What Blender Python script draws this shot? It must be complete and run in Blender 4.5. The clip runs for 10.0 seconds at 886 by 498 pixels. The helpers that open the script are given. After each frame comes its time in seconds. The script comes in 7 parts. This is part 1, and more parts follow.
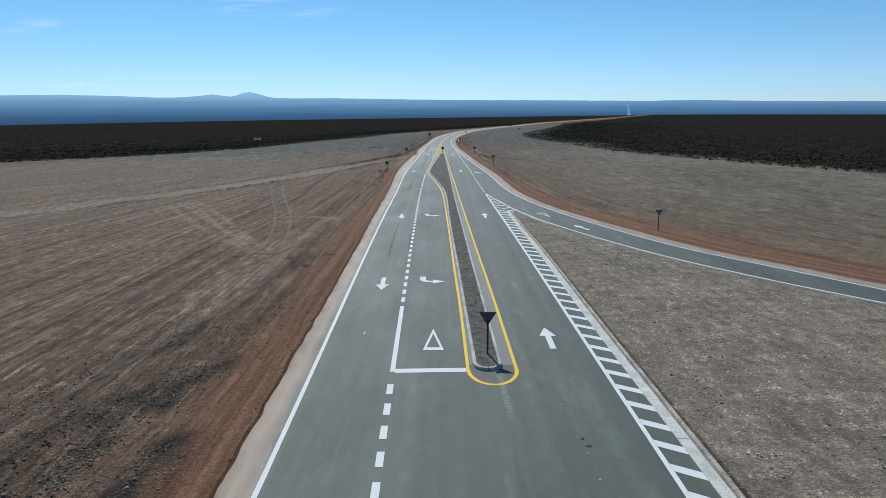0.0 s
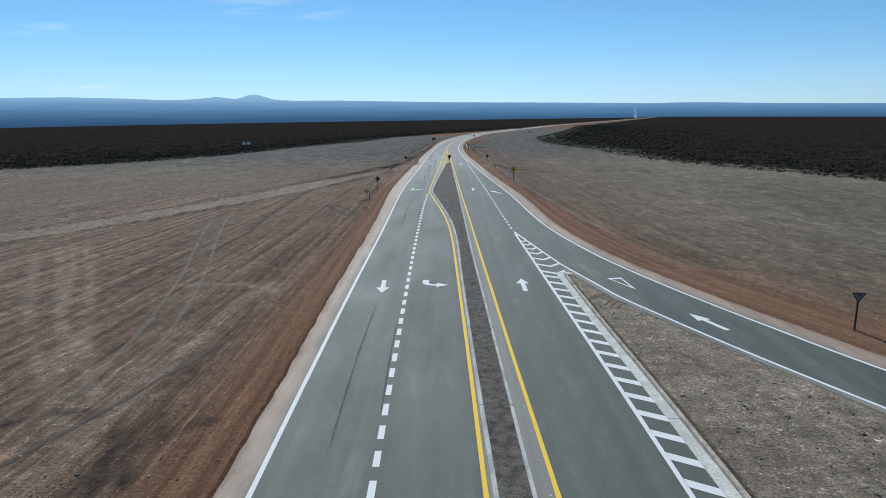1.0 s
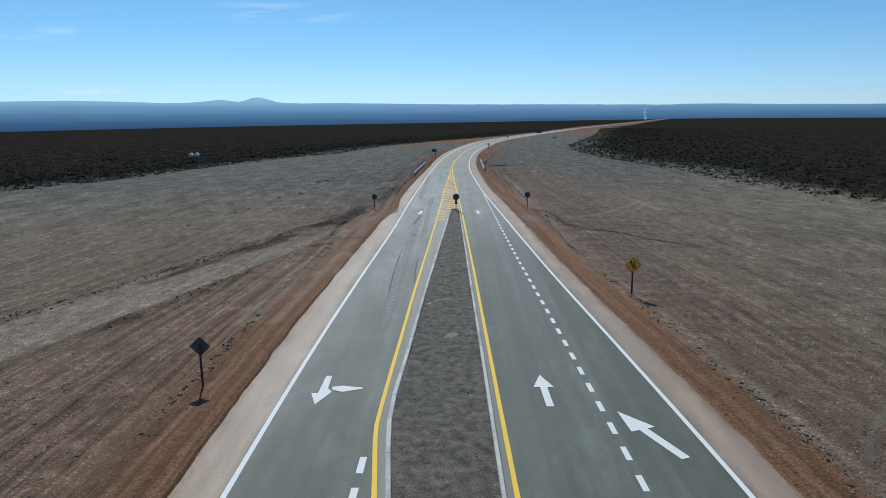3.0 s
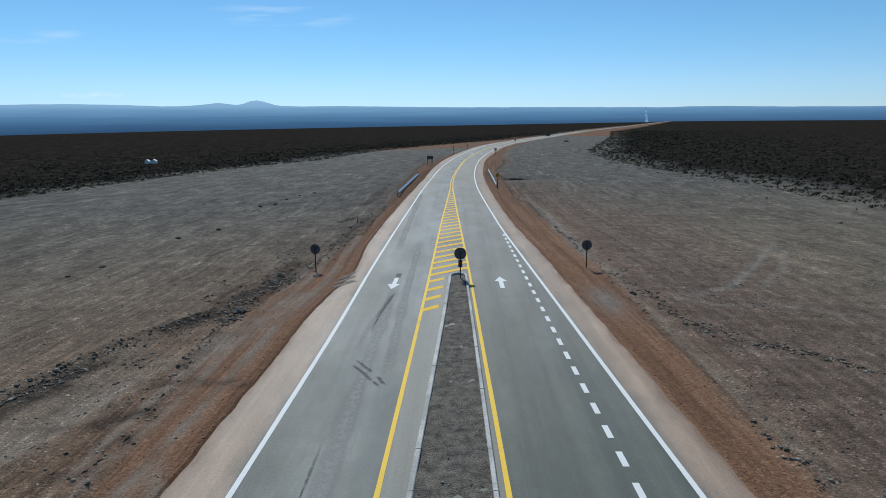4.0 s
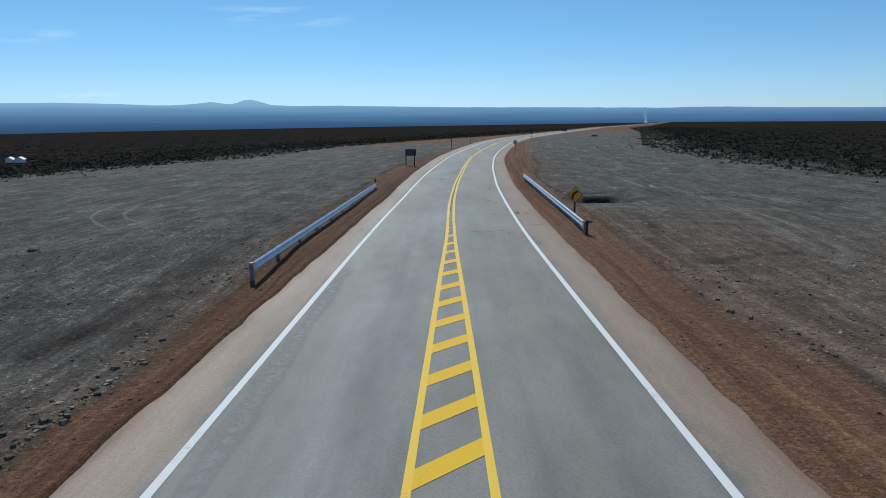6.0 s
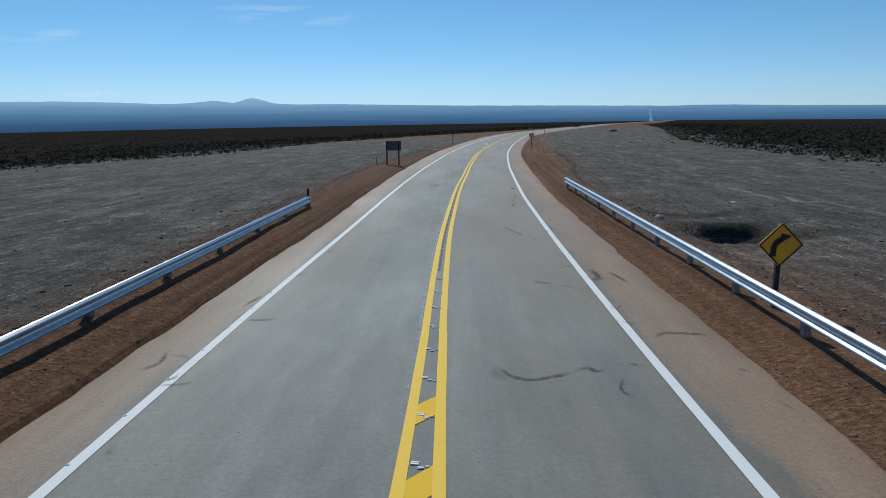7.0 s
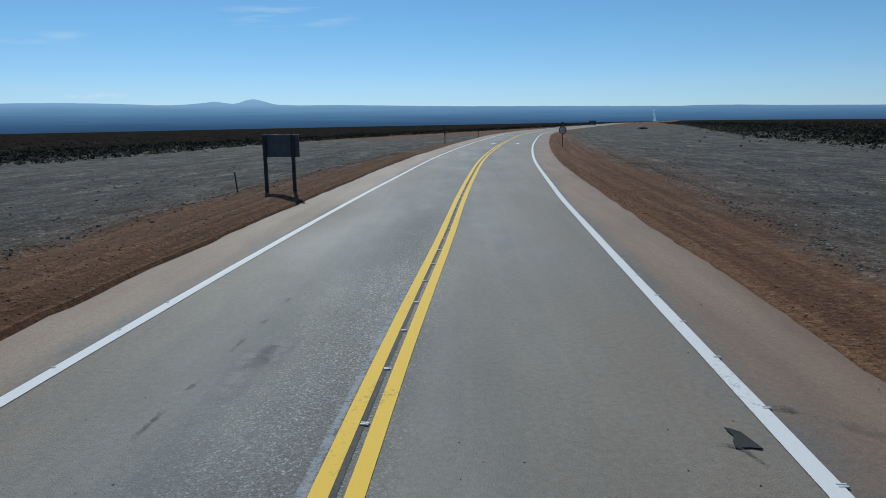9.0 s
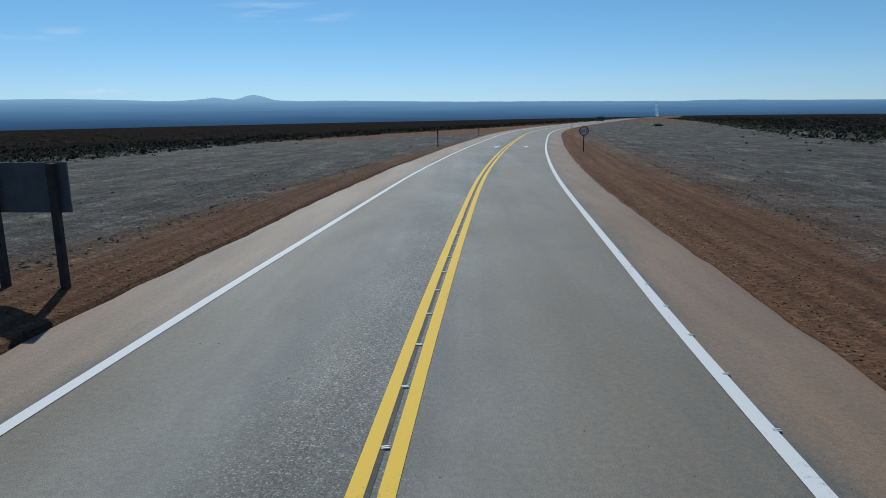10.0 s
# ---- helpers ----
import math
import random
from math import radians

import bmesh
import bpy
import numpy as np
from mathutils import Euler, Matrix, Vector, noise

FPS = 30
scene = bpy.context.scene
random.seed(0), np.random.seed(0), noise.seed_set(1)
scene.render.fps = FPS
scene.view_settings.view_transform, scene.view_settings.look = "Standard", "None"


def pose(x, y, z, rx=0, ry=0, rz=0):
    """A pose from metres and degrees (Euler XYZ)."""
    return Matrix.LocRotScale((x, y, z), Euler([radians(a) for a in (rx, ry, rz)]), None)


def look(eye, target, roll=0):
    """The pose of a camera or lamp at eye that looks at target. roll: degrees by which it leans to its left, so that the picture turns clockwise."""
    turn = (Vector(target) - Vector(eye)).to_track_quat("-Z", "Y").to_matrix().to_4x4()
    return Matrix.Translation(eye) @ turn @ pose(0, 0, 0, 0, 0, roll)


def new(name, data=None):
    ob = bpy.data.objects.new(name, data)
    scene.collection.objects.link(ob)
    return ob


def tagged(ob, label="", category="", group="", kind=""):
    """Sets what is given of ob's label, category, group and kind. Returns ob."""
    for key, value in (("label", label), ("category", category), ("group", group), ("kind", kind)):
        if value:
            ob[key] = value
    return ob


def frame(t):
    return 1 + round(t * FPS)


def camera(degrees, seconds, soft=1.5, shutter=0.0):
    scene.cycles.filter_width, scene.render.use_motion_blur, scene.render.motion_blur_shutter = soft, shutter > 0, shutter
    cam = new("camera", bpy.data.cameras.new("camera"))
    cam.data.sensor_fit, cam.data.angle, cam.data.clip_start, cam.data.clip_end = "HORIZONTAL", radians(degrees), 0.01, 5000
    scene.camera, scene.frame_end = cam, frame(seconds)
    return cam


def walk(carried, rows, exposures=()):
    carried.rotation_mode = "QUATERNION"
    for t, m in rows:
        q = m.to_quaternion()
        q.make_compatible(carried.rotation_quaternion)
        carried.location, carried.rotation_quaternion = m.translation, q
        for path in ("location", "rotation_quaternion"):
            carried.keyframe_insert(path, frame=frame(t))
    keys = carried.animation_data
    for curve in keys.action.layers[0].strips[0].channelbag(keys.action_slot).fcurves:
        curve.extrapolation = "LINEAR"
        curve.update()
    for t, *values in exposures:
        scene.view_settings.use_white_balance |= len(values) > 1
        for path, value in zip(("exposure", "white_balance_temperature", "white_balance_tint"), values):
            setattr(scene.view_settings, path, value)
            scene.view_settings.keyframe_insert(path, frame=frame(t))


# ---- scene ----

cam = camera(68.0, 10.0, 0.8)
PATH = [
    (0.0, (0.726, 4.602, 10.767), (0.717, 6.560, 10.358), -0.24),
    (0.5, (0.044, 18.010, 10.600), (0.040, 19.968, 10.192), -0.36),
    (1.0, (0.310, 33.364, 10.525), (0.286, 35.323, 10.123), -0.27),
    (1.5, (0.782, 50.782, 10.671), (0.747, 52.741, 10.272), -0.42),
    (2.0, (0.653, 68.840, 10.513), (0.617, 70.800, 10.117), -0.50),
    (2.5, (0.445, 87.015, 10.481), (0.403, 88.975, 10.085), -0.43),
    (2.7, (0.300, 93.350, 10.475), (0.257, 95.310, 10.079), -0.44),
    (3.8, (-0.115, 130.320, 9.850), (-0.159, 132.281, 9.462), -0.50),
    (4.0, (-0.170, 137.222, 9.577), (-0.214, 139.183, 9.191), -0.52),
    (4.5, (-0.592, 154.582, 8.593), (-0.630, 156.545, 8.211), -0.34),
    (5.0, (-0.817, 169.944, 7.424), (-0.854, 171.907, 7.045), -0.30),
    (5.5, (-0.826, 185.033, 6.420), (-0.857, 186.996, 6.039), -0.35),
    (6.8, (-0.655, 216.740, 4.190), (-0.696, 218.702, 3.802), -0.43),
    (7.0, (-0.519, 221.117, 3.937), (-0.563, 223.078, 3.549), -0.44),
    (7.5, (-0.363, 230.792, 3.285), (-0.414, 232.755, 2.905), -0.54),
    (8.0, (-0.239, 239.046, 2.801), (-0.278, 241.008, 2.416), -0.55),
    (8.5, (0.062, 246.704, 2.606), (0.018, 248.666, 2.224), -0.56),
    (9.0, (0.385, 253.835, 2.595), (0.334, 255.796, 2.210), -0.55),
    (9.5, (0.645, 260.559, 2.657), (0.593, 262.521, 2.270), -0.56),
    (10.0, (0.895, 266.914, 2.800), (0.839, 268.873, 2.402), -0.64),
]
walk(cam, [(t, look(e, g, r)) for t, e, g, r in PATH],
     [(0.0, 0.12, 5950, 3), (4.0, 0.08, 5950, 3), (5.5, 0.05, 5950, 3), (7.0, -0.08, 5950, 3), (8.5, -0.15, 5950, 3), (10.0, -0.14, 5950, 3)])

# ---- light ----
SUN_EL, SUN_AZ = 43.0, -16.0            # degrees up; from +y towards +x
world = bpy.data.worlds.new("sky")
scene.world = world
world.use_nodes = True


def build_sky():
    nt = world.node_tree
    nt.nodes.clear()
    N, L = nt.nodes.new, nt.links.new
    out, bg, sky = N("ShaderNodeOutputWorld"), N("ShaderNodeBackground"), N("ShaderNodeTexSky")
    sky.sky_type = "NISHITA"
    sky.sun_disc = False
    sky.sun_elevation, sky.sun_rotation = radians(SUN_EL), radians(SUN_AZ)
    sky.air_density, sky.dust_density, sky.ozone_density = 0.9, 0.0, 2.6
    sky.altitude = 1500
    co, sep = N("ShaderNodeTexCoord"), N("ShaderNodeSeparateXYZ")
    L(co.outputs["Generated"], sep.inputs[0])

    def op(kind, a, b=0.0):
        m = N("ShaderNodeMath")
        m.operation = kind
        for i, v in enumerate((a, b)):
            if hasattr(v, "is_linked"):
                L(v, m.inputs[i])
            else:
                m.inputs[i].default_value = v
        return m.outputs[0]
    # deep clear blue, paler towards the horizon
    tint = N("ShaderNodeValToRGB")
    els = tint.color_ramp.elements
    while len(els) < 5:
        els.new(0.5)
    for e, (p, c) in zip(els, ((0.0, (0.66, 0.76, 1.0)), (0.05, (0.76, 0.86, 1.0)), (0.12, (0.72, 0.92, 1.0)), (0.3, (0.76, 0.94, 1.0)), (0.7, (0.88, 0.96, 1.0)))):
        e.position, e.color = p, (*c, 1)
    L(sep.outputs["Z"], tint.inputs["Fac"])
    deep = N("ShaderNodeMix")
    deep.data_type, deep.blend_type = "RGBA", "MULTIPLY"
    deep.inputs["Factor"].default_value = 1.0
    L(sky.outputs[0], deep.inputs["A"])
    L(tint.outputs["Color"], deep.inputs["B"])
    # thin cirrus and one small low cloud
    ahead = op("MAXIMUM", sep.outputs["Y"], 0.05)
    u, v = op("DIVIDE", sep.outputs["X"], ahead), op("DIVIDE", sep.outputs["Z"], ahead)
    last = deep.outputs["Result"]
    for cu, cv, wu, wv, su, sv, lo, amount in ((-0.26, 0.150, 0.13, 0.022, 9.0, 70.0, 0.50, 0.45), (-0.60, 0.125, 0.12, 0.012, 9.0, 80.0, 0.50, 0.35), (-0.545, 0.041, 0.060, 0.007, 40.0, 140.0, 0.40, 0.65)):
        com, nz, rp, mix = N("ShaderNodeCombineXYZ"), N("ShaderNodeTexNoise"), N("ShaderNodeValToRGB"), N("ShaderNodeMix")
        L(op("MULTIPLY", u, su), com.inputs[0])
        L(op("MULTIPLY", v, sv), com.inputs[1])
        nz.inputs["Scale"].default_value, nz.inputs["Detail"].default_value = 1.0, 6.0
        L(com.outputs[0], nz.inputs["Vector"])
        rp.color_ramp.elements[0].position, rp.color_ramp.elements[1].position = lo, lo + 0.22
        L(nz.outputs["Fac"], rp.inputs["Fac"])
        du, dv = op("DIVIDE", op("SUBTRACT", u, cu), wu), op("DIVIDE", op("SUBTRACT", v, cv), wv)
        r2 = op("ADD", op("MULTIPLY", du, du), op("MULTIPLY", dv, dv))
        near = op("MAXIMUM", op("SUBTRACT", 1.0, r2), 0.0)
        mix.data_type = "RGBA"
        L(op("MULTIPLY", op("MULTIPLY", rp.outputs["Color"], near), amount), mix.inputs["Factor"])
        L(last, mix.inputs["A"])
        mix.inputs["B"].default_value = (7.6, 8.9, 10.0, 1)
        last = mix.outputs["Result"]
    L(last, bg.inputs["Color"])
    bg.inputs["Strength"].default_value = 0.09
    L(bg.outputs[0], out.inputs["Surface"])


build_sky()
sun = new("sun", bpy.data.lights.new("sun", "SUN"))
sun.data.energy, sun.data.angle, sun.data.color = 3.2, radians(0.5), (1.0, 0.95, 0.88)
_az, _el = radians(SUN_AZ), radians(SUN_EL)
sun.matrix_world = look((math.sin(_az) * math.cos(_el) * 50, math.cos(_az) * math.cos(_el) * 50, math.sin(_el) * 50), (0, 0, 0))


# ---- materials ----
def mat(name):
    m = bpy.data.materials.new(name)
    m.use_nodes = True
    nt = m.node_tree
    nt.nodes.clear()
    out, bs = nt.nodes.new("ShaderNodeOutputMaterial"), nt.nodes.new("ShaderNodeBsdfPrincipled")
    nt.links.new(bs.outputs[0], out.inputs[0])
    return m, nt, bs


def node(nt, kind, **kw):
    n = nt.nodes.new(kind)
    for k, v in kw.items():
        n.inputs[k.replace("_", " ")].default_value = v
    return n


def pos(nt, scale):
    g, v = nt.nodes.new("ShaderNodeNewGeometry"), nt.nodes.new("ShaderNodeVectorMath")
    v.operation = "MULTIPLY"
    v.inputs[1].default_value = scale
    nt.links.new(g.outputs["Position"], v.inputs[0])
    return v.outputs[0]


def noise_at(nt, scale, detail=4.0, rough=0.55):
    n = node(nt, "ShaderNodeTexNoise", Scale=1.0, Detail=detail, Roughness=rough)
    nt.links.new(pos(nt, scale), n.inputs["Vector"])
    return n.outputs["Fac"]


def cells(nt, scale, smooth_axis=1.0):
    """A random value for each small stone-like cell."""
    v, s = nt.nodes.new("ShaderNodeTexVoronoi"), nt.nodes.new("ShaderNodeSeparateColor")
    v.inputs["Scale"].default_value = 1.0
    nt.links.new(pos(nt, (scale, scale * smooth_axis, scale)), v.inputs["Vector"])
    nt.links.new(v.outputs["Color"], s.inputs[0])
    return s.outputs[0]


def ramp(nt, fac, stops):
    r = nt.nodes.new("ShaderNodeValToRGB")
    els = r.color_ramp.elements
    while len(els) < len(stops):
        els.new(0.5)
    for e, (p, c) in zip(els, stops):
        e.position = p
        e.color = (c, c, c, 1) if isinstance(c, (int, float)) else (*c, 1)
    nt.links.new(fac, r.inputs["Fac"])
    return r.outputs["Color"]


def mixc(nt, fac, a, b, how="MIX"):
    m = nt.nodes.new("ShaderNodeMix")
    m.data_type, m.blend_type = "RGBA", how
    for key, val in (("Factor", fac), ("A", a), ("B", b)):
        if hasattr(val, "is_linked"):
            nt.links.new(val, m.inputs[key])
        elif key == "Factor":
            m.inputs[key].default_value = val
        else:
            m.inputs[key].default_value = (*val, 1)
    return m.outputs["Result"]


def calc(nt, op, a, b=0.0, c=0.0, clamp=False):
    m = nt.nodes.new("ShaderNodeMath")
    m.operation, m.use_clamp = op, clamp
    for i, val in enumerate((a, b, c)):
        if hasattr(val, "is_linked"):
            nt.links.new(val, m.inputs[i])
        else:
            m.inputs[i].default_value = val
    return m.outputs[0]


def attr(nt, name):
    a = nt.nodes.new("ShaderNodeAttribute")
    a.attribute_name = name
    return a.outputs["Fac"]


def bump(nt, bs, height, dist, strength=1.0):
    b = node(nt, "ShaderNodeBump", Distance=dist, Strength=strength)
    nt.links.new(height, b.inputs["Height"])
    nt.links.new(b.outputs[0], bs.inputs["Normal"])


def simple(name, colour, rough=0.5, metal=0.0, var=0.15, scale=6.0, relief=0.0):
    """A painted or bare surface with stains at two scales."""
    m, nt, bs = mat(name)
    n1, n2 = noise_at(nt, (scale,) * 3, 5), noise_at(nt, (scale * 9,) * 3, 3)
    f = calc(nt, "MULTIPLY", n1, n2)
    dark = tuple(c * (1 - 2.2 * var) for c in colour)
    light = tuple(min(1, c * (1 + var)) for c in colour)
    nt.links.new(ramp(nt, f, [(0.12, dark), (0.40, light)]), bs.inputs["Base Color"])
    bs.inputs["Roughness"].default_value, bs.inputs["Metallic"].default_value = rough, metal
    if relief:
        bump(nt, bs, n2, relief)
    return m


def ground_material():
    m, nt, bs = mat("desert ground")
    edge, soil, trk, scrub, left, late = (attr(nt, k) for k in ("edge", "soil", "track", "scrub", "left", "late"))
    grade, dark, pale, browner, comb = (attr(nt, k) for k in ("grade", "dark", "pale", "brown", "comb"))
    big = noise_at(nt, (0.05, 0.03, 0.05), 5)
    mid = noise_at(nt, (0.5, 0.22, 0.5), 5)
    clump = noise_at(nt, (1.6, 1.2, 1.6), 5, 0.65)
    fine = noise_at(nt, (6.0, 6.0, 6.0), 6, 0.72)
    speck = noise_at(nt, (11.0, 11.0, 11.0), 2, 0.6)
    grit = noise_at(nt, (30.0, 30.0, 30.0), 3, 0.7)
    geo, sep, com = nt.nodes.new("ShaderNodeNewGeometry"), nt.nodes.new("ShaderNodeSeparateXYZ"), nt.nodes.new("ShaderNodeCombineXYZ")
    nt.links.new(geo.outputs["Position"], sep.inputs[0])
    nt.links.new(calc(nt, "MULTIPLY", grade, 1.7), com.inputs[0])
    nt.links.new(calc(nt, "MULTIPLY", sep.outputs["Y"], 0.030), com.inputs[1])
    st = node(nt, "ShaderNodeTexNoise", Scale=1.0, Detail=7.0, Roughness=0.70, Distortion=0.25)
    nt.links.new(com.outputs[0], st.inputs["Vector"])
    streak = st.outputs["Fac"]
    com2 = nt.nodes.new("ShaderNodeCombineXYZ")
    nt.links.new(calc(nt, "MULTIPLY", grade, 3.9), com2.inputs[0])
    nt.links.new(calc(nt, "MULTIPLY", sep.outputs["Y"], 0.22), com2.inputs[1])
    st2 = node(nt, "ShaderNodeTexNoise", Scale=1.0, Detail=5.0, Roughness=0.72, Distortion=0.6)
    nt.links.new(com2.outputs[0], st2.inputs["Vector"])
    combed = st2.outputs["Fac"]
    gmix = calc(nt, "ADD", calc(nt, "MULTIPLY", mid, 0.25), calc(nt, "ADD", calc(nt, "MULTIPLY", fine, 0.45), calc(nt, "MULTIPLY", clump, 0.30)))
    gravel = ramp(nt, gmix, [(0.36, (0.078, 0.073, 0.054)), (0.5, (0.134, 0.124, 0.093)), (0.63, (0.215, 0.200, 0.150))])
    olive = ramp(nt, gmix, [(0.36, (0.048, 0.050, 0.044)), (0.5, (0.098, 0.100, 0.088)), (0.63, (0.190, 0.190, 0.166))])
    gravel = mixc(nt, 1.0, gravel, ramp(nt, big, [(0.35, 1.0), (0.65, 1.32)]), "MULTIPLY")
    gravel = mixc(nt, late, gravel, olive)
    gravel = mixc(nt, calc(nt, "ADD", 0.45, comb, clamp=True), gravel, ramp(nt, calc(nt, "ADD", calc(nt, "MULTIPLY", streak, 0.6), calc(nt, "MULTIPLY", mid, 0.4)), [(0.36, 0.62), (0.45, 0.92), (0.54, 1.05), (0.62, 1.42)]), "MULTIPLY")
    brown = ramp(nt, calc(nt, "ADD", calc(nt, "MULTIPLY", streak, 0.72), calc(nt, "MULTIPLY", clump, 0.28)),
                 [(0.40, (0.096, 0.072, 0.050)), (0.46, (0.148, 0.112, 0.080)), (0.52, (0.198, 0.154, 0.110)), (0.57, (0.262, 0.210, 0.153)), (0.63, (0.35, 0.293, 0.222))])
    col = mixc(nt, calc(nt, "MULTIPLY", left, calc(nt, "ADD", 0.35, big, clamp=True)), gravel, brown)
    near = ramp(nt, calc(nt, "DIVIDE", edge, 40.0), [(0.0, 0.85), (0.16, 0.55), (0.45, 0.2), (0.9, 0.0)])
    col = mixc(nt, calc(nt, "MULTIPLY", near, calc(nt, "SUBTRACT", 1.0, late)), col, ramp(nt, streak, [(0.36, (0.085, 0.056, 0.035)), (0.62, (0.215, 0.150, 0.098))]))
    red = ramp(nt, calc(nt, "ADD", calc(nt, "MULTIPLY", streak, 0.45), calc(nt, "MULTIPLY", fine, 0.55)),
               [(0.33, (0.118, 0.064, 0.036)), (0.5, (0.205, 0.120, 0.070)), (0.66, (0.310, 0.205, 0.132))])
    red = mixc(nt, 0.4, red, ramp(nt, streak, [(0.38, 0.60), (0.5, 1.0), (0.62, 1.25)]), "MULTIPLY")
    red = mixc(nt, 1.0, red, ramp(nt, late, [(0.0, (0.98, 0.98, 0.96)), (1.0, (0.74, 0.71, 0.63))]), "MULTIPLY")
    wob = calc(nt, "ADD", soil, calc(nt, "ADD", calc(nt, "MULTIPLY", calc(nt, "SUBTRACT", mid, 0.5), 0.9), calc(nt, "MULTIPLY", calc(nt, "SUBTRACT", fine, 0.5), 0.30)))
    col = mixc(nt, calc(nt, "MULTIPLY", browner, calc(nt, "ADD", 0.40, calc(nt, "MULTIPLY", mid, 0.9), clamp=True)), col,
               ramp(nt, calc(nt, "ADD", calc(nt, "MULTIPLY", streak, 0.5), calc(nt, "MULTIPLY", clump, 0.5)), [(0.36, (0.080, 0.064, 0.050)), (0.5, (0.138, 0.108, 0.084)), (0.64, (0.210, 0.174, 0.140))]))
    redmask = ramp(nt, calc(nt, "MULTIPLY", wob, 0.5), [(0.0, 1.0), (0.38, 0.92), (0.52, 0.40), (0.95, 0.0)])
    col = mixc(nt, redmask, col, red)
    dusty = ramp(nt, gmix, [(0.36, (0.165, 0.148, 0.112)), (0.5, (0.255, 0.232, 0.178)), (0.63, (0.37, 0.34, 0.265))])
    col = mixc(nt, calc(nt, "MULTIPLY", trk, calc(nt, "ADD", 0.16, calc(nt, "ADD", calc(nt, "MULTIPLY", mid, 0.6), calc(nt, "MULTIPLY", streak, 0.7)), clamp=True)), col, dusty)
    col = mixc(nt, calc(nt, "MULTIPLY", pale, calc(nt, "ADD", 0.35, calc(nt, "MULTIPLY", fine, 1.1), clamp=True)), col, mixc(nt, left, (0.215, 0.212, 0.182), (0.315, 0.272, 0.208)))
    # dark strokes: turned earth, plus painted shade at the bank and pit
    col = mixc(nt, calc(nt, "MULTIPLY", dark, calc(nt, "ADD", 0.42, calc(nt, "MULTIPLY", clump, 1.1), clamp=True)), col, ramp(nt, fine, [(0.36, (0.018, 0.015, 0.012)), (0.60, (0.060, 0.050, 0.039)), (0.70, (0.13, 0.112, 0.088))]))
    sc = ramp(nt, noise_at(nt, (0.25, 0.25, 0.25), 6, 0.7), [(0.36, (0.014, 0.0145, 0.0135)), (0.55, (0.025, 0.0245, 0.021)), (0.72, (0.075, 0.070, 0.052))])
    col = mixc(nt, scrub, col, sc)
    loose = calc(nt, "SUBTRACT", 1.0, calc(nt, "MULTIPLY", redmask, 0.7))
    col = mixc(nt, calc(nt, "MULTIPLY", loose, comb), col, ramp(nt, combed, [(0.33, 0.52), (0.43, 0.84), (0.54, 1.05), (0.61, 1.36), (0.69, 1.9)]), "MULTIPLY")
    blot = noise_at(nt, (1.7, 1.2, 1.7), 6, 0.70)
    col = mixc(nt, calc(nt, "MULTIPLY", loose, 0.75), col, ramp(nt, blot, [(0.34, 0.52), (0.45, 0.90), (0.55, 1.06), (0.66, 1.65)]), "MULTIPLY")
    col = mixc(nt, 0.35, col, ramp(nt, grit, [(0.0, 0.55), (0.42, 0.88), (0.56, 1.05), (0.68, 1.8)]), "MULTIPLY")
    col = mixc(nt, calc(nt, "ADD", 0.15, calc(nt, "MULTIPLY", loose, 0.42)), col, ramp(nt, speck, [(0.25, 0.30), (0.39, 0.85), (0.58, 1.05), (0.68, 2.2)]), "MULTIPLY")
    firm = calc(nt, "SUBTRACT", 1.0, calc(nt, "MULTIPLY", redmask, 0.75))
    col = mixc(nt, calc(nt, "MULTIPLY", firm, calc(nt, "MULTIPLY", calc(nt, "SUBTRACT", 0.9, calc(nt, "MULTIPLY", left, 0.35)), ramp(nt, clump, [(0.42, 0.15), (0.62, 1.0)]))), col, ramp(nt, cells(nt, 13.0), [(0.0, 0.40), (0.10, 0.80), (0.30, 0.97), (0.86, 1.03), (0.93, 1.45), (1.0, 2.7)]), "MULTIPLY")
    col = mixc(nt, 0.35, col, ramp(nt, cells(nt, 37.0), [(0.0, 0.45), (0.25, 0.85), (0.80, 1.08), (1.0, 1.9)]), "MULTIPLY")
    col = mixc(nt, 1.0, col, (1.10, 0.985, 0.96), "MULTIPLY")
    nt.links.new(col, bs.inputs["Base Color"])
    bs.inputs["Roughness"].default_value = 0.95
    nt.links.new(calc(nt, "MULTIPLY", calc(nt, "SUBTRACT", 1.0, scrub, clamp=True), 0.12), bs.inputs["Specular IOR Level"])
    h = calc(nt, "ADD", calc(nt, "MULTIPLY", fine, 0.7), calc(nt, "ADD", calc(nt, "MULTIPLY", speck, 0.4), calc(nt, "ADD", calc(nt, "MULTIPLY", streak, 0.6), calc(nt, "MULTIPLY", calc(nt, "MULTIPLY", combed, comb), 0.8))))
    bump(nt, bs, h, 0.15)
    return m


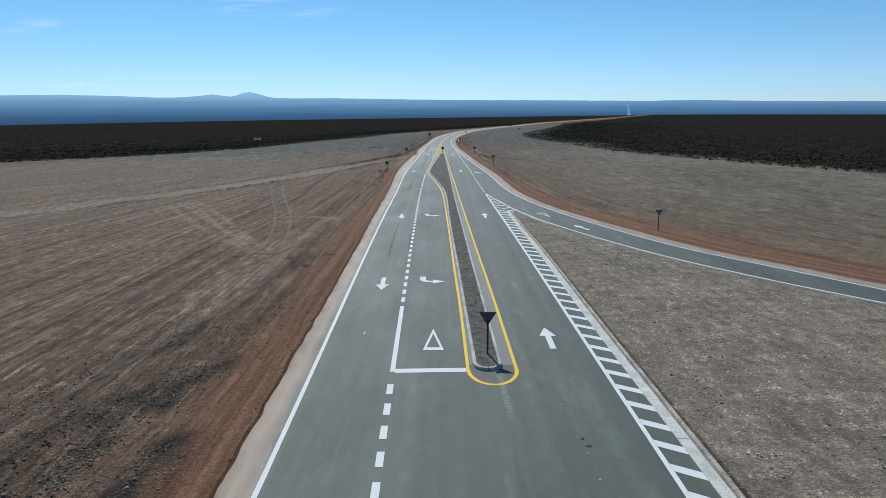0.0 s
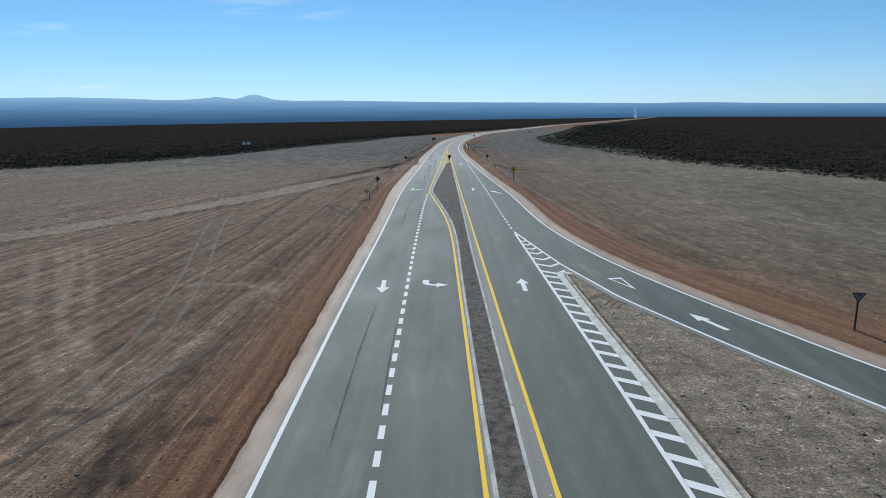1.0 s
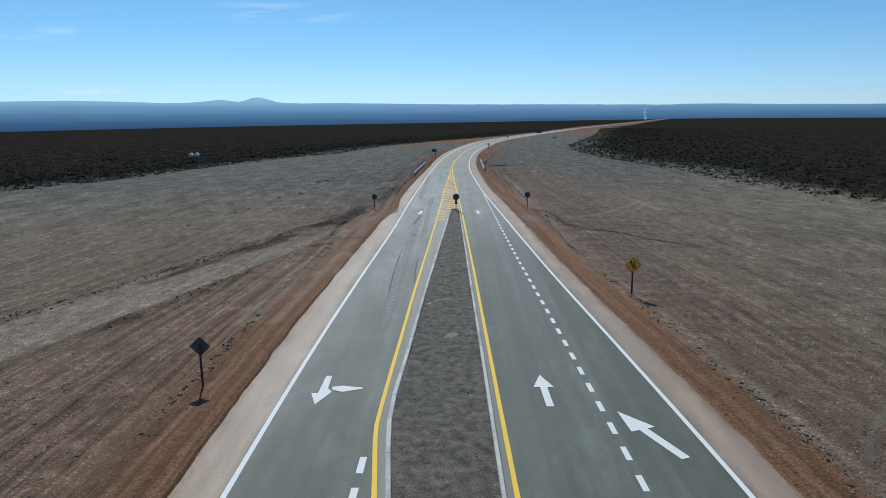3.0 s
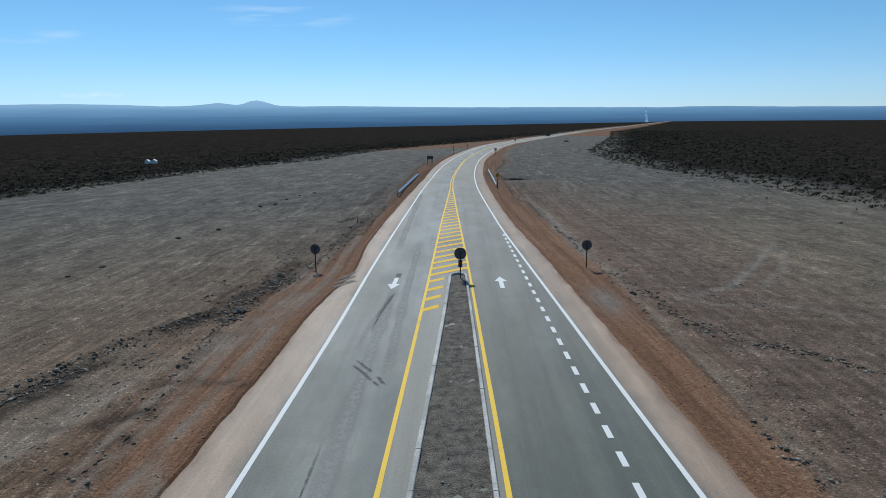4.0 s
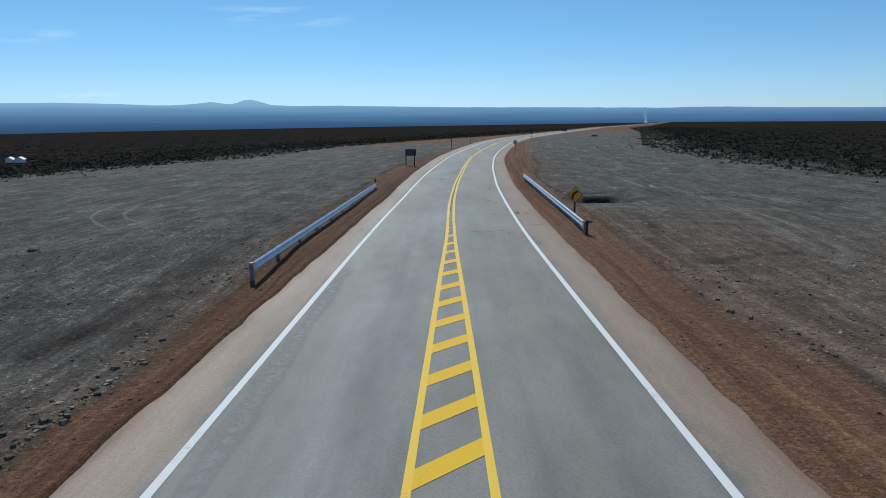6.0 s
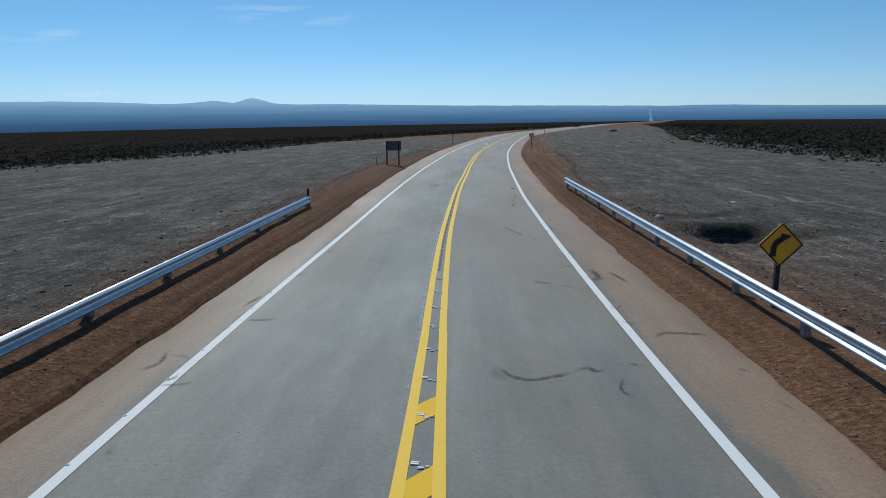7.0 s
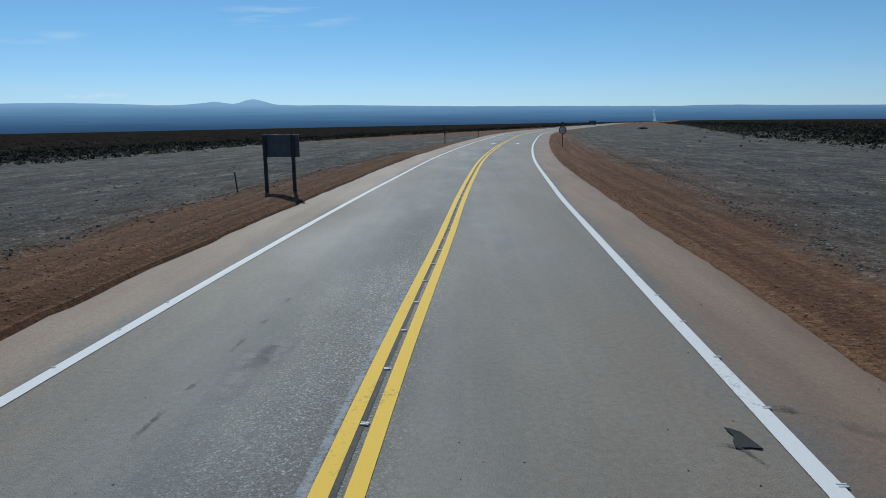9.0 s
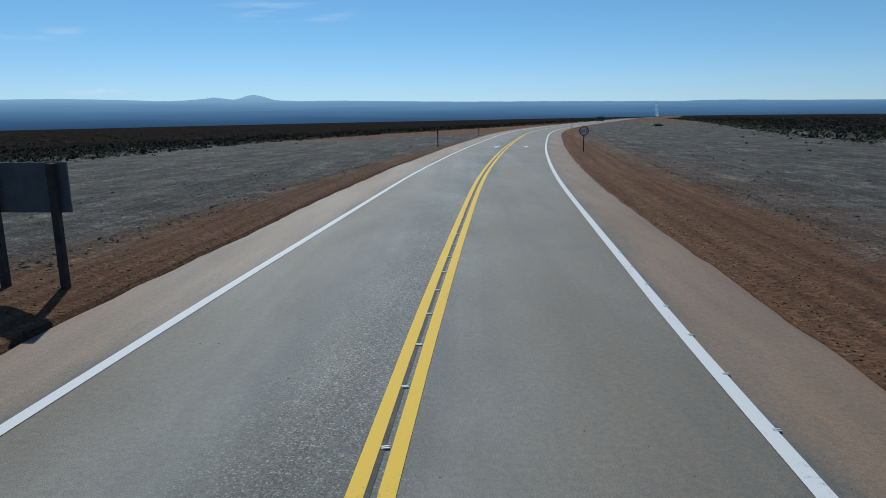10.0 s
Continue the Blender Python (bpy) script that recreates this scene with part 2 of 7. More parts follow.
def asphalt_material(name, base, late_base, dust_col, dusty=0.0, lanes=False, soil=None):
    m, nt, bs = mat(name)
    lane, late = attr(nt, "lane"), attr(nt, "late")
    grain = noise_at(nt, (60.0, 60.0, 60.0), 2, 0.8)
    speck = noise_at(nt, (14.0, 14.0, 14.0), 4, 0.7)
    patch = noise_at(nt, (0.35, 0.10, 0.35), 5)
    along = noise_at(nt, (1.3, 0.018, 0.5), 5, 0.55)
    mixed = calc(nt, "ADD", calc(nt, "MULTIPLY", along, 0.6), calc(nt, "MULTIPLY", patch, 0.4))
    cloud = noise_at(nt, (0.55, 0.16, 0.5), 6, 0.6)
    early = ramp(nt, mixed, [(0.33, tuple(c * 0.76 for c in base)), (0.5, base), (0.66, tuple(c * 1.38 for c in base))])
    end = ramp(nt, mixed, [(0.33, tuple(c * 0.78 for c in late_base)), (0.5, late_base), (0.66, tuple(c * 1.28 for c in late_base))])
    col = mixc(nt, late, early, end)
    dust = ramp(nt, calc(nt, "ADD", calc(nt, "MULTIPLY", patch, 0.7), calc(nt, "MULTIPLY", along, 0.3)), [(0.42, 0.0), (0.62, 1.0)])
    dustf = calc(nt, "MULTIPLY", dust, calc(nt, "ADD", 0.10 + dusty, calc(nt, "MULTIPLY", late, 0.45)), clamp=True)
    col = mixc(nt, dustf, col, dust_col)
    if lanes:
        col = mixc(nt, calc(nt, "MULTIPLY", late, 0.9), col, ramp(nt, cloud, [(0.34, (0.72, 0.76, 0.76)), (0.5, (1.0, 1.0, 1.0)), (0.66, (1.42, 1.40, 1.36))]), "MULTIPLY")
        col = mixc(nt, calc(nt, "SUBTRACT", 0.6, calc(nt, "MULTIPLY", late, 0.6)), col, ramp(nt, cloud, [(0.34, 0.84), (0.46, 1.0), (0.56, 1.05), (0.70, 1.75)]), "MULTIPLY")
        small = noise_at(nt, (2.2, 0.9, 2.0), 5, 0.6)
        col = mixc(nt, 0.7, col, ramp(nt, small, [(0.34, 0.86), (0.5, 1.0), (0.66, 1.15)]), "MULTIPLY")
        # a pale film of dust where the lanes narrow
        col = mixc(nt, calc(nt, "MULTIPLY", attr(nt, "swept"), ramp(nt, calc(nt, "ADD", calc(nt, "MULTIPLY", cloud, 0.6), calc(nt, "MULTIPLY", along, 0.4)), [(0.36, 0.15), (0.58, 0.75)])), col, (0.262, 0.262, 0.248))
        # tan dust over one lane and the outer wheel track; bare coarse chippings between
        tan = ramp(nt, calc(nt, "DIVIDE", lane, 8.0), [(0.0, 0.85), (0.17, 0.55), (0.25, 0.05), (0.44, 0.05), (0.56, 0.75), (0.9, 0.95)])
        tanf = calc(nt, "MULTIPLY", calc(nt, "MULTIPLY", tan, attr(nt, "tan")), ramp(nt, mixed, [(0.36, 0.35), (0.6, 1.0)]))
        col = mixc(nt, tanf, col, (0.205, 0.166, 0.122))
        chip = cells(nt, 62.0)
        coarse = attr(nt, "coarse")
        col = mixc(nt, coarse, col, ramp(nt, chip, [(0.0, 0.26), (0.40, 0.62), (0.80, 0.95), (0.90, 1.25), (1.0, 2.3)]), "MULTIPLY")
    if soil:
        # bare grey seal beside the white line, loose soil along the outer edge
        worn = noise_at(nt, (1.1, 0.30, 1.0), 5, 0.65)
        rim, by_line = attr(nt, "rim"), attr(nt, "line")
        bare = ramp(nt, calc(nt, "ADD", by_line, calc(nt, "MULTIPLY", calc(nt, "SUBTRACT", worn, 0.5), 1.5)), [(0.05, 0.85), (0.20, 0.45), (0.55, 0.0)])
        col = mixc(nt, bare, col, mixc(nt, late, (0.150, 0.142, 0.120), (0.118, 0.116, 0.102)))
        spill = ramp(nt, calc(nt, "ADD", rim, calc(nt, "MULTIPLY", calc(nt, "SUBTRACT", worn, 0.5), 1.1)), [(0.02, 0.9), (0.12, 0.45), (0.45, 0.0)])
        col = mixc(nt, spill, col, soil)
        col = mixc(nt, 0.8, col, ramp(nt, noise_at(nt, (0.9, 0.22, 0.9), 6, 0.65), [(0.34, 0.82), (0.5, 1.0), (0.66, 1.16)]), "MULTIPLY")
    col = mixc(nt, 0.9, col, ramp(nt, speck, [(0.3, 0.82), (0.5, 1.0), (0.72, 1.2)]), "MULTIPLY")
    col = mixc(nt, 0.9, col, ramp(nt, grain, [(0.3, 0.78), (0.5, 1.0), (0.72, 1.30)]), "MULTIPLY")
    nt.links.new(col, bs.inputs["Base Color"])
    nt.links.new(ramp(nt, patch, [(0.3, 0.60), (0.7, 0.78)]), bs.inputs["Roughness"])
    bs.inputs["Specular IOR Level"].default_value = 0.45
    bump(nt, bs, calc(nt, "ADD", grain, calc(nt, "MULTIPLY", speck, 0.7)), 0.005)
    return m


def paint_material(name, colour, wear=0.10):
    m, nt, bs = mat(name)
    n1, n2 = noise_at(nt, (1.2, 0.5, 1.2), 5), noise_at(nt, (18.0, 18.0, 18.0), 4, 0.75)
    f = calc(nt, "ADD", calc(nt, "MULTIPLY", n1, 0.5), calc(nt, "MULTIPLY", n2, 0.5))
    dull = tuple(c * 0.55 + 0.05 for c in colour)
    nt.links.new(ramp(nt, f, [(0.24, tuple(c * 0.35 + 0.05 for c in colour)), (0.28 + wear * 0.3, dull), (0.36 + wear * 0.3, colour)]), bs.inputs["Base Color"])
    bs.inputs["Roughness"].default_value = 0.7
    bs.inputs["Specular IOR Level"].default_value = 0.25
    bump(nt, bs, n2, 0.004)
    return m


M_GROUND = ground_material()
M_ASPHALT = asphalt_material("asphalt", (0.077, 0.087, 0.069), (0.150, 0.158, 0.146), (0.225, 0.210, 0.175), 0.04, True)
M_SHOULDER = asphalt_material("dusty sealed shoulder", (0.37, 0.270, 0.198), (0.240, 0.172, 0.116), (0.27, 0.20, 0.14), 0.2, False, (0.215, 0.135, 0.085))
M_SHOULDER_R = asphalt_material("brown dusty sealed shoulder", (0.36, 0.262, 0.190), (0.228, 0.152, 0.096), (0.235, 0.158, 0.10), 0.2, False, (0.200, 0.120, 0.072))
M_GUTTER = asphalt_material("dusty gutter strip", (0.175, 0.170, 0.145), (0.235, 0.225, 0.195), (0.30, 0.285, 0.24), 0.3)
M_WHITE = paint_material("white road paint", (0.78, 0.78, 0.76), 0.20)
M_YELLOW = paint_material("yellow road paint", (0.84, 0.50, 0.004), 0.16)
M_YELLOWLINE = paint_material("paler yellow line paint", (0.90, 0.58, 0.06), 0.18)
M_CONCRETE = simple("pale concrete", (0.66, 0.64, 0.58), 0.85, 0, 0.16, 1.3, 0.006)
M_KERB = simple("dusty pink concrete", (0.50, 0.43, 0.36), 0.85, 0, 0.25, 1.1, 0.008)
M_KERBW = paint_material("whitewashed kerb", (0.56, 0.54, 0.50), 0.62)
M_SOIL = simple("median soil", (0.205, 0.176, 0.138), 0.95, 0, 0.36, 2.6, 0.10)
M_GALV = simple("galvanised steel", (0.50, 0.52, 0.54), 0.30, 0.95, 0.10, 2.0)
M_POST = simple("dark timber post", (0.045, 0.038, 0.034), 0.85, 0, 0.3, 5.0, 0.004)
M_SIGNBACK = simple("dull grey sign back", (0.085, 0.090, 0.095), 0.55, 0.3, 0.12, 4.0)
M_SIGNYEL = simple("amber warning sheeting", (1.0, 0.42, 0.010), 0.45, 0, 0.08, 3.0)
M_BLACK = simple("black sign film", (0.012, 0.012, 0.012), 0.5, 0, 0.1, 3.0)
M_SIGNWHITE = simple("white sign sheeting", (0.74, 0.74, 0.74), 0.45, 0, 0.06, 3.0)
M_SIGNDARK = simple("faded dark maroon sheeting", (0.055, 0.022, 0.020), 0.55, 0, 0.2, 3.0)
M_SIGNRED = simple("red sign sheeting", (0.45, 0.03, 0.03), 0.45, 0, 0.08, 3.0)
M_SIGNBLUE = simple("pale blue sign sheeting", (0.16, 0.30, 0.55), 0.45, 0, 0.08, 3.0)
M_ROCK = simple("grey brown stone", (0.105, 0.093, 0.078), 0.92, 0, 0.4, 4.0, 0.03)
M_PALEROCK = simple("pale stone", (0.50, 0.48, 0.44), 0.9, 0, 0.25, 4.0, 0.02)
M_RUBBER = simple("black tyre rubber", (0.018, 0.018, 0.019), 0.8, 0, 0.2, 9.0)
M_STUD = simple("white road stud plastic", (0.70, 0.70, 0.68), 0.4, 0, 0.1, 20.0)
M_BITUMEN = simple("dark bitumen", (0.075, 0.072, 0.062), 0.8, 0, 0.25, 3.0, 0.004)
M_WHITEWALL = simple("white painted sheet", (0.78, 0.78, 0.76), 0.6, 0, 0.1, 1.0)


# ---- plan: the lines of the road, x as a function of y ----
def line(knots):
    ys, xs = np.array([k[0] for k in knots], float), np.array([k[1] for k in knots], float)
    d = np.diff(xs) / np.diff(ys)
    s = np.empty_like(xs)
    s[0], s[-1] = d[0], d[-1]
    h = np.diff(ys)
    s[1:-1] = (d[:-1] * h[1:] + d[1:] * h[:-1]) / (h[1:] + h[:-1])

    def f(y):
        y = np.asarray(y, float)
        i = np.clip(np.searchsorted(ys, y) - 1, 0, len(h) - 1)
        t = (y - ys[i]) / h[i]
        c = np.clip(t, 0, 1)
        v = ((2 * c ** 3 - 3 * c ** 2 + 1) * xs[i] + (c ** 3 - 2 * c ** 2 + c) * h[i] * s[i]
             + (-2 * c ** 3 + 3 * c ** 2) * xs[i + 1] + (c ** 3 - c ** 2) * h[i] * s[i + 1])
        return v + np.where(t < 0, t * h[i] * s[0], 0) + np.where(t > 1, (t - 1) * h[i] * s[-1], 0)
    return f


CENTRE = line([(180, -0.95), (228, -0.92), (236, -0.96), (244, -0.90), (250, -0.74), (260, -0.39), (268, 0.05), (276, 0.45), (284, 0.93), (295, 1.69), (313, 3.46), (340, 6.87),
               (375, 12.2), (400, 17.6), (430, 26.0), (469, 38.0), (790, 143.0), (1400, 345.0), (2600, 742.0), (4400, 1338.0)])


PAIR = line([(225, 0.168), (236, 0.162), (247, 0.142), (262, 0.126), (300, 0.125), (620, 0.125)])


def beside(y, off):
    """x of a line that keeps off metres from the centre line."""
    y = np.asarray(y, float)
    g = (CENTRE(y + 1) - CENTRE(y - 1)) / 2
    return CENTRE(y) + off * np.sqrt(1 + g * g)


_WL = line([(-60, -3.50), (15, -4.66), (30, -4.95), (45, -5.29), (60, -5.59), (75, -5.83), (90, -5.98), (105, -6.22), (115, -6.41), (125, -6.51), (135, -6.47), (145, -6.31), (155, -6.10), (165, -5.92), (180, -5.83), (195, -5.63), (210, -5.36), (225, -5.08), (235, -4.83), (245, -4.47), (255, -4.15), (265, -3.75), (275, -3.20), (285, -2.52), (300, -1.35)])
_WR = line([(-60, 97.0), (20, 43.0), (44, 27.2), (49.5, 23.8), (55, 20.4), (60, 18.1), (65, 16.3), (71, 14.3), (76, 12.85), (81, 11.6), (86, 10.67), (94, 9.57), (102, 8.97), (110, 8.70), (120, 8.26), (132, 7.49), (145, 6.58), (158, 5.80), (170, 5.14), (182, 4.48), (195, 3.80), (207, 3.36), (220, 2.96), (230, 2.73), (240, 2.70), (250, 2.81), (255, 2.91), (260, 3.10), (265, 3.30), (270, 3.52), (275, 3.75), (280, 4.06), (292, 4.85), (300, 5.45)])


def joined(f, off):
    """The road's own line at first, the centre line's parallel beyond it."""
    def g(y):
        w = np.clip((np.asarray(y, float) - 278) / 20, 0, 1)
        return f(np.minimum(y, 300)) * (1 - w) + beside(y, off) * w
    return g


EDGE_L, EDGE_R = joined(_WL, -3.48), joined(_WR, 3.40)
SLIP_IN = line([(-60, 92.0), (20, 40.0), (41, 25.4), (45, 22.4), (48, 20.4), (50.5, 18.8), (54.3, 16.7), (58, 15.0), (63.7, 12.65), (67.5, 11.25), (70.4, 10.2), (73.7, 9.4), (76.4, 8.75), (78.5, 8.25)])
GORE_R = line([(78.5, 8.25), (85, 7.2), (92.6, 6.04)])
GORE_L = line([(-60, 9.10), (15, 7.75), (30, 7.44), (45, 7.15), (60, 6.85), (75, 6.48), (92.6, 6.04)])
GORE_KERB = line([(-60, 11.0), (21, 9.15), (35, 8.83), (57, 8.45), (67, 8.15), (77.5, 7.95)])
TURN = line([(-60, 0.20), (18, -1.26), (30, -1.54), (45, -1.86), (60, -2.17), (75, -2.46), (90, -2.69), (105, -2.83), (124, -2.83)])
YEL_L = line([(31, 1.65), (40, 1.52), (50, 1.29), (60, 1.10), (70, 0.88), (80, 0.65), (90, 0.38), (97, 0.03), (104, -0.54), (111, -1.27), (117, -1.93), (122, -2.50), (123.2, -2.63), (123.8, -2.68), (124.6, -2.69), (127, -2.68), (134, -2.60), (140, -2.53), (155, -2.26), (170, -2.02), (185, -1.84), (200, -1.67), (215, -1.40), (222, -1.29), (228, -1.17), (233, -1.128)])
YEL_R = line([(31, 3.72), (40, 3.55), (50, 3.32), (60, 3.07), (70, 2.85), (80, 2.63), (90, 2.42), (105, 2.12), (120, 1.77), (135, 1.48), (150, 1.20), (165, 0.87), (180, 0.54), (195, 0.13), (210, -0.28), (220, -0.54), (228, -0.735), (233, -0.793)])
KERB_L = line([(31.5, 1.96), (40, 1.77), (50, 1.56), (60, 1.31), (75, 1.02), (90, 0.77), (97, 0.43), (104, -0.19), (111, -0.90), (117, -1.55), (122, -2.08), (124, -2.25), (124.8, -2.29), (125.6, -2.29), (130, -2.15), (140, -1.87), (155, -1.35), (168, -0.89), (177, -0.62)])
KERB_R = line([(31.5, 3.06), (40, 2.88), (50, 2.64), (60, 2.43), (70, 2.23), (85, 1.91), (105, 1.61), (120, 1.39), (135, 1.13), (150, 0.85), (165, 0.59), (177, 0.36)])
MERGE = line([(92.6, 6.02), (105, 5.73), (120, 5.45), (135, 5.08), (150, 4.64), (165, 4.28), (180, 3.99), (195, 3.69)])
SHW_L = line([(-60, 1.25), (30, 1.12), (56, 0.98), (75, 1.08), (104, 1.28), (125, 1.65), (158, 1.75), (171, 1.6), (178, 1.0), (186, 1.4), (205, 1.5), (228, 1.25), (245, 1.2), (262, 1.40), (290, 1.7), (330, 1.9), (450, 1.6), (4400, 1.6)])
SHW_R = line([(-60, 1.6), (60, 1.6), (92, 1.25), (104, 1.38), (123, 1.42), (150, 1.38), (186, 1.5), (205, 1.35), (230, 1.6), (250, 1.52), (268, 1.56), (290, 1.5), (330, 1.7), (450, 1.6), (4400, 1.6)])
FALL = line([(-3, 0.0133), (-0.70, 0.0135), (-0.4, 0.0105), (0.0, 0.0064), (0.27, 0.0035), (0.7, 0.0035), (3, 0.0035)])


def hashed(i, j, seed):
    v = np.sin(i * 127.1 + j * 311.7 + seed * 74.7) * 43758.5453
    return v - np.floor(v)


def vnoise(x, y, seed=0):
    i, j = np.floor(x), np.floor(y)
    u, v = x - i, y - j
    u, v = u * u * (3 - 2 * u), v * v * (3 - 2 * v)
    a, b, c, d = hashed(i, j, seed), hashed(i + 1, j, seed), hashed(i, j + 1, seed), hashed(i + 1, j + 1, seed)
    return (a * (1 - u) + b * u) * (1 - v) + (c * (1 - u) + d * u) * v - 0.5


def ragged(y, seed):
    """Small wander of the seal's crumbling outer edge."""
    y = np.asarray(y, float)
    return 0.04 * vnoise(y * 0.23, y * 0, seed) + 0.10 * vnoise(y * 0.9, y * 0, seed + 1) + 0.06 * vnoise(y * 2.1, y * 0, seed + 2)


OUT_L = lambda y: EDGE_L(y) - SHW_L(y) + ragged(y, 81)
OUT_R = lambda y: EDGE_R(y) + SHW_R(y) + ragged(y, 84)


def outside(x, y):
    """Metres beyond the sealed surface (negative on it), and which side."""
    left = OUT_L(y) - x
    right = x - OUT_R(y)
    slope = np.where(y < 95, 0.62, 1.0)
    r = np.where(y > 78, x - OUT_R(y), np.where(x > OUT_R(y), (x - OUT_R(y)) * slope, 0))
    wedge = np.minimum(x - GORE_KERB(y), (SLIP_IN(y) - 0.40 - x) * 0.8)
    r = np.where((y <= 78) & (x <= OUT_R(y)), wedge, r)
    return np.where(left > 0, left, r), left > 0


SOILW_L = line([(-60, 3.0), (30, 2.8), (60, 2.3), (104, 1.8), (116, 1.8), (124, 2.4), (138, 2.6), (152, 2.6), (169, 3.9), (180, 3.5), (186, 2.3), (194, 1.5), (215, 1.5), (235, 1.9), (255, 2.2), (272, 2.8), (284, 2.1), (292, 1.6), (310, 1.2), (4400, 1.2)])
SOILW_R = line([(-60, 4.2), (55, 4.0), (73, 3.2), (88, 3.8), (106, 3.0), (120, 2.1), (137, 2.2), (151, 2.1), (180, 3.2), (200, 3.9), (212, 3.8), (217, 2.9), (230, 2.7), (250, 2.6), (272, 3.1), (279, 3.9), (297, 4.3), (320, 3.5), (400, 2.0), (4400, 2.0)])
TRACK_LO = line([(20, -95.0), (84, -45.0), (100, -34.5), (118, -24.6), (131, -20.4), (145, -15.6), (158, -12.6), (174, -10.0)])
TRACK_UP = line([(20, -103.0), (84, -52.0), (100, -41.0), (118, -31.2), (131, -26.5), (148, -21.2), (163, -16.0), (176, -10.4)])


def soil_of(x, y):
    """Metres off the seal as a share of the reddish soil's width."""
    e, isl = outside(x, y)
    return e / np.where(isl, SOILW_L(y), SOILW_R(y))


def base_height(x, y):
    """Lie of the land without small relief."""
    x, y = np.asarray(x, float), np.asarray(y, float)
    e, isl = outside(x, y)
    e0 = np.clip(e, 0, None)
    z = -0.008 - 0.042 * np.clip(e0 / 0.7, 0, 1) - 0.22 * np.clip(e0 / 3.5, 0, 1) * np.clip((226 - y) / 25, 0.1, 1)
    z = z - np.where(isl, np.clip(e0 - 6, 0, 90) * (0.014 + 0.016 * np.clip((y - 215) / 45, 0, 1)), np.clip(e0 - 6, 0, 60) * 0.004)
    z = z + np.where(isl, (0.52 * np.clip(e0 / 1.35, 0, 1) * np.clip((266 - y) / 10, 0, 1) + 0.21 * np.clip(e0 / 0.8, 0, 1) * np.clip((y - 256) / 10, 0, 1)) * np.clip((y - 217) / 8, 0, 1) * np.clip((345 - y) / 50, 0, 1) * np.clip((14 - e0) / 8, 0, 1), 0)
    z = z + np.where(~isl, (0.13 + 0.22 * np.clip((246 - y) / 14, 0, 1)) * np.clip(e0 / 1.0, 0, 1) * np.exp(-((y - 244) / 17) ** 4), 0)
    wedge = (y <= 76.3) & (x < SLIP_IN(y)) & ~isl
    z = np.where((y > 76.3) & (y <= 78) & ~isl & (x < SLIP_IN(y)), -0.014, z)
    z = np.where(wedge, -0.012 + 0.12 * np.clip((SLIP_IN(y) - 0.4 - x) / 1.6, 0, 1), z)
    bank = 245.6 + 0.7 * vnoise(x * 0.7, y * 0, 46)
    pit = np.clip((bank - y) / 0.7, 0, 1) * np.clip((y - 241.0) / 3.5, 0, 1) * np.clip((x - 7.0) / 0.8, 0, 1) * np.clip((12.2 - x) / 2.2, 0, 1)
    z = z - np.where(e0 > 0, 0.75 * pit * np.clip((e0 - 1.3) / 1.2, 0, 1), 0)
    z = np.where(e < 0, np.where((y < 76.5) & (x > GORE_KERB(y) - 0.06) & (x < GORE_KERB(y) + 0.1), 0.10, np.where((y < 80) & (x > GORE_KERB(np.minimum(y, 77.5))) & (x < EDGE_R(y)), -0.014, np.where(e > -0.2, -0.016, -0.12))), z)
    d = np.hypot(x, y)
    ahead = np.where(y > 50, x / np.maximum(y, 50), np.sign(x) * 3)
    return z - np.clip(d - 650, 0, None) * FALL(ahead)


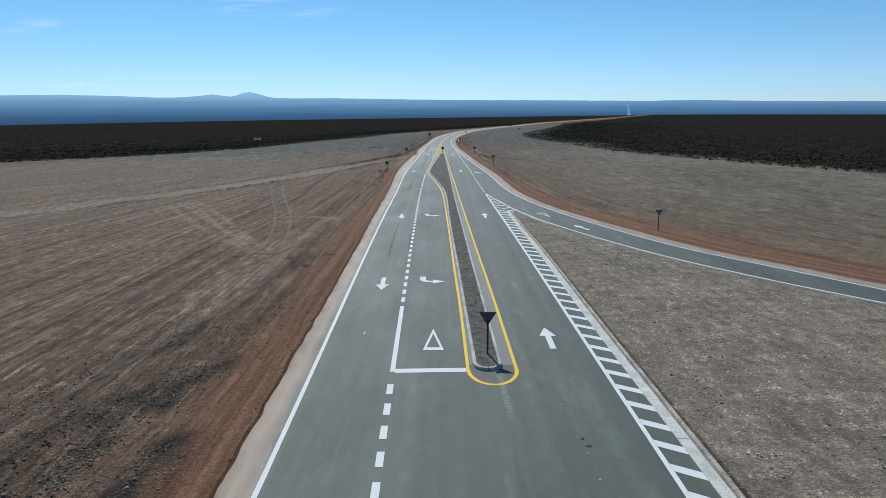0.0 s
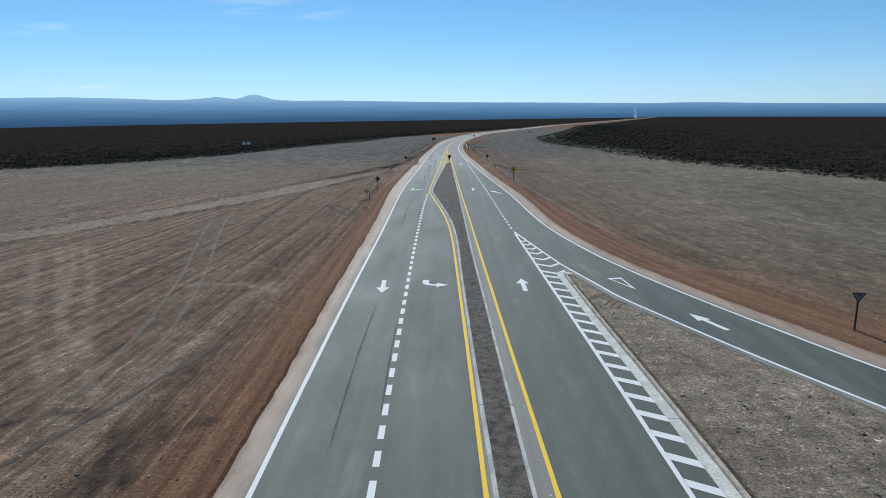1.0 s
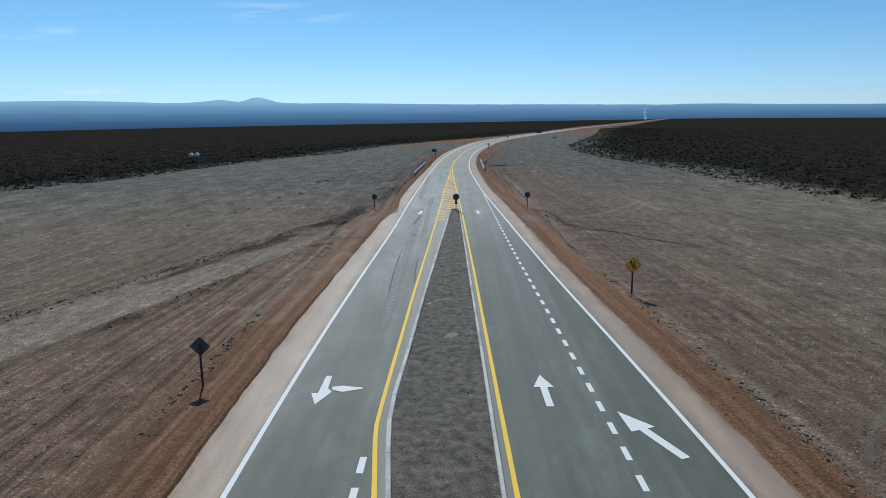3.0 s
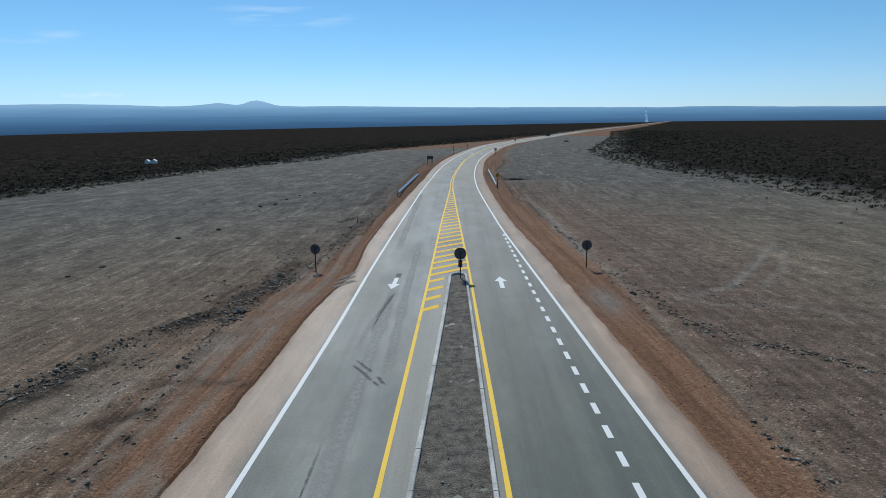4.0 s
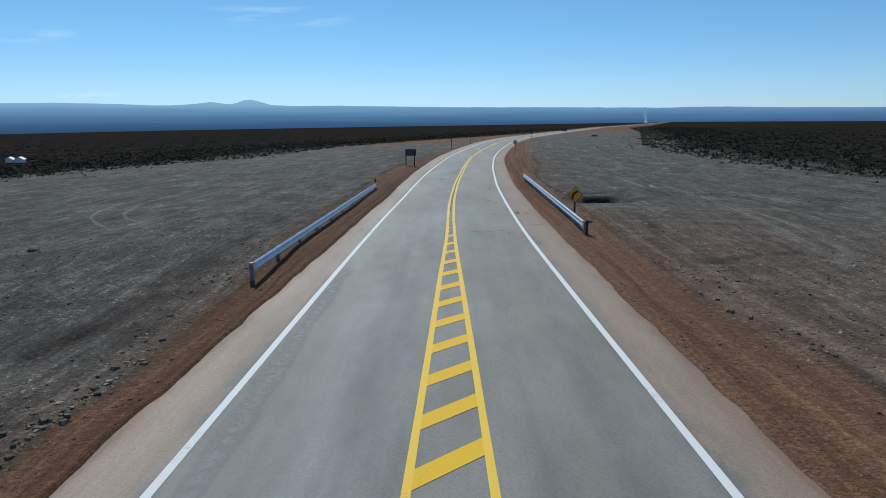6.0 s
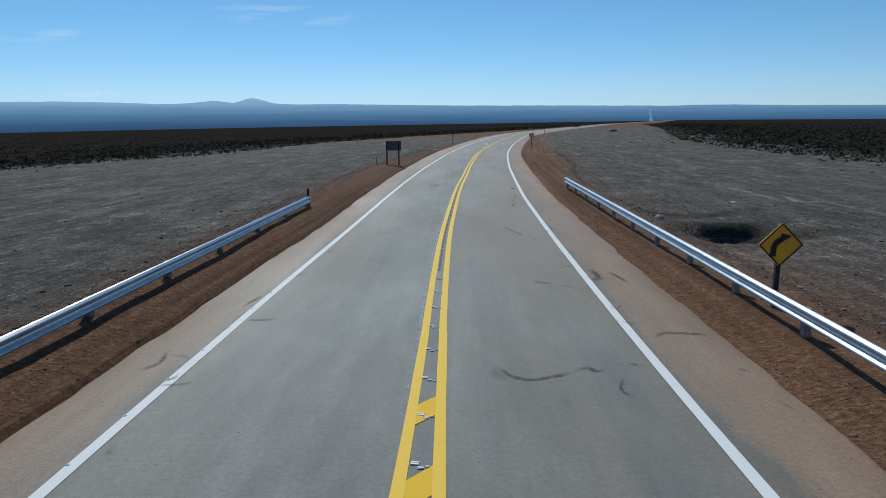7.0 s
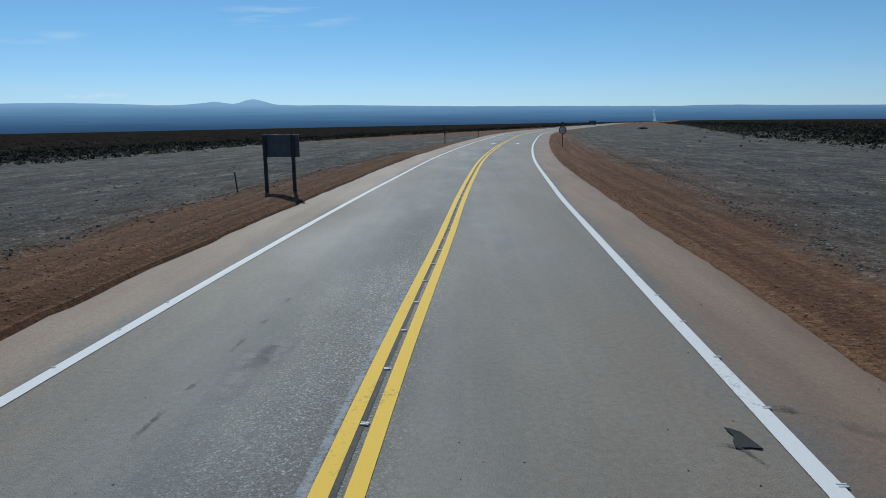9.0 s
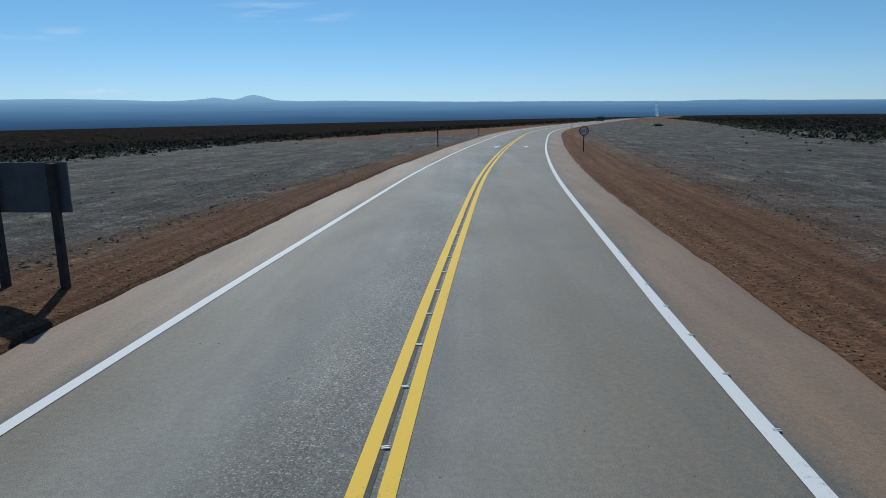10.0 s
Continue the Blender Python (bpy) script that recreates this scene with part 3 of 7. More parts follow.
def ground_height(x, y):
    x, y = np.asarray(x, float), np.asarray(y, float)
    e, isl = outside(x, y)
    far = np.clip(1 - np.abs(y - 130) / 500, 0, 1)
    rel = 0.10 * vnoise(e * 2.1, y * 0.045, 1) * np.where(isl, 1.0, 0.3) + 0.10 * vnoise(e * 0.9, y * 0.03, 7) * np.where(isl, 1.0, 0.3) + 0.09 * vnoise(x * 0.5, y * 0.4, 2) + 0.05 * vnoise(x * 1.7, y * 1.7, 3)
    rel = rel + 0.10 * vnoise(e * 1.5, y * 0.035, 5) * np.clip(1 - e / 9, 0, 1) * np.where(y > 225, 0.35, 1.0) * (e > 0)
    rel = rel + 0.5 * vnoise(x * 0.03, y * 0.03, 4) * np.clip((e - 12) / 30, 0, 1)
    # windrow where the soil meets the gravel, banks beside the dirt track
    s, w = soil_of(x, y), np.where(isl, SOILW_L(y), SOILW_R(y))
    wob = 0.5 * vnoise(x * 0.3, y * 0.35, 21) + 0.25 * vnoise(x * 1.1, y * 1.1, 22)
    e = np.where((y > 76.3) & (y <= 78) & ~isl & (x < SLIP_IN(y)), -1, e)
    side = ((x < GORE_KERB(y)) | (x > SLIP_IN(y))) | (y > 80)
    rel = rel + np.where(side & (e > 0), 0.11 * (0.75 + 1.2 * vnoise(x * 0.2, y * 0.22, 23)) * np.exp(-(((s - 1) * w + wob) / 0.30) ** 2), 0)
    rel = rel + np.where(side & (e > 0), 0.05 * np.exp(-((e - 0.62 + 0.3 * wob) / 0.25) ** 2), 0)
    rutted = isl & (y > 138) & (y < 192)
    for d, deep in ((0.9, 0.05), (1.7, 0.06), (2.6, 0.07), (3.1, 0.05)):
        rel = rel - np.where(rutted, deep * np.exp(-((e - d * (1 + 0.25 * (y - 170) / 30) + 0.5 * wob) / 0.16) ** 2), 0)
    heap = isl * np.exp(-((e - SOILW_L(y) - 1.2) / 1.1) ** 2) * np.clip((y - 150) / 10, 0, 1) * np.clip((215 - y) / 15, 0, 1)
    rel = rel + heap * (0.28 * vnoise(x * 1.3, y * 0.8, 26) + 0.18 * vnoise(x * 3.1, y * 2.6, 27))
    churn = isl * np.exp(-((e - 6.0) / 3.2) ** 2) * np.clip((54 - y) / 14, 0, 1) * np.clip((y + 10) / 10, 0, 1)
    rel = rel + churn * (0.30 * vnoise(x * 1.5, y * 0.45, 28) + 0.20 * vnoise(x * 3.4, y * 1.7, 29))
    on = np.clip((y - 70) / 20, 0, 1) * np.clip((178 - y) / 8, 0, 1) * (x < -9)
    rel = rel + on * 0.42 * (0.55 + vnoise(x * 0.1, y * 0.09, 24)) * np.exp(-((x - TRACK_UP(y) + wob) * 0.9 / 0.55) ** 2)
    rel = rel + on * 0.30 * (0.55 + vnoise(x * 0.1, y * 0.09, 25)) * np.exp(-((x - TRACK_LO(y) + wob) * 0.9 / 0.45) ** 2)
    inside = on * np.clip((x - TRACK_UP(y)) / 0.8, 0, 1) * np.clip((TRACK_LO(y) - x) / 0.8, 0, 1)
    rel = rel * (1 - 0.7 * inside)
    return base_height(x, y) + np.where(e > 0, rel * np.clip(e / 2.0, 0.12, 1) * far, 0)


SCRUB_L = line([(-300, -330.0), (60, -230.0), (183, -106.0), (198, -86.0), (268, -64.0), (285, -57.0), (300, -50.5), (312, -44.5), (325, -39.5), (345, -36.0), (390, -20.0), (450, 16.0), (520, 46.0), (790, 128.0), (1400, 330.0), (4400, 1322.0)])
SCRUB_R = line([(-300, 330.0), (60, 120.0), (121, 80.0), (151, 65.0), (193, 51.0), (252, 41.0), (280, 38.5), (318, 39.0), (340, 42.0), (362, 47.5), (466, 76.0), (682, 128.0), (1076, 264.0), (4400, 1362.0)])


# ---- building helpers ----
def mesh_object(name, bm, material, parent=None):
    me = bpy.data.meshes.new(name)
    bm.to_mesh(me)
    bm.free()
    me.materials.append(material)
    ob = new(name, me)
    if parent is not None:
        ob.parent = parent
    return ob


def part(name, bm, material, parent, label=""):
    ob = mesh_object(name, bm, material, parent)
    return tagged(ob, label) if label else ob


def thing(name, label, category, group="", kind="", at=(0, 0, 0), turn=0.0):
    ob = new(name)
    ob.empty_display_size = 0.2
    ob.matrix_world = pose(*at, 0, 0, turn)
    return tagged(ob, label, category, group, kind)


def box(bm, lo, hi, bevel=0.0, m=None):
    r = bmesh.ops.create_cube(bm, size=1.0)
    vs = r["verts"]
    for v in vs:
        v.co = Vector([lo[i] + (v.co[i] + 0.5) * (hi[i] - lo[i]) for i in range(3)])
        if m is not None:
            v.co = m @ v.co
    if bevel:
        es = list({e for v in vs for e in v.link_edges})
        bmesh.ops.bevel(bm, geom=es, offset=bevel, segments=2, affect="EDGES", profile=0.6)
    return bm


def tube(bm, a, b, r0, r1=None, seg=10):
    a, b = Vector(a), Vector(b)
    r1 = r0 if r1 is None else r1
    m = Matrix.Translation((a + b) / 2) @ (b - a).to_track_quat("Z", "Y").to_matrix().to_4x4()
    bmesh.ops.create_cone(bm, cap_ends=True, segments=seg, radius1=r0, radius2=r1, depth=(b - a).length, matrix=m)
    return bm


def plate(bm, outline, thick, m=Matrix()):
    """A flat plate from an outline in x, z, its face towards -y, thick metres deep."""
    f = bm.faces.new([bm.verts.new(m @ Vector((x, 0, z))) for x, z in outline])
    r = bmesh.ops.extrude_face_region(bm, geom=[f])
    n = m.to_3x3() @ Vector((0, thick, 0))
    for v in [g for g in r["geom"] if isinstance(g, bmesh.types.BMVert)]:
        v.co += n
    bmesh.ops.recalc_face_normals(bm, faces=bm.faces)
    return bm


def disc_outline(r, n=32):
    return [(r * math.cos(2 * math.pi * i / n), r * math.sin(2 * math.pi * i / n)) for i in range(n)]


def floats(me, **named):
    for key, values in named.items():
        a = me.attributes.new(key, "FLOAT", "POINT")
        a.data.foreach_set("value", np.asarray(values, np.float32).ravel())


def grid_mesh(name, X, Y, Z, material):
    r, c = X.shape
    me = bpy.data.meshes.new(name)
    idx = np.arange(r * c).reshape(r, c)
    quads = np.stack([idx[:-1, :-1], idx[:-1, 1:], idx[1:, 1:], idx[1:, :-1]], -1).reshape(-1, 4)
    me.from_pydata(np.stack([X, Y, Z], -1).reshape(-1, 3).tolist(), [], quads.tolist())
    me.materials.append(material)
    me.polygons.foreach_set("use_smooth", np.ones(len(me.polygons), bool))
    return new(name, me)


# ---- ground ----
# Darker turned earth, with shade painted in at the track's bank and the pit,
# and paler driven ground: width, strength, points.
DARK_SOIL_SHADE = [
    (0.7, 0.7, [(-12.3, 38.4), (-12.3, 35.3), (-12.6, 33.6)]), (0.8, 0.9, [(-9.3, 32.4), (-10.0, 30.1), (-10.4, 28.4), (-12.0, 28.8), (-12.2, 26.9)]),
    (0.7, 0.7, [(-11.5, 29.6), (-12.6, 28.4), (-13.2, 26.9), (-13.4, 25.3), (-14.0, 21.0)]), (0.9, 0.9, [(-8.4, 25.0), (-8.7, 23.4), (-9.2, 20.5)]), (0.8, 0.6, [(-11.0, 25.3), (-11.3, 23.1), (-11.8, 20.0)]),
    (0.35, 0.6, [(-8.2, 55.1), (-9.9, 53.6), (-10.0, 49.5)]), (0.30, 0.7, [(-15.8, 54.9), (-15.3, 55.6), (-14.2, 55.9), (-12.7, 55.6)]),
    (0.28, 0.9, [(-11.4, 54.3), (-10.5, 52.0), (-10.1, 50.4)]), (0.26, 0.9, [(-10.6, 53.7), (-9.9, 52.0), (-9.5, 51.1)]), (0.26, 0.6, [(-10.3, 55.6), (-9.6, 53.7)])]
DARK_SOIL_SHADE += [
    # second stroke paints the shaded side of the track's upper bank
    (0.3, 0.6, [(-20.3, 128.8), (-20.1, 109.0), (-18.9, 92.4), (-19.3, 84.7)]), (0.55, 0.9, [(-20.7, 145.2), (-19.1, 150.5), (-17.0, 155.9), (-15.2, 160.5)]),
    (0.5, 0.8, [(-19.5, 134.3), (-18.6, 135.5), (-17.6, 137.4)]), (0.45, 0.8, [(-26.2, 114.5), (-24.2, 120.4), (-23.3, 122.4), (-22.3, 125.5)]),
    (0.24, 0.9, [(-14.7, 112.1), (-12.8, 108.6), (-11.8, 106.2), (-11.0, 104.3)]), (0.24, 0.9, [(-13.4, 112.5), (-11.8, 109.3), (-10.7, 106.8), (-9.9, 104.7)]),
    (0.45, 0.9, [(-18.3, 154.7), (-17.1, 157.1), (-16.4, 159.3), (-15.7, 161.2), (-15.0, 163.0)]), (0.8, 0.8, [(-14.0, 167.2), (-12.8, 170.8), (-11.8, 175.8), (-11.6, 182.1)])]
DARK_SOIL_SHADE += [
    (0.3, 0.9, [(-12.0, 157.1), (-11.5, 157.6), (-10.7, 158.2)]), (0.25, 0.9, [(-11.1, 155.6), (-10.5, 156.1)]), (0.25, 0.8, [(-11.9, 152.0), (-11.3, 152.3), (-10.6, 152.5)]),
    (0.22, 0.9, [(-11.8, 154.1), (-10.7, 154.2)]), (0.25, 0.8, [(-11.9, 160.2), (-10.6, 160.9), (-8.9, 160.5), (-8.1, 160.0)]), (0.35, 0.6, [(-14.7, 149.5), (-14.2, 151.0), (-13.5, 153.1)]),
    (0.45, 0.9, [(-11.7, 201.4), (-11.3, 202.5), (-10.9, 203.9)]), (0.55, 0.7, [(-11.4, 213.6), (-10.2, 218.8), (-9.9, 232.9)]), (0.6, 0.6, [(-9.9, 188.0), (-9.9, 192.4), (-9.6, 196.3), (-9.5, 199.1), (-9.1, 203.6)]),
    (0.22, 0.9, [(-18.8, 185.4), (-18.2, 188.7), (-16.6, 189.9), (-14.3, 189.9)]), (0.3, 0.8, [(-13.5, 171.7), (-13.6, 174.0), (-13.1, 176.1), (-11.3, 178.1)]), (0.5, 0.8, [(7.3, 248.6), (8.9, 247.1), (12.3, 249.3)]),
    # first stroke paints the pit's shade
    (0.9, 1.0, [(7.2, 243.0), (9.5, 244.2), (12.5, 243.6)]), (0.35, 0.7, [(9.7, 235.2), (8.2, 225.5), (9.0, 223.5), (13.4, 225.3)]), (0.3, 0.7, [(8.0, 216.0), (8.3, 210.3), (8.4, 204.0)])]
PALE_SOIL = [
    (0.22, 0.65, [(-33.9, 86.2), (-22.8, 67.3), (-14.6, 56.1)]), (0.22, 0.65, [(-32.6, 87.2), (-21.5, 68.3), (-13.4, 57.1)]), (0.28, 0.6, [(-15.6, 50.9), (-13.7, 46.0), (-12.8, 42.1), (-13.0, 40.3)]),
    (0.30, 0.6, [(-15.3, 45.0), (-13.7, 39.5), (-13.8, 37.3), (-13.1, 34.7)]), (0.22, 0.65, [(-32.2, 88.5), (-24.3, 74.1), (-20.7, 66.9), (-16.1, 59.2), (-13.5, 54.6)]),
    (0.22, 0.65, [(-30.9, 88.4), (-22.9, 74.1), (-18.5, 65.5), (-15.1, 59.7)]), (0.3, 0.6, [(-10.4, 72.9), (-13.5, 75.1), (-17.8, 74.6)]), (0.35, 0.6, [(-12.7, 46.0), (-12.1, 55.3), (-12.0, 60.0), (-12.2, 68.0), (-11.5, 75.0)])]
PALE_SOIL += [
    (0.25, 0.8, [(-9.7, 146.6), (-9.6, 147.7)]), (0.25, 0.8, [(-8.2, 148.2), (-8.1, 146.8)]), (0.2, 0.7, [(-9.0, 154.7), (-7.9, 152.0)]), (0.9, 0.6, [(-15.6, 153.1), (-13.6, 155.6), (-12.5, 161.2), (-10.3, 165.8), (-8.8, 173.1)]),
    (0.3, 0.6, [(-18.4, 203.3), (-18.0, 206.3), (-17.8, 211.5)]), (0.25, 0.8, [(13.1, 173.3), (16.0, 175.3), (20.1, 181.3), (24.2, 188.1)]), (0.25, 0.7, [(17.8, 175.2), (21.1, 179.6), (24.4, 186.0)]),
    (0.25, 0.7, [(11.8, 172.7), (13.9, 171.5), (18.0, 170.9), (19.6, 168.7)]), (0.38, 1.0, [(8.6, 212.0), (8.7, 208.5), (8.9, 203.0), (9.1, 199.1), (9.0, 196.0), (9.1, 190.0), (9.3, 184.0)]),
    (0.25, 0.7, [(16.0, 238.1), (14.2, 223.4), (15.6, 225.3), (16.6, 229.7), (16.4, 238.1)])]


PALE_SOIL += [(0.28, 0.65, [(float(OUT_L(y)) - d, y) for y in range(136, 198, 8)]) for d in (1.3, 2.5, 3.3)]


def painted(X, Y, strokes, seed):
    """How strongly each point lies on one of the strokes."""
    out = np.zeros_like(X)
    for w, amount, pts in strokes:
        d = np.full_like(X, 1e9)
        for (ax, ay), (bx, by) in zip(pts[:-1], pts[1:]):
            t = np.clip(((X - ax) * (bx - ax) + (Y - ay) * (by - ay)) / ((bx - ax) ** 2 + (by - ay) ** 2), 0, 1)
            d = np.minimum(d, np.hypot(X - ax - t * (bx - ax), Y - ay - t * (by - ay)))
        out = np.maximum(out, amount * np.exp(-(d / w) ** 2))
    return np.clip(out * (1.0 + 1.1 * vnoise(X * 0.8, Y * 0.6, seed) + 0.8 * vnoise(X * 2.3, Y * 1.8, seed + 1)), 0, 1)


def build_ground():
    ys = list(np.arange(-60, 10, 1.6)) + list(np.arange(10, 300, 0.5))
    step = 0.9
    while ys[-1] < 4300:
        step *= 1.06
        ys.append(ys[-1] + step)
    back, step = [-60.0], 2.0
    while back[-1] > -4300:
        step *= 1.6
        back.append(back[-1] - step)
    ys = np.array(sorted(set(back[1:])) + ys)
    es = list(np.arange(0, 6, 0.17)) + list(np.arange(6, 34, 0.34))
    step = 0.4
    while es[-1] < 4300:
        step *= 1.13
        es.append(es[-1] + step)
    es = np.array(es)
    rows = []
    for y in ys:
        yc = np.clip(y, -60, None)
        a, b = float(OUT_L(yc)), float(GORE_KERB(yc) if y <= 78 else OUT_R(yc))
        if 76 < y < 96:
            b = float(np.interp(y, [76, 96], [GORE_KERB(76), OUT_R(96)]))
        rows.append(np.concatenate([a - es[::-1], [a + 0.15, a + 0.4, (a + b) / 2, b - 0.4, b - 0.15], b + es]))
    X = np.array(rows)
    Y = np.repeat(ys[:, None], X.shape[1], 1)
    Z = ground_height(X, Y)
    ob = grid_mesh("ground", X, Y, Z, M_GROUND)
    e, isl = outside(X, Y)
    bend = 5.0 * vnoise(X * 0.06, Y * 0.06, 8) + 2.5 * vnoise(X * 0.3, Y * 0.3, 9)
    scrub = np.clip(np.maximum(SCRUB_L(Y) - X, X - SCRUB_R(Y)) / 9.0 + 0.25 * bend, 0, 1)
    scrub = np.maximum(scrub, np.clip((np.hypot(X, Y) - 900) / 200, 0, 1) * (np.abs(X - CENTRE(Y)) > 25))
    track = np.clip((X - TRACK_UP(Y)) / 0.4 + 0.1, 0, 1) * np.clip((TRACK_LO(Y) - X) / 0.4 + 0.1, 0, 1) * ((Y > 15) & (Y < 172)) * np.clip((172 - Y) / 25, 0, 1)
    wedge = (Y <= 78) & (X > GORE_KERB(Y)) & (X < SLIP_IN(Y))
    beyond = e - SOILW_R(Y)
    band = 0.55 * ~isl * np.clip(beyond / 0.3, 0, 1) * np.clip((1.7 - beyond) / 1.2, 0, 1) * np.clip((Y - 85) / 20, 0, 1) * np.clip((225 - Y) / 20, 0, 1)
    track = np.where(wedge, 1.0, np.maximum(track, band))
    soil = np.where(wedge, 9.0, soil_of(X, Y))
    grade = np.where(isl & ~wedge, e * 180 / (240 - np.clip(Y, -60, 150)), np.where(wedge, 0.8 * e + 22, e))
    dark, pale = painted(X, Y, DARK_SOIL_SHADE, 91), painted(X, Y, PALE_SOIL, 95)
    beyond = e - SOILW_R(Y)
    brown = ~isl * ~wedge * np.clip((beyond + 0.5) / 0.8, 0, 1) * np.clip((13 + 5 * bend / 4 - beyond) / 8, 0, 1) * np.clip((Y - 130) / 35, 0, 1) * np.clip((246 - Y) / 22, 0, 1)
    brown = np.maximum(brown, isl * np.clip((e - 1) / 3, 0, 1) * np.clip((7 + bend - e) / 5, 0, 1) * np.exp(-((Y - 220) / 14) ** 2))
    pale = np.maximum(pale, np.where(wedge, 0, 1.0 * np.exp(-(((X - 7.9) / 0.8) ** 2 + ((Y - 172) / 2.6) ** 2))))
    comb = np.where(wedge, 0.06, np.where(isl, 1.0 - 0.58 * np.clip((Y - 38) / 40, 0, 1) + 0.20 * np.clip((Y - 200) / 30, 0, 1), 0.10 + 0.50 * np.clip((Y - 215) / 30, 0, 1)))
    floats(ob.data, comb=comb, grade=grade, dark=dark, pale=pale, brown=brown, edge=np.where(wedge, 22 + X - GORE_KERB(Y), np.clip(e, -2, 200)), left=isl * np.clip((185 - Y) / 60, 0, 1), scrub=scrub, track=track, soil=np.clip(soil, -2, 9), late=np.clip((Y - np.where(isl, 160, 186)) / 55, 0, 1))
    return tagged(ob, "grey brown gravel desert with reddish soil along the road", "ground", kind="structure")


build_ground()


# ---- sealed surfaces ----
def strip(name, left, right, ys, z, material, label, category, cols=7, parent=None, camber=0.0):
    ys = np.asarray(ys, float)
    f = np.linspace(0, 1, cols)[None, :]
    a, b = left(ys)[:, None], right(ys)[:, None]
    X = a + (b - a) * f
    Y = np.repeat(ys[:, None], cols, 1)
    Z = np.maximum(base_height(X, Y) + 0.14, z) if camber else np.full_like(X, z)
    Z = np.where(Y > 600, np.where(np.hypot(X, Y) > 650, base_height(X, Y) + z + 0.14, Z), Z)
    ob = grid_mesh(name, X, Y, Z, material)
    mid = np.clip((X - a - 1.7) / 1.2, 0, 1) * np.clip((np.where(Y > 225, 3.5, 0) - X + a) / 0.3 + 1, 0, 1)
    rim = X - a if "left" in name else b - X
    floats(ob.data, rim=rim, line=b - X if "left" in name else X - a, lane=X - a, late=np.clip((Y - 198) / 46, 0, 1) if "shoulder" in name else np.clip((Y - np.where(X < 0.4, 118, 158)) / 48, 0, 1), swept=np.exp(-((Y - 193) / 26) ** 2) * np.where(X < 0, 1.0, 0.7), tan=np.clip((Y - 150) / 60, 0, 0.45) + np.clip((Y - 228) / 22, 0, 0.55), coarse=mid * np.clip((Y - 232) / 24, 0, 1))
    return tagged(ob, label, category, kind="structure")


def rows_to(a, b, step=2.0, far=0):
    ys = list(np.arange(a, b + 0.01, step))
    while far and ys[-1] < far:
        step *= 1.12
        ys.append(min(far, ys[-1] + step))
    return ys


YS_ROAD = rows_to(-60, 460, 2.0, 4300)
strip("road", EDGE_L, lambda y: np.where(y < 76.55, GORE_KERB(y) - 0.6, EDGE_R(y)), sorted(YS_ROAD + [76.5, 76.6]), 0.0, M_ASPHALT, "grey two-way asphalt road with turning lanes, worn and dusty", "road", 13)
strip("slip_road", lambda y: SLIP_IN(y) - 0.30, EDGE_R, rows_to(-60, 79, 1.5), 0.004, M_ASPHALT, "dark asphalt slip road that joins the main road", "road", 5)
YS_EDGE = rows_to(-60, -10, 2.0) + rows_to(-9.6, 320, 0.4) + rows_to(322, 460, 2.0, 4300)
strip("shoulder_left", OUT_L, EDGE_L, YS_EDGE, -0.004, M_SHOULDER, "pinkish dusty sealed shoulder beside the road", "shoulder", 8)
strip("shoulder_right", EDGE_R, OUT_R, YS_EDGE, -0.004, M_SHOULDER_R, "pinkish dusty sealed shoulder beside the road", "shoulder", 8)


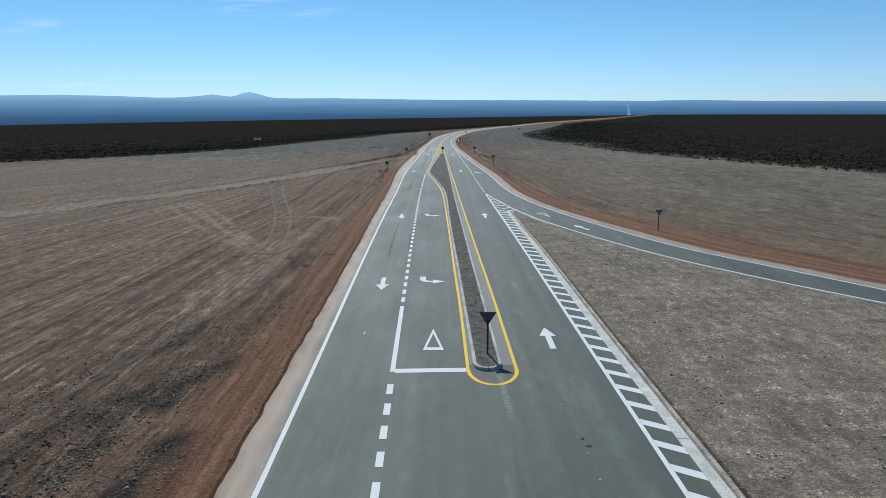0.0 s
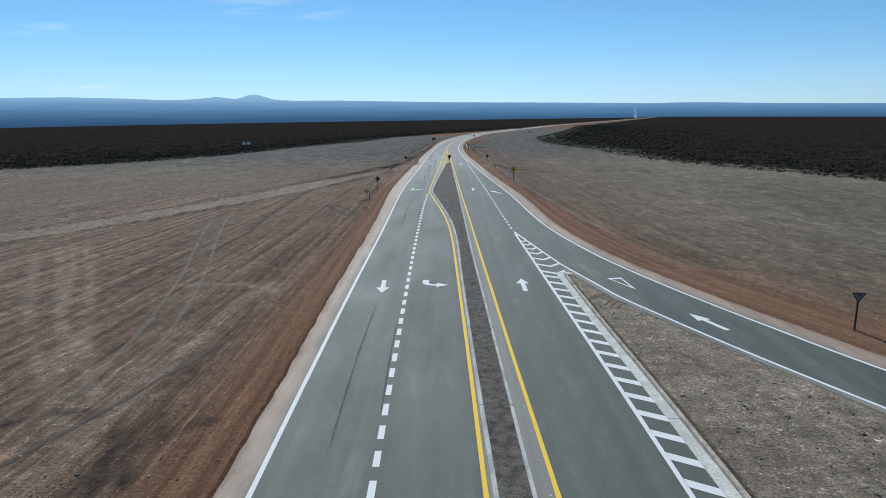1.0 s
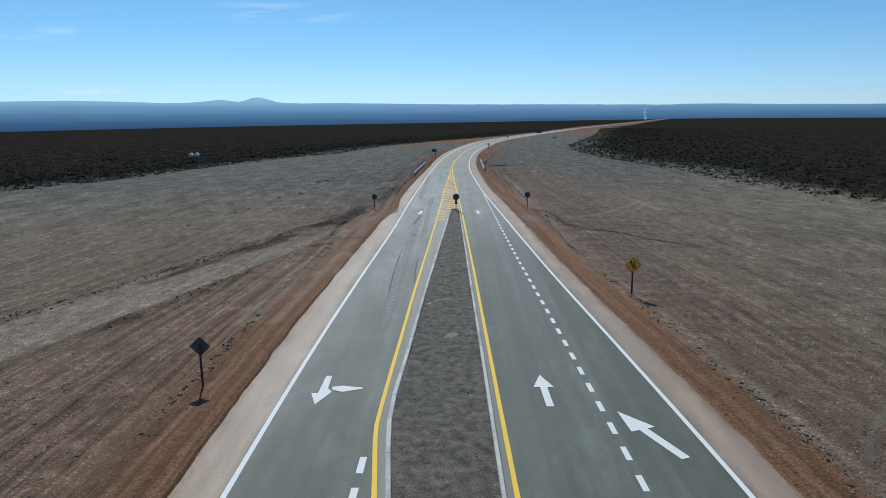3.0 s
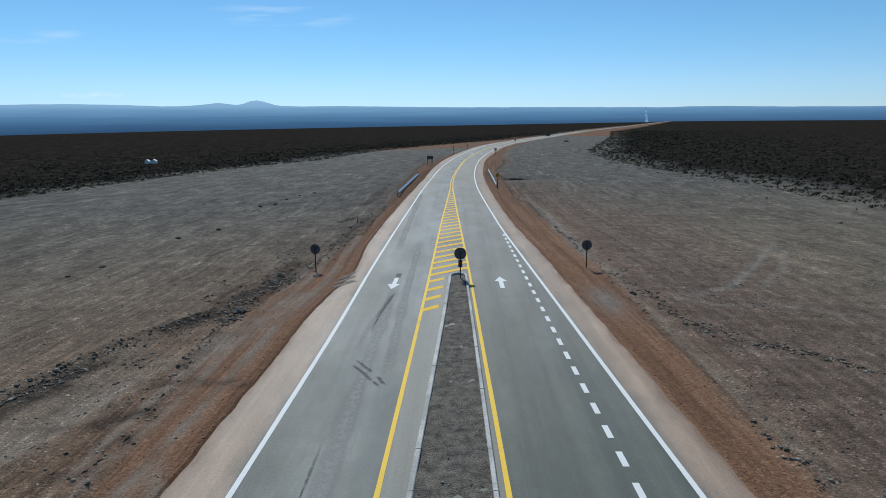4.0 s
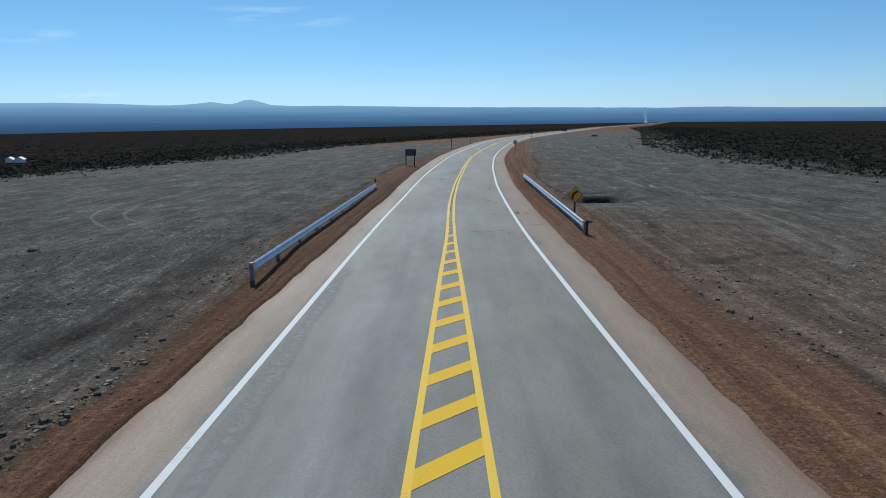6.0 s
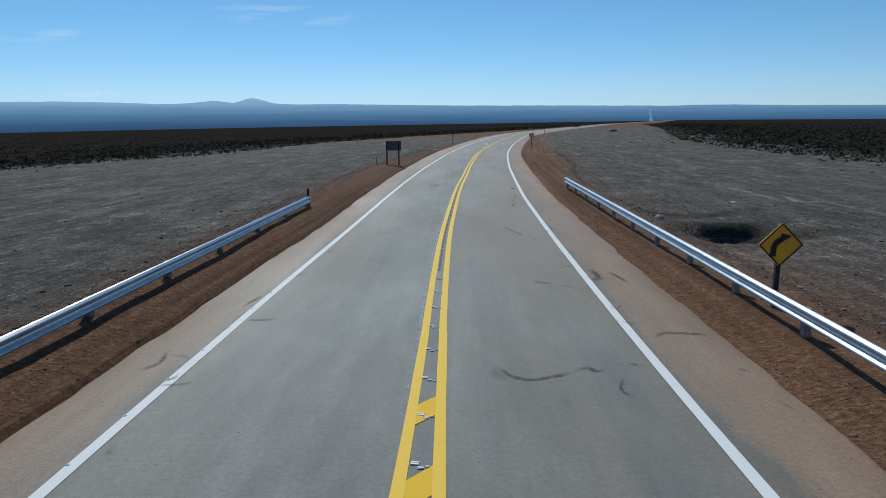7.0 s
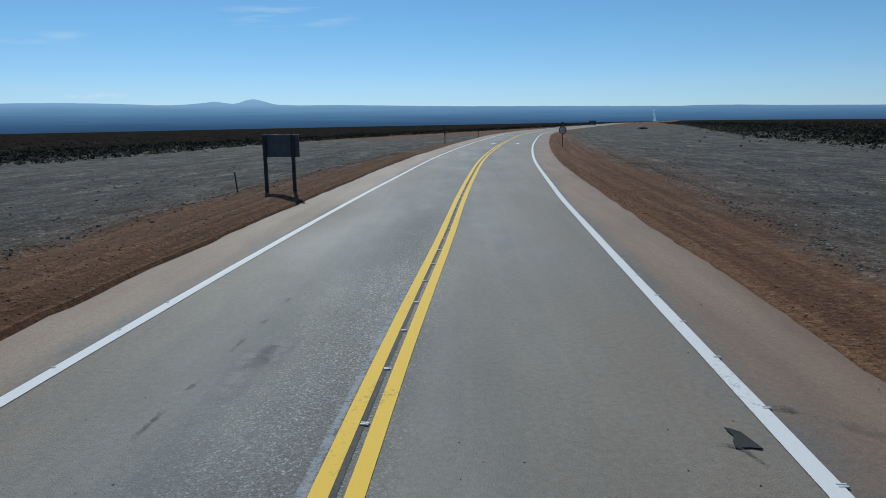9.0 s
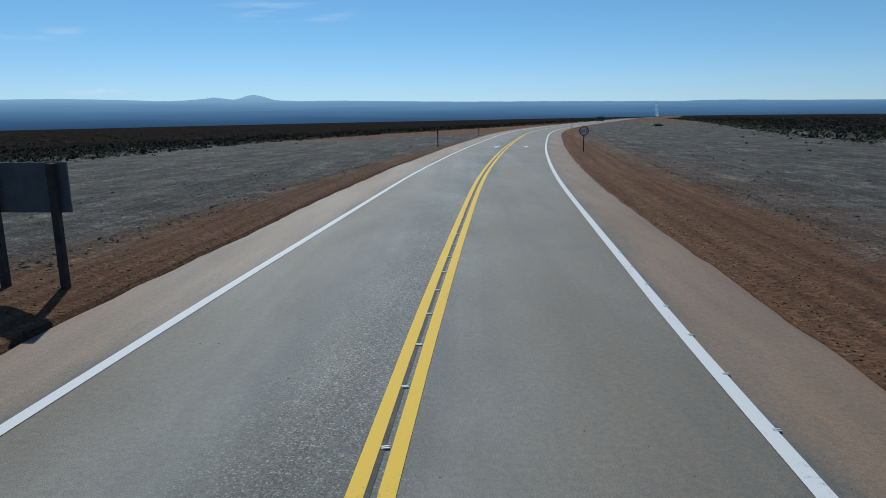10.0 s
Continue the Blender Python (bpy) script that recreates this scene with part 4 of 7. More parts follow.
# ---- distance ----
def build_backdrop():
    # aerial haze is painted in: blue emission that pales towards the ridge
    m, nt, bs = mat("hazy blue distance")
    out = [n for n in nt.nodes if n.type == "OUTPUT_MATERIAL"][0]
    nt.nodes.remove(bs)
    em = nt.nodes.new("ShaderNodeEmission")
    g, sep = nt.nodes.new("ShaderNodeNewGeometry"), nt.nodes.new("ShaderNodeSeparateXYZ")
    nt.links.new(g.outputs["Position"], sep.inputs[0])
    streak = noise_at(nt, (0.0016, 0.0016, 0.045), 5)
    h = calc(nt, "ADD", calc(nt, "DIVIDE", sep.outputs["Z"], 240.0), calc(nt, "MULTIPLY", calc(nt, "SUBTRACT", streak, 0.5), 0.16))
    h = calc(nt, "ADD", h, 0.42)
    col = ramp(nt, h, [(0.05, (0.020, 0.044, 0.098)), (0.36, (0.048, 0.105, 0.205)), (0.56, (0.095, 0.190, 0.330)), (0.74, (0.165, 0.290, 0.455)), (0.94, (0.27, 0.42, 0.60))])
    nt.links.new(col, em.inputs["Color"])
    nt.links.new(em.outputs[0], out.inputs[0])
    ridge = line([(-1.5, 31), (-0.69, 33.5), (-0.60, 34), (-0.52, 32), (-0.40, 29), (-0.375, 31.5), (-0.36, 33.5), (-0.345, 31.5), (-0.33, 29.5), (-0.32, 31.5),
                  (-0.309, 36.5), (-0.300, 37), (-0.285, 33), (-0.272, 28.5), (-0.25, 26.5), (-0.2, 26), (0, 22), (0.2, 20), (0.28, 19), (0.315, 18.6), (0.345, 19.6), (0.5, 17.8), (0.65, 17.0), (1.5, 18)])
    R, n = 4500.0, 700
    az = np.linspace(-math.pi, math.pi, n)
    t = np.tan(np.clip(az, -1.0, 1.0))
    top = 8 + R * np.cos(np.clip(az, -1, 1)) * ridge(t) / 1162 * 0.985 + 2.0 * vnoise(az * 90, az * 0, 31) + 1.2 * vnoise(az * 300, az * 0, 32)
    Xs, Ys, Zs = [], [], []
    for k in range(9):
        f = k / 8
        rr = R - 350 * (1 - f)
        Xs.append(rr * np.sin(az))
        Ys.append(160 + rr * np.cos(az))
        Zs.append(-140 + (top + 140) * f)
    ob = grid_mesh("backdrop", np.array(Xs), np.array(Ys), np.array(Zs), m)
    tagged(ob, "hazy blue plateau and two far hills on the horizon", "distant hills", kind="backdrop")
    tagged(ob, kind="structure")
    # the road climbing the far slope, its haze painted as a blue-grey glow
    m2, nt2, bs2 = mat("far pale road in haze")
    out2 = [q for q in nt2.nodes if q.type == "OUTPUT_MATERIAL"][0]
    nt2.nodes.remove(bs2)
    em2 = nt2.nodes.new("ShaderNodeEmission")
    nt2.links.new(ramp(nt2, noise_at(nt2, (0.02, 0.02, 0.08), 4), [(0.38, (0.085, 0.175, 0.30)), (0.62, (0.21, 0.325, 0.46))]), em2.inputs["Color"])
    nt2.links.new(em2.outputs[0], out2.inputs[0])
    fs = np.linspace(0, 1, 12)
    rr = R - 25 - 350 * (1 - fs)
    tt = 0.2835 + 0.0045 * np.sin(fs * 4.0) * (1 - fs) - 0.002 * fs
    wd = 16 * (1 - fs) ** 1.5 + 6
    cx, cy = rr * np.sin(np.arctan(tt)), 160 + rr * np.cos(np.arctan(tt))
    zt = 8 + R * 0.962 * 19.0 / 1162
    zz = -140 + (zt + 140 - 3) * fs
    ob = grid_mesh("distant_road", np.stack([cx - wd, cx + wd], 1), np.stack([cy, cy], 1), np.stack([zz, zz], 1), m2)
    tagged(ob, "pale road climbing the far hazy slope", "distant road", kind="structure")


build_backdrop()


# ---- road markings ----
def ribbon(name, f, ys, width, material, label="", z=0.008, kind="structure", category="road line", parent=None):
    ys = np.asarray(ys, float)
    x = f(ys)
    g = np.gradient(x, ys)
    k = np.sqrt(1 + g * g)
    nx, ny = 1 / k, -g / k
    wv = width / 2 * (1 + 0.10 * vnoise(ys * 0.8, ys * 0, 41))
    X = np.stack([x - nx * wv, x + nx * wv], 1)
    Y = np.stack([ys - ny * wv, ys + ny * wv], 1)
    ob = grid_mesh(name, X, Y, np.full_like(X, z), material)
    if parent is not None:
        ob.parent = parent
    else:
        tagged(ob, label, category, kind=kind)
    return ob


def flat(name, pts, material, parent=None, z=0.008):
    me = bpy.data.meshes.new(name)
    me.from_pydata([(x, y, z) for x, y in pts], [], [list(range(len(pts)))])
    me.materials.append(material)
    ob = new(name, me)
    if parent is not None:
        ob.parent = parent
    return ob


ribbon("edge_line", EDGE_L, rows_to(-60, 620, 1.5), 0.17, M_WHITE, "white edge line along the road")
ribbon("edge_line", EDGE_R, rows_to(-60, 620, 1.5), 0.17, M_WHITE, "white edge line along the slip road and road", 0.012)
ribbon("edge_line", lambda y: np.where(y < 78.5, SLIP_IN(np.minimum(y, 78.5)) + 0.04, GORE_R(y)), rows_to(-60, 92.4, 1.2), 0.17, M_WHITE, "white line along the inside of the slip road", 0.014)
ribbon("edge_line", GORE_L, rows_to(-60, 92.4, 1.5), 0.17, M_WHITE, "white line beside the hatched strip")
ribbon("centre_line", YEL_L, rows_to(31, 233, 1.0), 0.152, M_YELLOWLINE, "yellow line along the median")
ribbon("centre_line", YEL_R, rows_to(31, 233, 1.0), 0.152, M_YELLOWLINE, "yellow line along the median")
ribbon("centre_line", lambda y: beside(y, -PAIR(y) - 0.015), rows_to(233, 620, 1.2), 0.147, M_YELLOWLINE, "one of the double yellow centre lines")
ribbon("centre_line", lambda y: beside(y, PAIR(y) - 0.015), rows_to(233, 620, 1.2), 0.147, M_YELLOWLINE, "one of the double yellow centre lines")


ribbon("bitumen_joint", lambda y: beside(y, -0.045), rows_to(238, 420, 1.2), 0.055, M_BITUMEN, "dark bitumen joint between the double yellow lines", 0.005, category="road joint")


def build_loop():
    bm = bmesh.new()
    prev = None
    for i in range(25):
        a = math.pi + math.pi * i / 24
        c = Vector((2.685 + 1.035 * math.cos(a), 31.0 + 1.62 * math.sin(a), 0.008))
        n = Vector((math.cos(a) / 1.05, math.sin(a) / 1.62, 0)).normalized() * 0.085
        pair = [bm.verts.new(c - n), bm.verts.new(c + n)]
        if prev:
            bm.faces.new((prev[0], prev[1], pair[1], pair[0]))
        prev = pair
    bmesh.ops.recalc_face_normals(bm, faces=bm.faces)
    ob = mesh_object("centre_line", bm, M_YELLOWLINE)
    tagged(ob, "yellow line rounding the end of the median", "road line", kind="structure")


build_loop()


def dashes(label, f, starts, length, width, material=M_WHITE, z=0.008):
    root = tagged(new("dashed_line"), label, "road line", kind="structure")
    for y in starts:
        ys = np.array([y, y + length])
        x = f(ys)
        w = width / 2
        flat("dash", [(x[0] - w, ys[0]), (x[0] + w, ys[0]), (x[1] + w, ys[1]), (x[1] - w, ys[1])], material, root, z)
    return root


LANE = "white dashed line between the lane and the turning lane"
dashes(LANE, TURN, [28.5 - 1.795 * k for k in range(26)], 0.95, 0.25)
dashes(LANE, TURN, np.interp(np.arange(47), [0, 16, 26, 37, 47], [41.16, 69.04, 86.17, 105.18, 122.6]), 0.97, 0.22)
dashes("white dashed line between the lane and the merging lane", MERGE, np.interp(np.arange(58), [0, 6, 34, 52, 57], [94.05, 104.55, 152.5, 182.86, 191.4]), 0.85, 0.19)
ribbon("lane_line", TURN, rows_to(30.75, 40.4, 0.96), 0.22, M_WHITE, "solid white line along the turning lane")
tagged(flat("stop_line", [(-1.46, 30.62), (1.56, 30.72), (1.56, 31.16), (-1.46, 31.06)], M_WHITE), "white stop line across the turning lane", "stop line", kind="structure")


def hatch_gore():
    root = tagged(new("hatched_strip"), "white diagonal hatching beside the kerb", "road marking", kind="structure")
    for y in np.interp(np.arange(-32, 27), [-32, 0, 7, 22, 26], [35.1 - 1.53 * 32, 35.1, 45.94, 68.98, 75.5]):
        l0, l1 = float(GORE_L(y)) + 0.07, float(GORE_L(y + 0.46)) + 0.07
        r0, r1 = float(GORE_KERB(y - 0.55)) - 0.6, float(GORE_KERB(y - 0.09)) - 0.6
        flat("stripe", [(l0, y), (r0, y - 0.55), (r1, y - 0.09), (l1, y + 0.46)], M_WHITE, root)
    # chevrons ahead of the kerb
    for y in (76.85, 78.95, 81.0, 82.95, 84.65, 86.3, 87.7):
        l, r = float(GORE_L(y)), float(GORE_R(max(78.5, y + 0.3)))
        w = r - l
        if w < 0.35:
            continue
        mx, dip = l + w * 0.55, min(0.75, 0.40 * w)
        t = 0.46
        flat("stripe", [(l + 0.06, y), (mx, y - dip), (mx, y - dip + t), (l + 0.06, y + t)], M_WHITE, root)
        flat("stripe", [(mx, y - dip), (r - 0.04, y + 0.20), (r - 0.06, y + 0.20 + t), (mx, y - dip + t)], M_WHITE, root)


def hatch_median():
    root = tagged(new("hatched_strip"), "yellow diagonal hatching ahead of the median", "road marking", kind="structure")
    for y in np.interp(np.arange(32), [0, 3, 7, 10, 14, 18, 31], [169.32, 175.34, 182.31, 188.1, 195.8, 203.36, 229.1]):
        t = 0.62
        l0, l1 = float(YEL_L(min(y, 233))), float(YEL_L(min(y + t, 233)))
        y2 = y + 2.3
        for _ in range(4):
            w = float(YEL_R(min(y2, 233))) - l0
            y2 = y + 0.87 * w
        r0, r1 = float(YEL_R(min(y2, 233))), float(YEL_R(min(y2 + t, 233)))
        if y < 178.0:
            cut = float(KERB_L(min(y + 1, 177))) - 0.32 if y < 176 else r0
            f = max(0.3, min(1.0, (cut - l0) / (r0 - l0)))
            r0, r1, y2 = l0 + (r0 - l0) * f, l1 + (r1 - l1) * f, y + (y2 - y) * f
        if r0 - l0 > 0.22:
            flat("stripe", [(l0 + 0.06, y), (r0 - 0.03, y2), (r1 - 0.03, y2 + t), (l1 + 0.06, y + t)], M_YELLOW, root, 0.0075)


hatch_gore()
hatch_median()
ARROW = [(-0.14, 0.0), (0.14, 0.0), (0.14, 1.75), (0.40, 1.75), (0.0, 3.0), (-0.40, 1.75), (-0.14, 1.75)]


def placed(pts, x, y, deg, s=1.0):
    c, d = math.cos(radians(deg)), math.sin(radians(deg))
    return [(x + s * (a * c - b * d), y + s * (a * d + b * c)) for a, b in pts]


def arrow(tail, tip, label="white straight lane arrow painted on the road"):
    dx, dy = tip[0] - tail[0], tip[1] - tail[1]
    s = math.hypot(dx, dy) / 3.0
    ob = flat("lane_arrow", placed(ARROW, *tail, -math.degrees(math.atan2(dx, dy)), s), M_WHITE, None, 0.012)
    tagged(ob, label, "road arrow", "painted lane arrows", "structure")


def turn_arrow(x, y):
    """Comes from the far side and bends towards +x."""
    outer = [(-0.95, 1.35)] + [(-0.95 + 0.75 * (1 - math.cos(a)) , 0.62 - 0.72 * math.sin(a)) for a in np.linspace(0, math.pi / 2, 7)]
    inner = [(-0.55, 1.35)] + [(-0.55 + 0.35 * (1 - math.cos(a)), 0.62 - 0.38 * math.sin(a)) for a in np.linspace(0, math.pi / 2, 7)]
    pts = outer + [(-0.05, -0.10), (-0.05, -0.42), (0.72, 0.07), (-0.05, 0.56), (-0.05, 0.24)] + inner[::-1]
    ob = flat("lane_arrow", [(x + a, y + b) for a, b in pts], M_WHITE, None, 0.012)
    tagged(ob, "white bent turning arrow painted on the turning lane", "road arrow", "painted lane arrows", "structure")


def hollow_triangle(a, b, c, w, label):
    pts = [Vector((*p, 0.012)) for p in (a, b, c)]
    mid = sum(pts, Vector()) / 3
    bm = bmesh.new()
    o = [bm.verts.new(p) for p in pts]
    i = [bm.verts.new(p + (mid - p) * w) for p in pts]
    for k in range(3):
        bm.faces.new((o[k], o[(k + 1) % 3], i[(k + 1) % 3], i[k]))
    bmesh.ops.recalc_face_normals(bm, faces=bm.faces)
    ob = mesh_object("yield_triangle", bm, M_WHITE)
    tagged(ob, label, "road marking", kind="structure")


arrow((5.69, 33.45), (5.70, 36.5))
arrow((-3.39, 46.9), (-3.28, 43.8))
arrow((4.84, 71.9), (4.86, 75.0))
arrow((-4.0, 74.6), (-3.86, 71.5))
arrow((3.50, 125.5), (3.47, 128.5))
arrow((7.17, 121.8), (5.83, 125.1), "white slanting merge arrow painted on the merging lane")
arrow((2.43, 174.0), (2.43, 176.9))
arrow((-3.90, 176.7), (-4.0, 173.9))
tagged(flat("paint_ghost", [(-4.06, 176.75), (-3.72, 176.72), (-3.70, 177.85), (-4.04, 177.88)], M_BITUMEN, None, 0.006), "dark blacked-out rectangle behind the lane arrow", "road marking", kind="structure")
arrow((-3.34, 35.95), (-3.36, 35.5), "tiny white chalk arrow on the lane")
tagged(flat("lane_arrow", [(-5.28, 128.37), (-5.04, 128.37), (-4.97, 127.12), (-4.76, 126.76), (-5.18, 125.62), (-5.53, 126.65), (-5.27, 126.65)], M_WHITE, None, 0.012), "white stubby arrow painted on the lane", "road arrow", "painted lane arrows", "structure")
tagged(flat("lane_arrow", [(-4.82, 127.24), (-4.47, 127.36), (-3.62, 127.18), (-3.61, 127.06), (-4.37, 126.76), (-4.79, 127.0)], M_WHITE, None, 0.013), "white slanting wedge beside the stubby arrow", "road arrow", "painted lane arrows", "structure")
arrow((14.0, 64.5), (13.06, 67.3))
arrow((3.9, 325.0), (4.3, 327.6))
arrow((6.9, 327.4), (6.5, 324.9))
turn_arrow(-0.05, 45.75)
turn_arrow(-0.55, 73.3)
hollow_triangle((0.07, 36.35), (-0.36, 33.3), (0.62, 33.3), 0.36, "white yield triangle painted on the turning lane")
hollow_triangle((10.45, 75.0), (11.42, 75.2), (11.6, 72.2), 0.34, "white yield triangle painted on the slip road")


# ---- loose stones ----
def stones_mesh(name, centres, sizes, material, seed, label, category="stones"):
    rng = np.random.default_rng(seed)
    base = np.array([(-1, -1, -0.7), (1, -1, -0.7), (1, 1, -0.7), (-1, 1, -0.7), (-0.7, -0.7, 0.8), (0.7, -0.7, 0.8), (0.7, 0.7, 0.8), (-0.7, 0.7, 0.8)], float) * 0.8
    faces = np.array([(0, 1, 5, 4), (1, 2, 6, 5), (2, 3, 7, 6), (3, 0, 4, 7), (4, 5, 6, 7)])
    n = len(centres)
    jit = 1 + rng.uniform(-0.45, 0.45, (n, 8, 3))
    ang = rng.uniform(0, 6.283, n)
    V = base[None] * jit * sizes[:, None, None] * rng.uniform((0.7, 0.7, 0.32), (1.4, 1.2, 0.7), (n, 1, 3))
    c, s = np.cos(ang)[:, None], np.sin(ang)[:, None]
    x, y = V[..., 0] * c - V[..., 1] * s, V[..., 0] * s + V[..., 1] * c
    V = np.stack([x, y, V[..., 2]], -1) + centres[:, None, :]
    F = (faces[None] + 8 * np.arange(n)[:, None, None]).reshape(-1, 4)
    me = bpy.data.meshes.new(name)
    me.from_pydata(V.reshape(-1, 3).tolist(), [], F.tolist())
    me.materials.append(material)
    return tagged(new(name, me), label, category, kind="stuff")


def island_material(name, stops, rough=0.95):
    m, nt, bs = mat(name)
    g = nt.nodes.new("ShaderNodeNewGeometry")
    nt.links.new(ramp(nt, g.outputs["Random Per Island"], stops), bs.inputs["Base Color"])
    bs.inputs["Roughness"].default_value = rough
    bs.inputs["Specular IOR Level"].default_value = 0.2
    return m


M_PEBBLES = island_material("mixed desert pebbles", [(0.0, (0.050, 0.047, 0.036)), (0.40, (0.110, 0.102, 0.080)), (0.78, (0.20, 0.185, 0.148)), (0.93, (0.40, 0.38, 0.31))])
M_CLODS = island_material("dark earth clods", [(0.0, (0.075, 0.060, 0.044)), (0.7, (0.165, 0.138, 0.102)), (1.0, (0.34, 0.31, 0.25))])
M_SOILCLODS = island_material("brown soil crumbs", [(0.0, (0.040, 0.022, 0.012)), (0.6, (0.110, 0.062, 0.034)), (1.0, (0.25, 0.165, 0.10))])


# ---- kerbs and median ----
def block(name, a, b, width, height, material, parent, base=-0.05):
    """A bevelled kerb stone from a to b, points of its inner bottom line's middle."""
    a, b = Vector((*a, 0)), Vector((*b, 0))
    d = (b - a).normalized()
    n = Vector((d.y, -d.x, 0)) * width / 2
    t = 0.022
    bm = bmesh.new()
    prof = [(-1.0, base), (-1.0, height - t), (-1.0 + 2 * t / width, height), (1.0 - 2 * t / width, height), (1.0, height - t), (1.0, base)]
    ends = [[bm.verts.new(p + n * u + Vector((0, 0, z))) for u, z in prof] for p in (a + d * 0.006, b - d * 0.006)]
    for k in range(len(prof)):
        j = (k + 1) % len(prof)
        bm.faces.new((ends[0][k], ends[0][j], ends[1][j], ends[1][k]))
    bm.faces.new(ends[0][::-1])
    bm.faces.new(ends[1])
    bmesh.ops.recalc_face_normals(bm, faces=bm.faces)
    return part(name, bm, material, parent)


def kerb_run(label, f, y0, y1, step, width, height, material, name="kerb_stone", arcs=()):
    root = tagged(new("kerb"), label, "kerb", kind="structure")
    ys = np.linspace(y0, y1, max(2, int(round((y1 - y0) / step)) + 1))
    xs = f(ys)
    jig = random.Random(int(y0 * 10 + width * 100))
    for i in range(len(ys) - 1):
        h = height + jig.uniform(-0.012, 0.008)
        block(name, (xs[i], ys[i]), (xs[i + 1], ys[i + 1]), width, h, material, root)
    for cx, cy, rx, ry, a0, a1, n in arcs:
        pts = [(cx + rx * math.cos(radians(a0 + (a1 - a0) * k / n)), cy + ry * math.sin(radians(a0 + (a1 - a0) * k / n))) for k in range(n + 1)]
        for k in range(n):
            block(name, pts[k], pts[k + 1], width, height, material, root)
    return root


kerb_run("whitewashed concrete kerb along the median", KERB_L, 31.5, 177.0, 2.2, 0.17, 0.13, M_KERBW,
         arcs=[(2.51, 31.5, 0.55, 0.6, 180, 360, 6), (-0.13, 177.0, 0.49, 0.62, 0, 180, 6)])
kerb_run("whitewashed chipped concrete kerb along the median", KERB_R, 31.5, 177.0, 2.2, 0.14, 0.13, M_KERBW)
kerb_run("dusty concrete kerb of the hatched strip", lambda y: GORE_KERB(y) - 0.075, -20.0, 76.1, 3.0, 0.15, 0.14, M_KERB)
kerb_run("pale concrete gutter beside the kerb", lambda y: GORE_KERB(y) - 0.375, -20.0, 75.8, 3.0, 0.44, 0.015, M_CONCRETE, "gutter_slab")


def build_nose():
    bm = bmesh.new()
    out = [(7.38, 75.6), (7.36, 76.2), (7.50, 76.55), (7.85, 76.78), (8.22, 76.74), (8.44, 76.45), (8.40, 76.1), (8.18, 76.2), (8.02, 75.9), (8.0, 75.6)]
    top = [bm.verts.new((x, y, 0.028)) for x, y in out]
    bot = [bm.verts.new((x * 1.0, y, -0.05)) for x, y in out]
    bm.faces.new(top)
    for i in range(len(out)):
        j = (i + 1) % len(out)
        bm.faces.new((top[i], bot[i], bot[j], top[j]))
    bmesh.ops.recalc_face_normals(bm, faces=bm.faces)
    ob = mesh_object("kerb_nose", bm, M_CONCRETE)
    tagged(ob, "rounded pale concrete nose at the kerb's end", "kerb", kind="structure")


build_nose()


strip("gutter_strip", lambda y: SLIP_IN(y) - 0.42, lambda y: SLIP_IN(y) - 0.06, rows_to(-60, 78, 1.5), 0.008, M_GUTTER, "grey concrete strip inside the slip road's white line", "road edge", 2)
strip("gutter_strip", lambda y: KERB_R(y) + 0.07, lambda y: YEL_R(y) - 0.08, rows_to(31.5, 176.5, 2.5), 0.003, M_GUTTER, "dusty strip between the median kerb and yellow line", "road edge", 2)
strip("gutter_strip", lambda y: YEL_L(y) + 0.08, lambda y: KERB_L(y) - 0.08, rows_to(31.5, 176.5, 2.5), 0.003, M_GUTTER, "dusty strip between the median kerb and yellow line", "road edge", 2)


def build_median():
    ys = np.arange(31.2, 177.3, 0.35)
    f = np.linspace(0, 1, 12)[None, :]
    a, b = KERB_L(np.clip(ys, 31.5, 177))[:, None] + 0.07, KERB_R(np.clip(ys, 31.5, 177))[:, None] - 0.06
    X = a + (b - a) * f
    Y = np.repeat(ys[:, None], 12, 1)
    ruts = 0.0
    for y0 in (107.6, 108.5, 109.3, 110.6, 111.6, 113.0, 134.0, 141.0, 153.0, 168.0):
        ruts = ruts - 0.06 * np.exp(-((Y - y0 - 0.5 * (X - 0.5) + 0.22 * (X - 0.5) ** 2) / 0.22) ** 2)
    Z = 0.06 + 0.09 * vnoise(X * 2.2, Y * 1.5, 51) + 0.05 * vnoise(X * 6, Y * 5, 52) + 0.05 * vnoise(X * 1.5, Y * 0.25, 53) + ruts
    ob = grid_mesh("median", X, Y, Z, M_SOIL)
    tagged(ob, "rough bare earth fill between the median kerbs", "median", kind="structure")
    rng = np.random.default_rng(33)
    y = rng.uniform(32, 176.5, 1500)
    lo, hi = KERB_L(y) + 0.14, KERB_R(y) - 0.12
    x = lo + (hi - lo) * rng.random(len(y))
    size = 0.010 + 0.035 * rng.random(len(y)) ** 4
    stones_mesh("median_pebbles", np.stack([x, y, 0.075 + 0.09 * vnoise(x * 2.2, y * 1.5, 51)], 1), size, M_PEBBLES, 34, "small pebbles and crumbs on the median's earth")


build_median()


# ---- signs ----
def post(bm, h, r=0.045, deep=0.35):
    return box(bm, (-r, -r, -deep), (r, r, h), 0.008)


def gz(x, y):
    return float(ground_height(x, y))


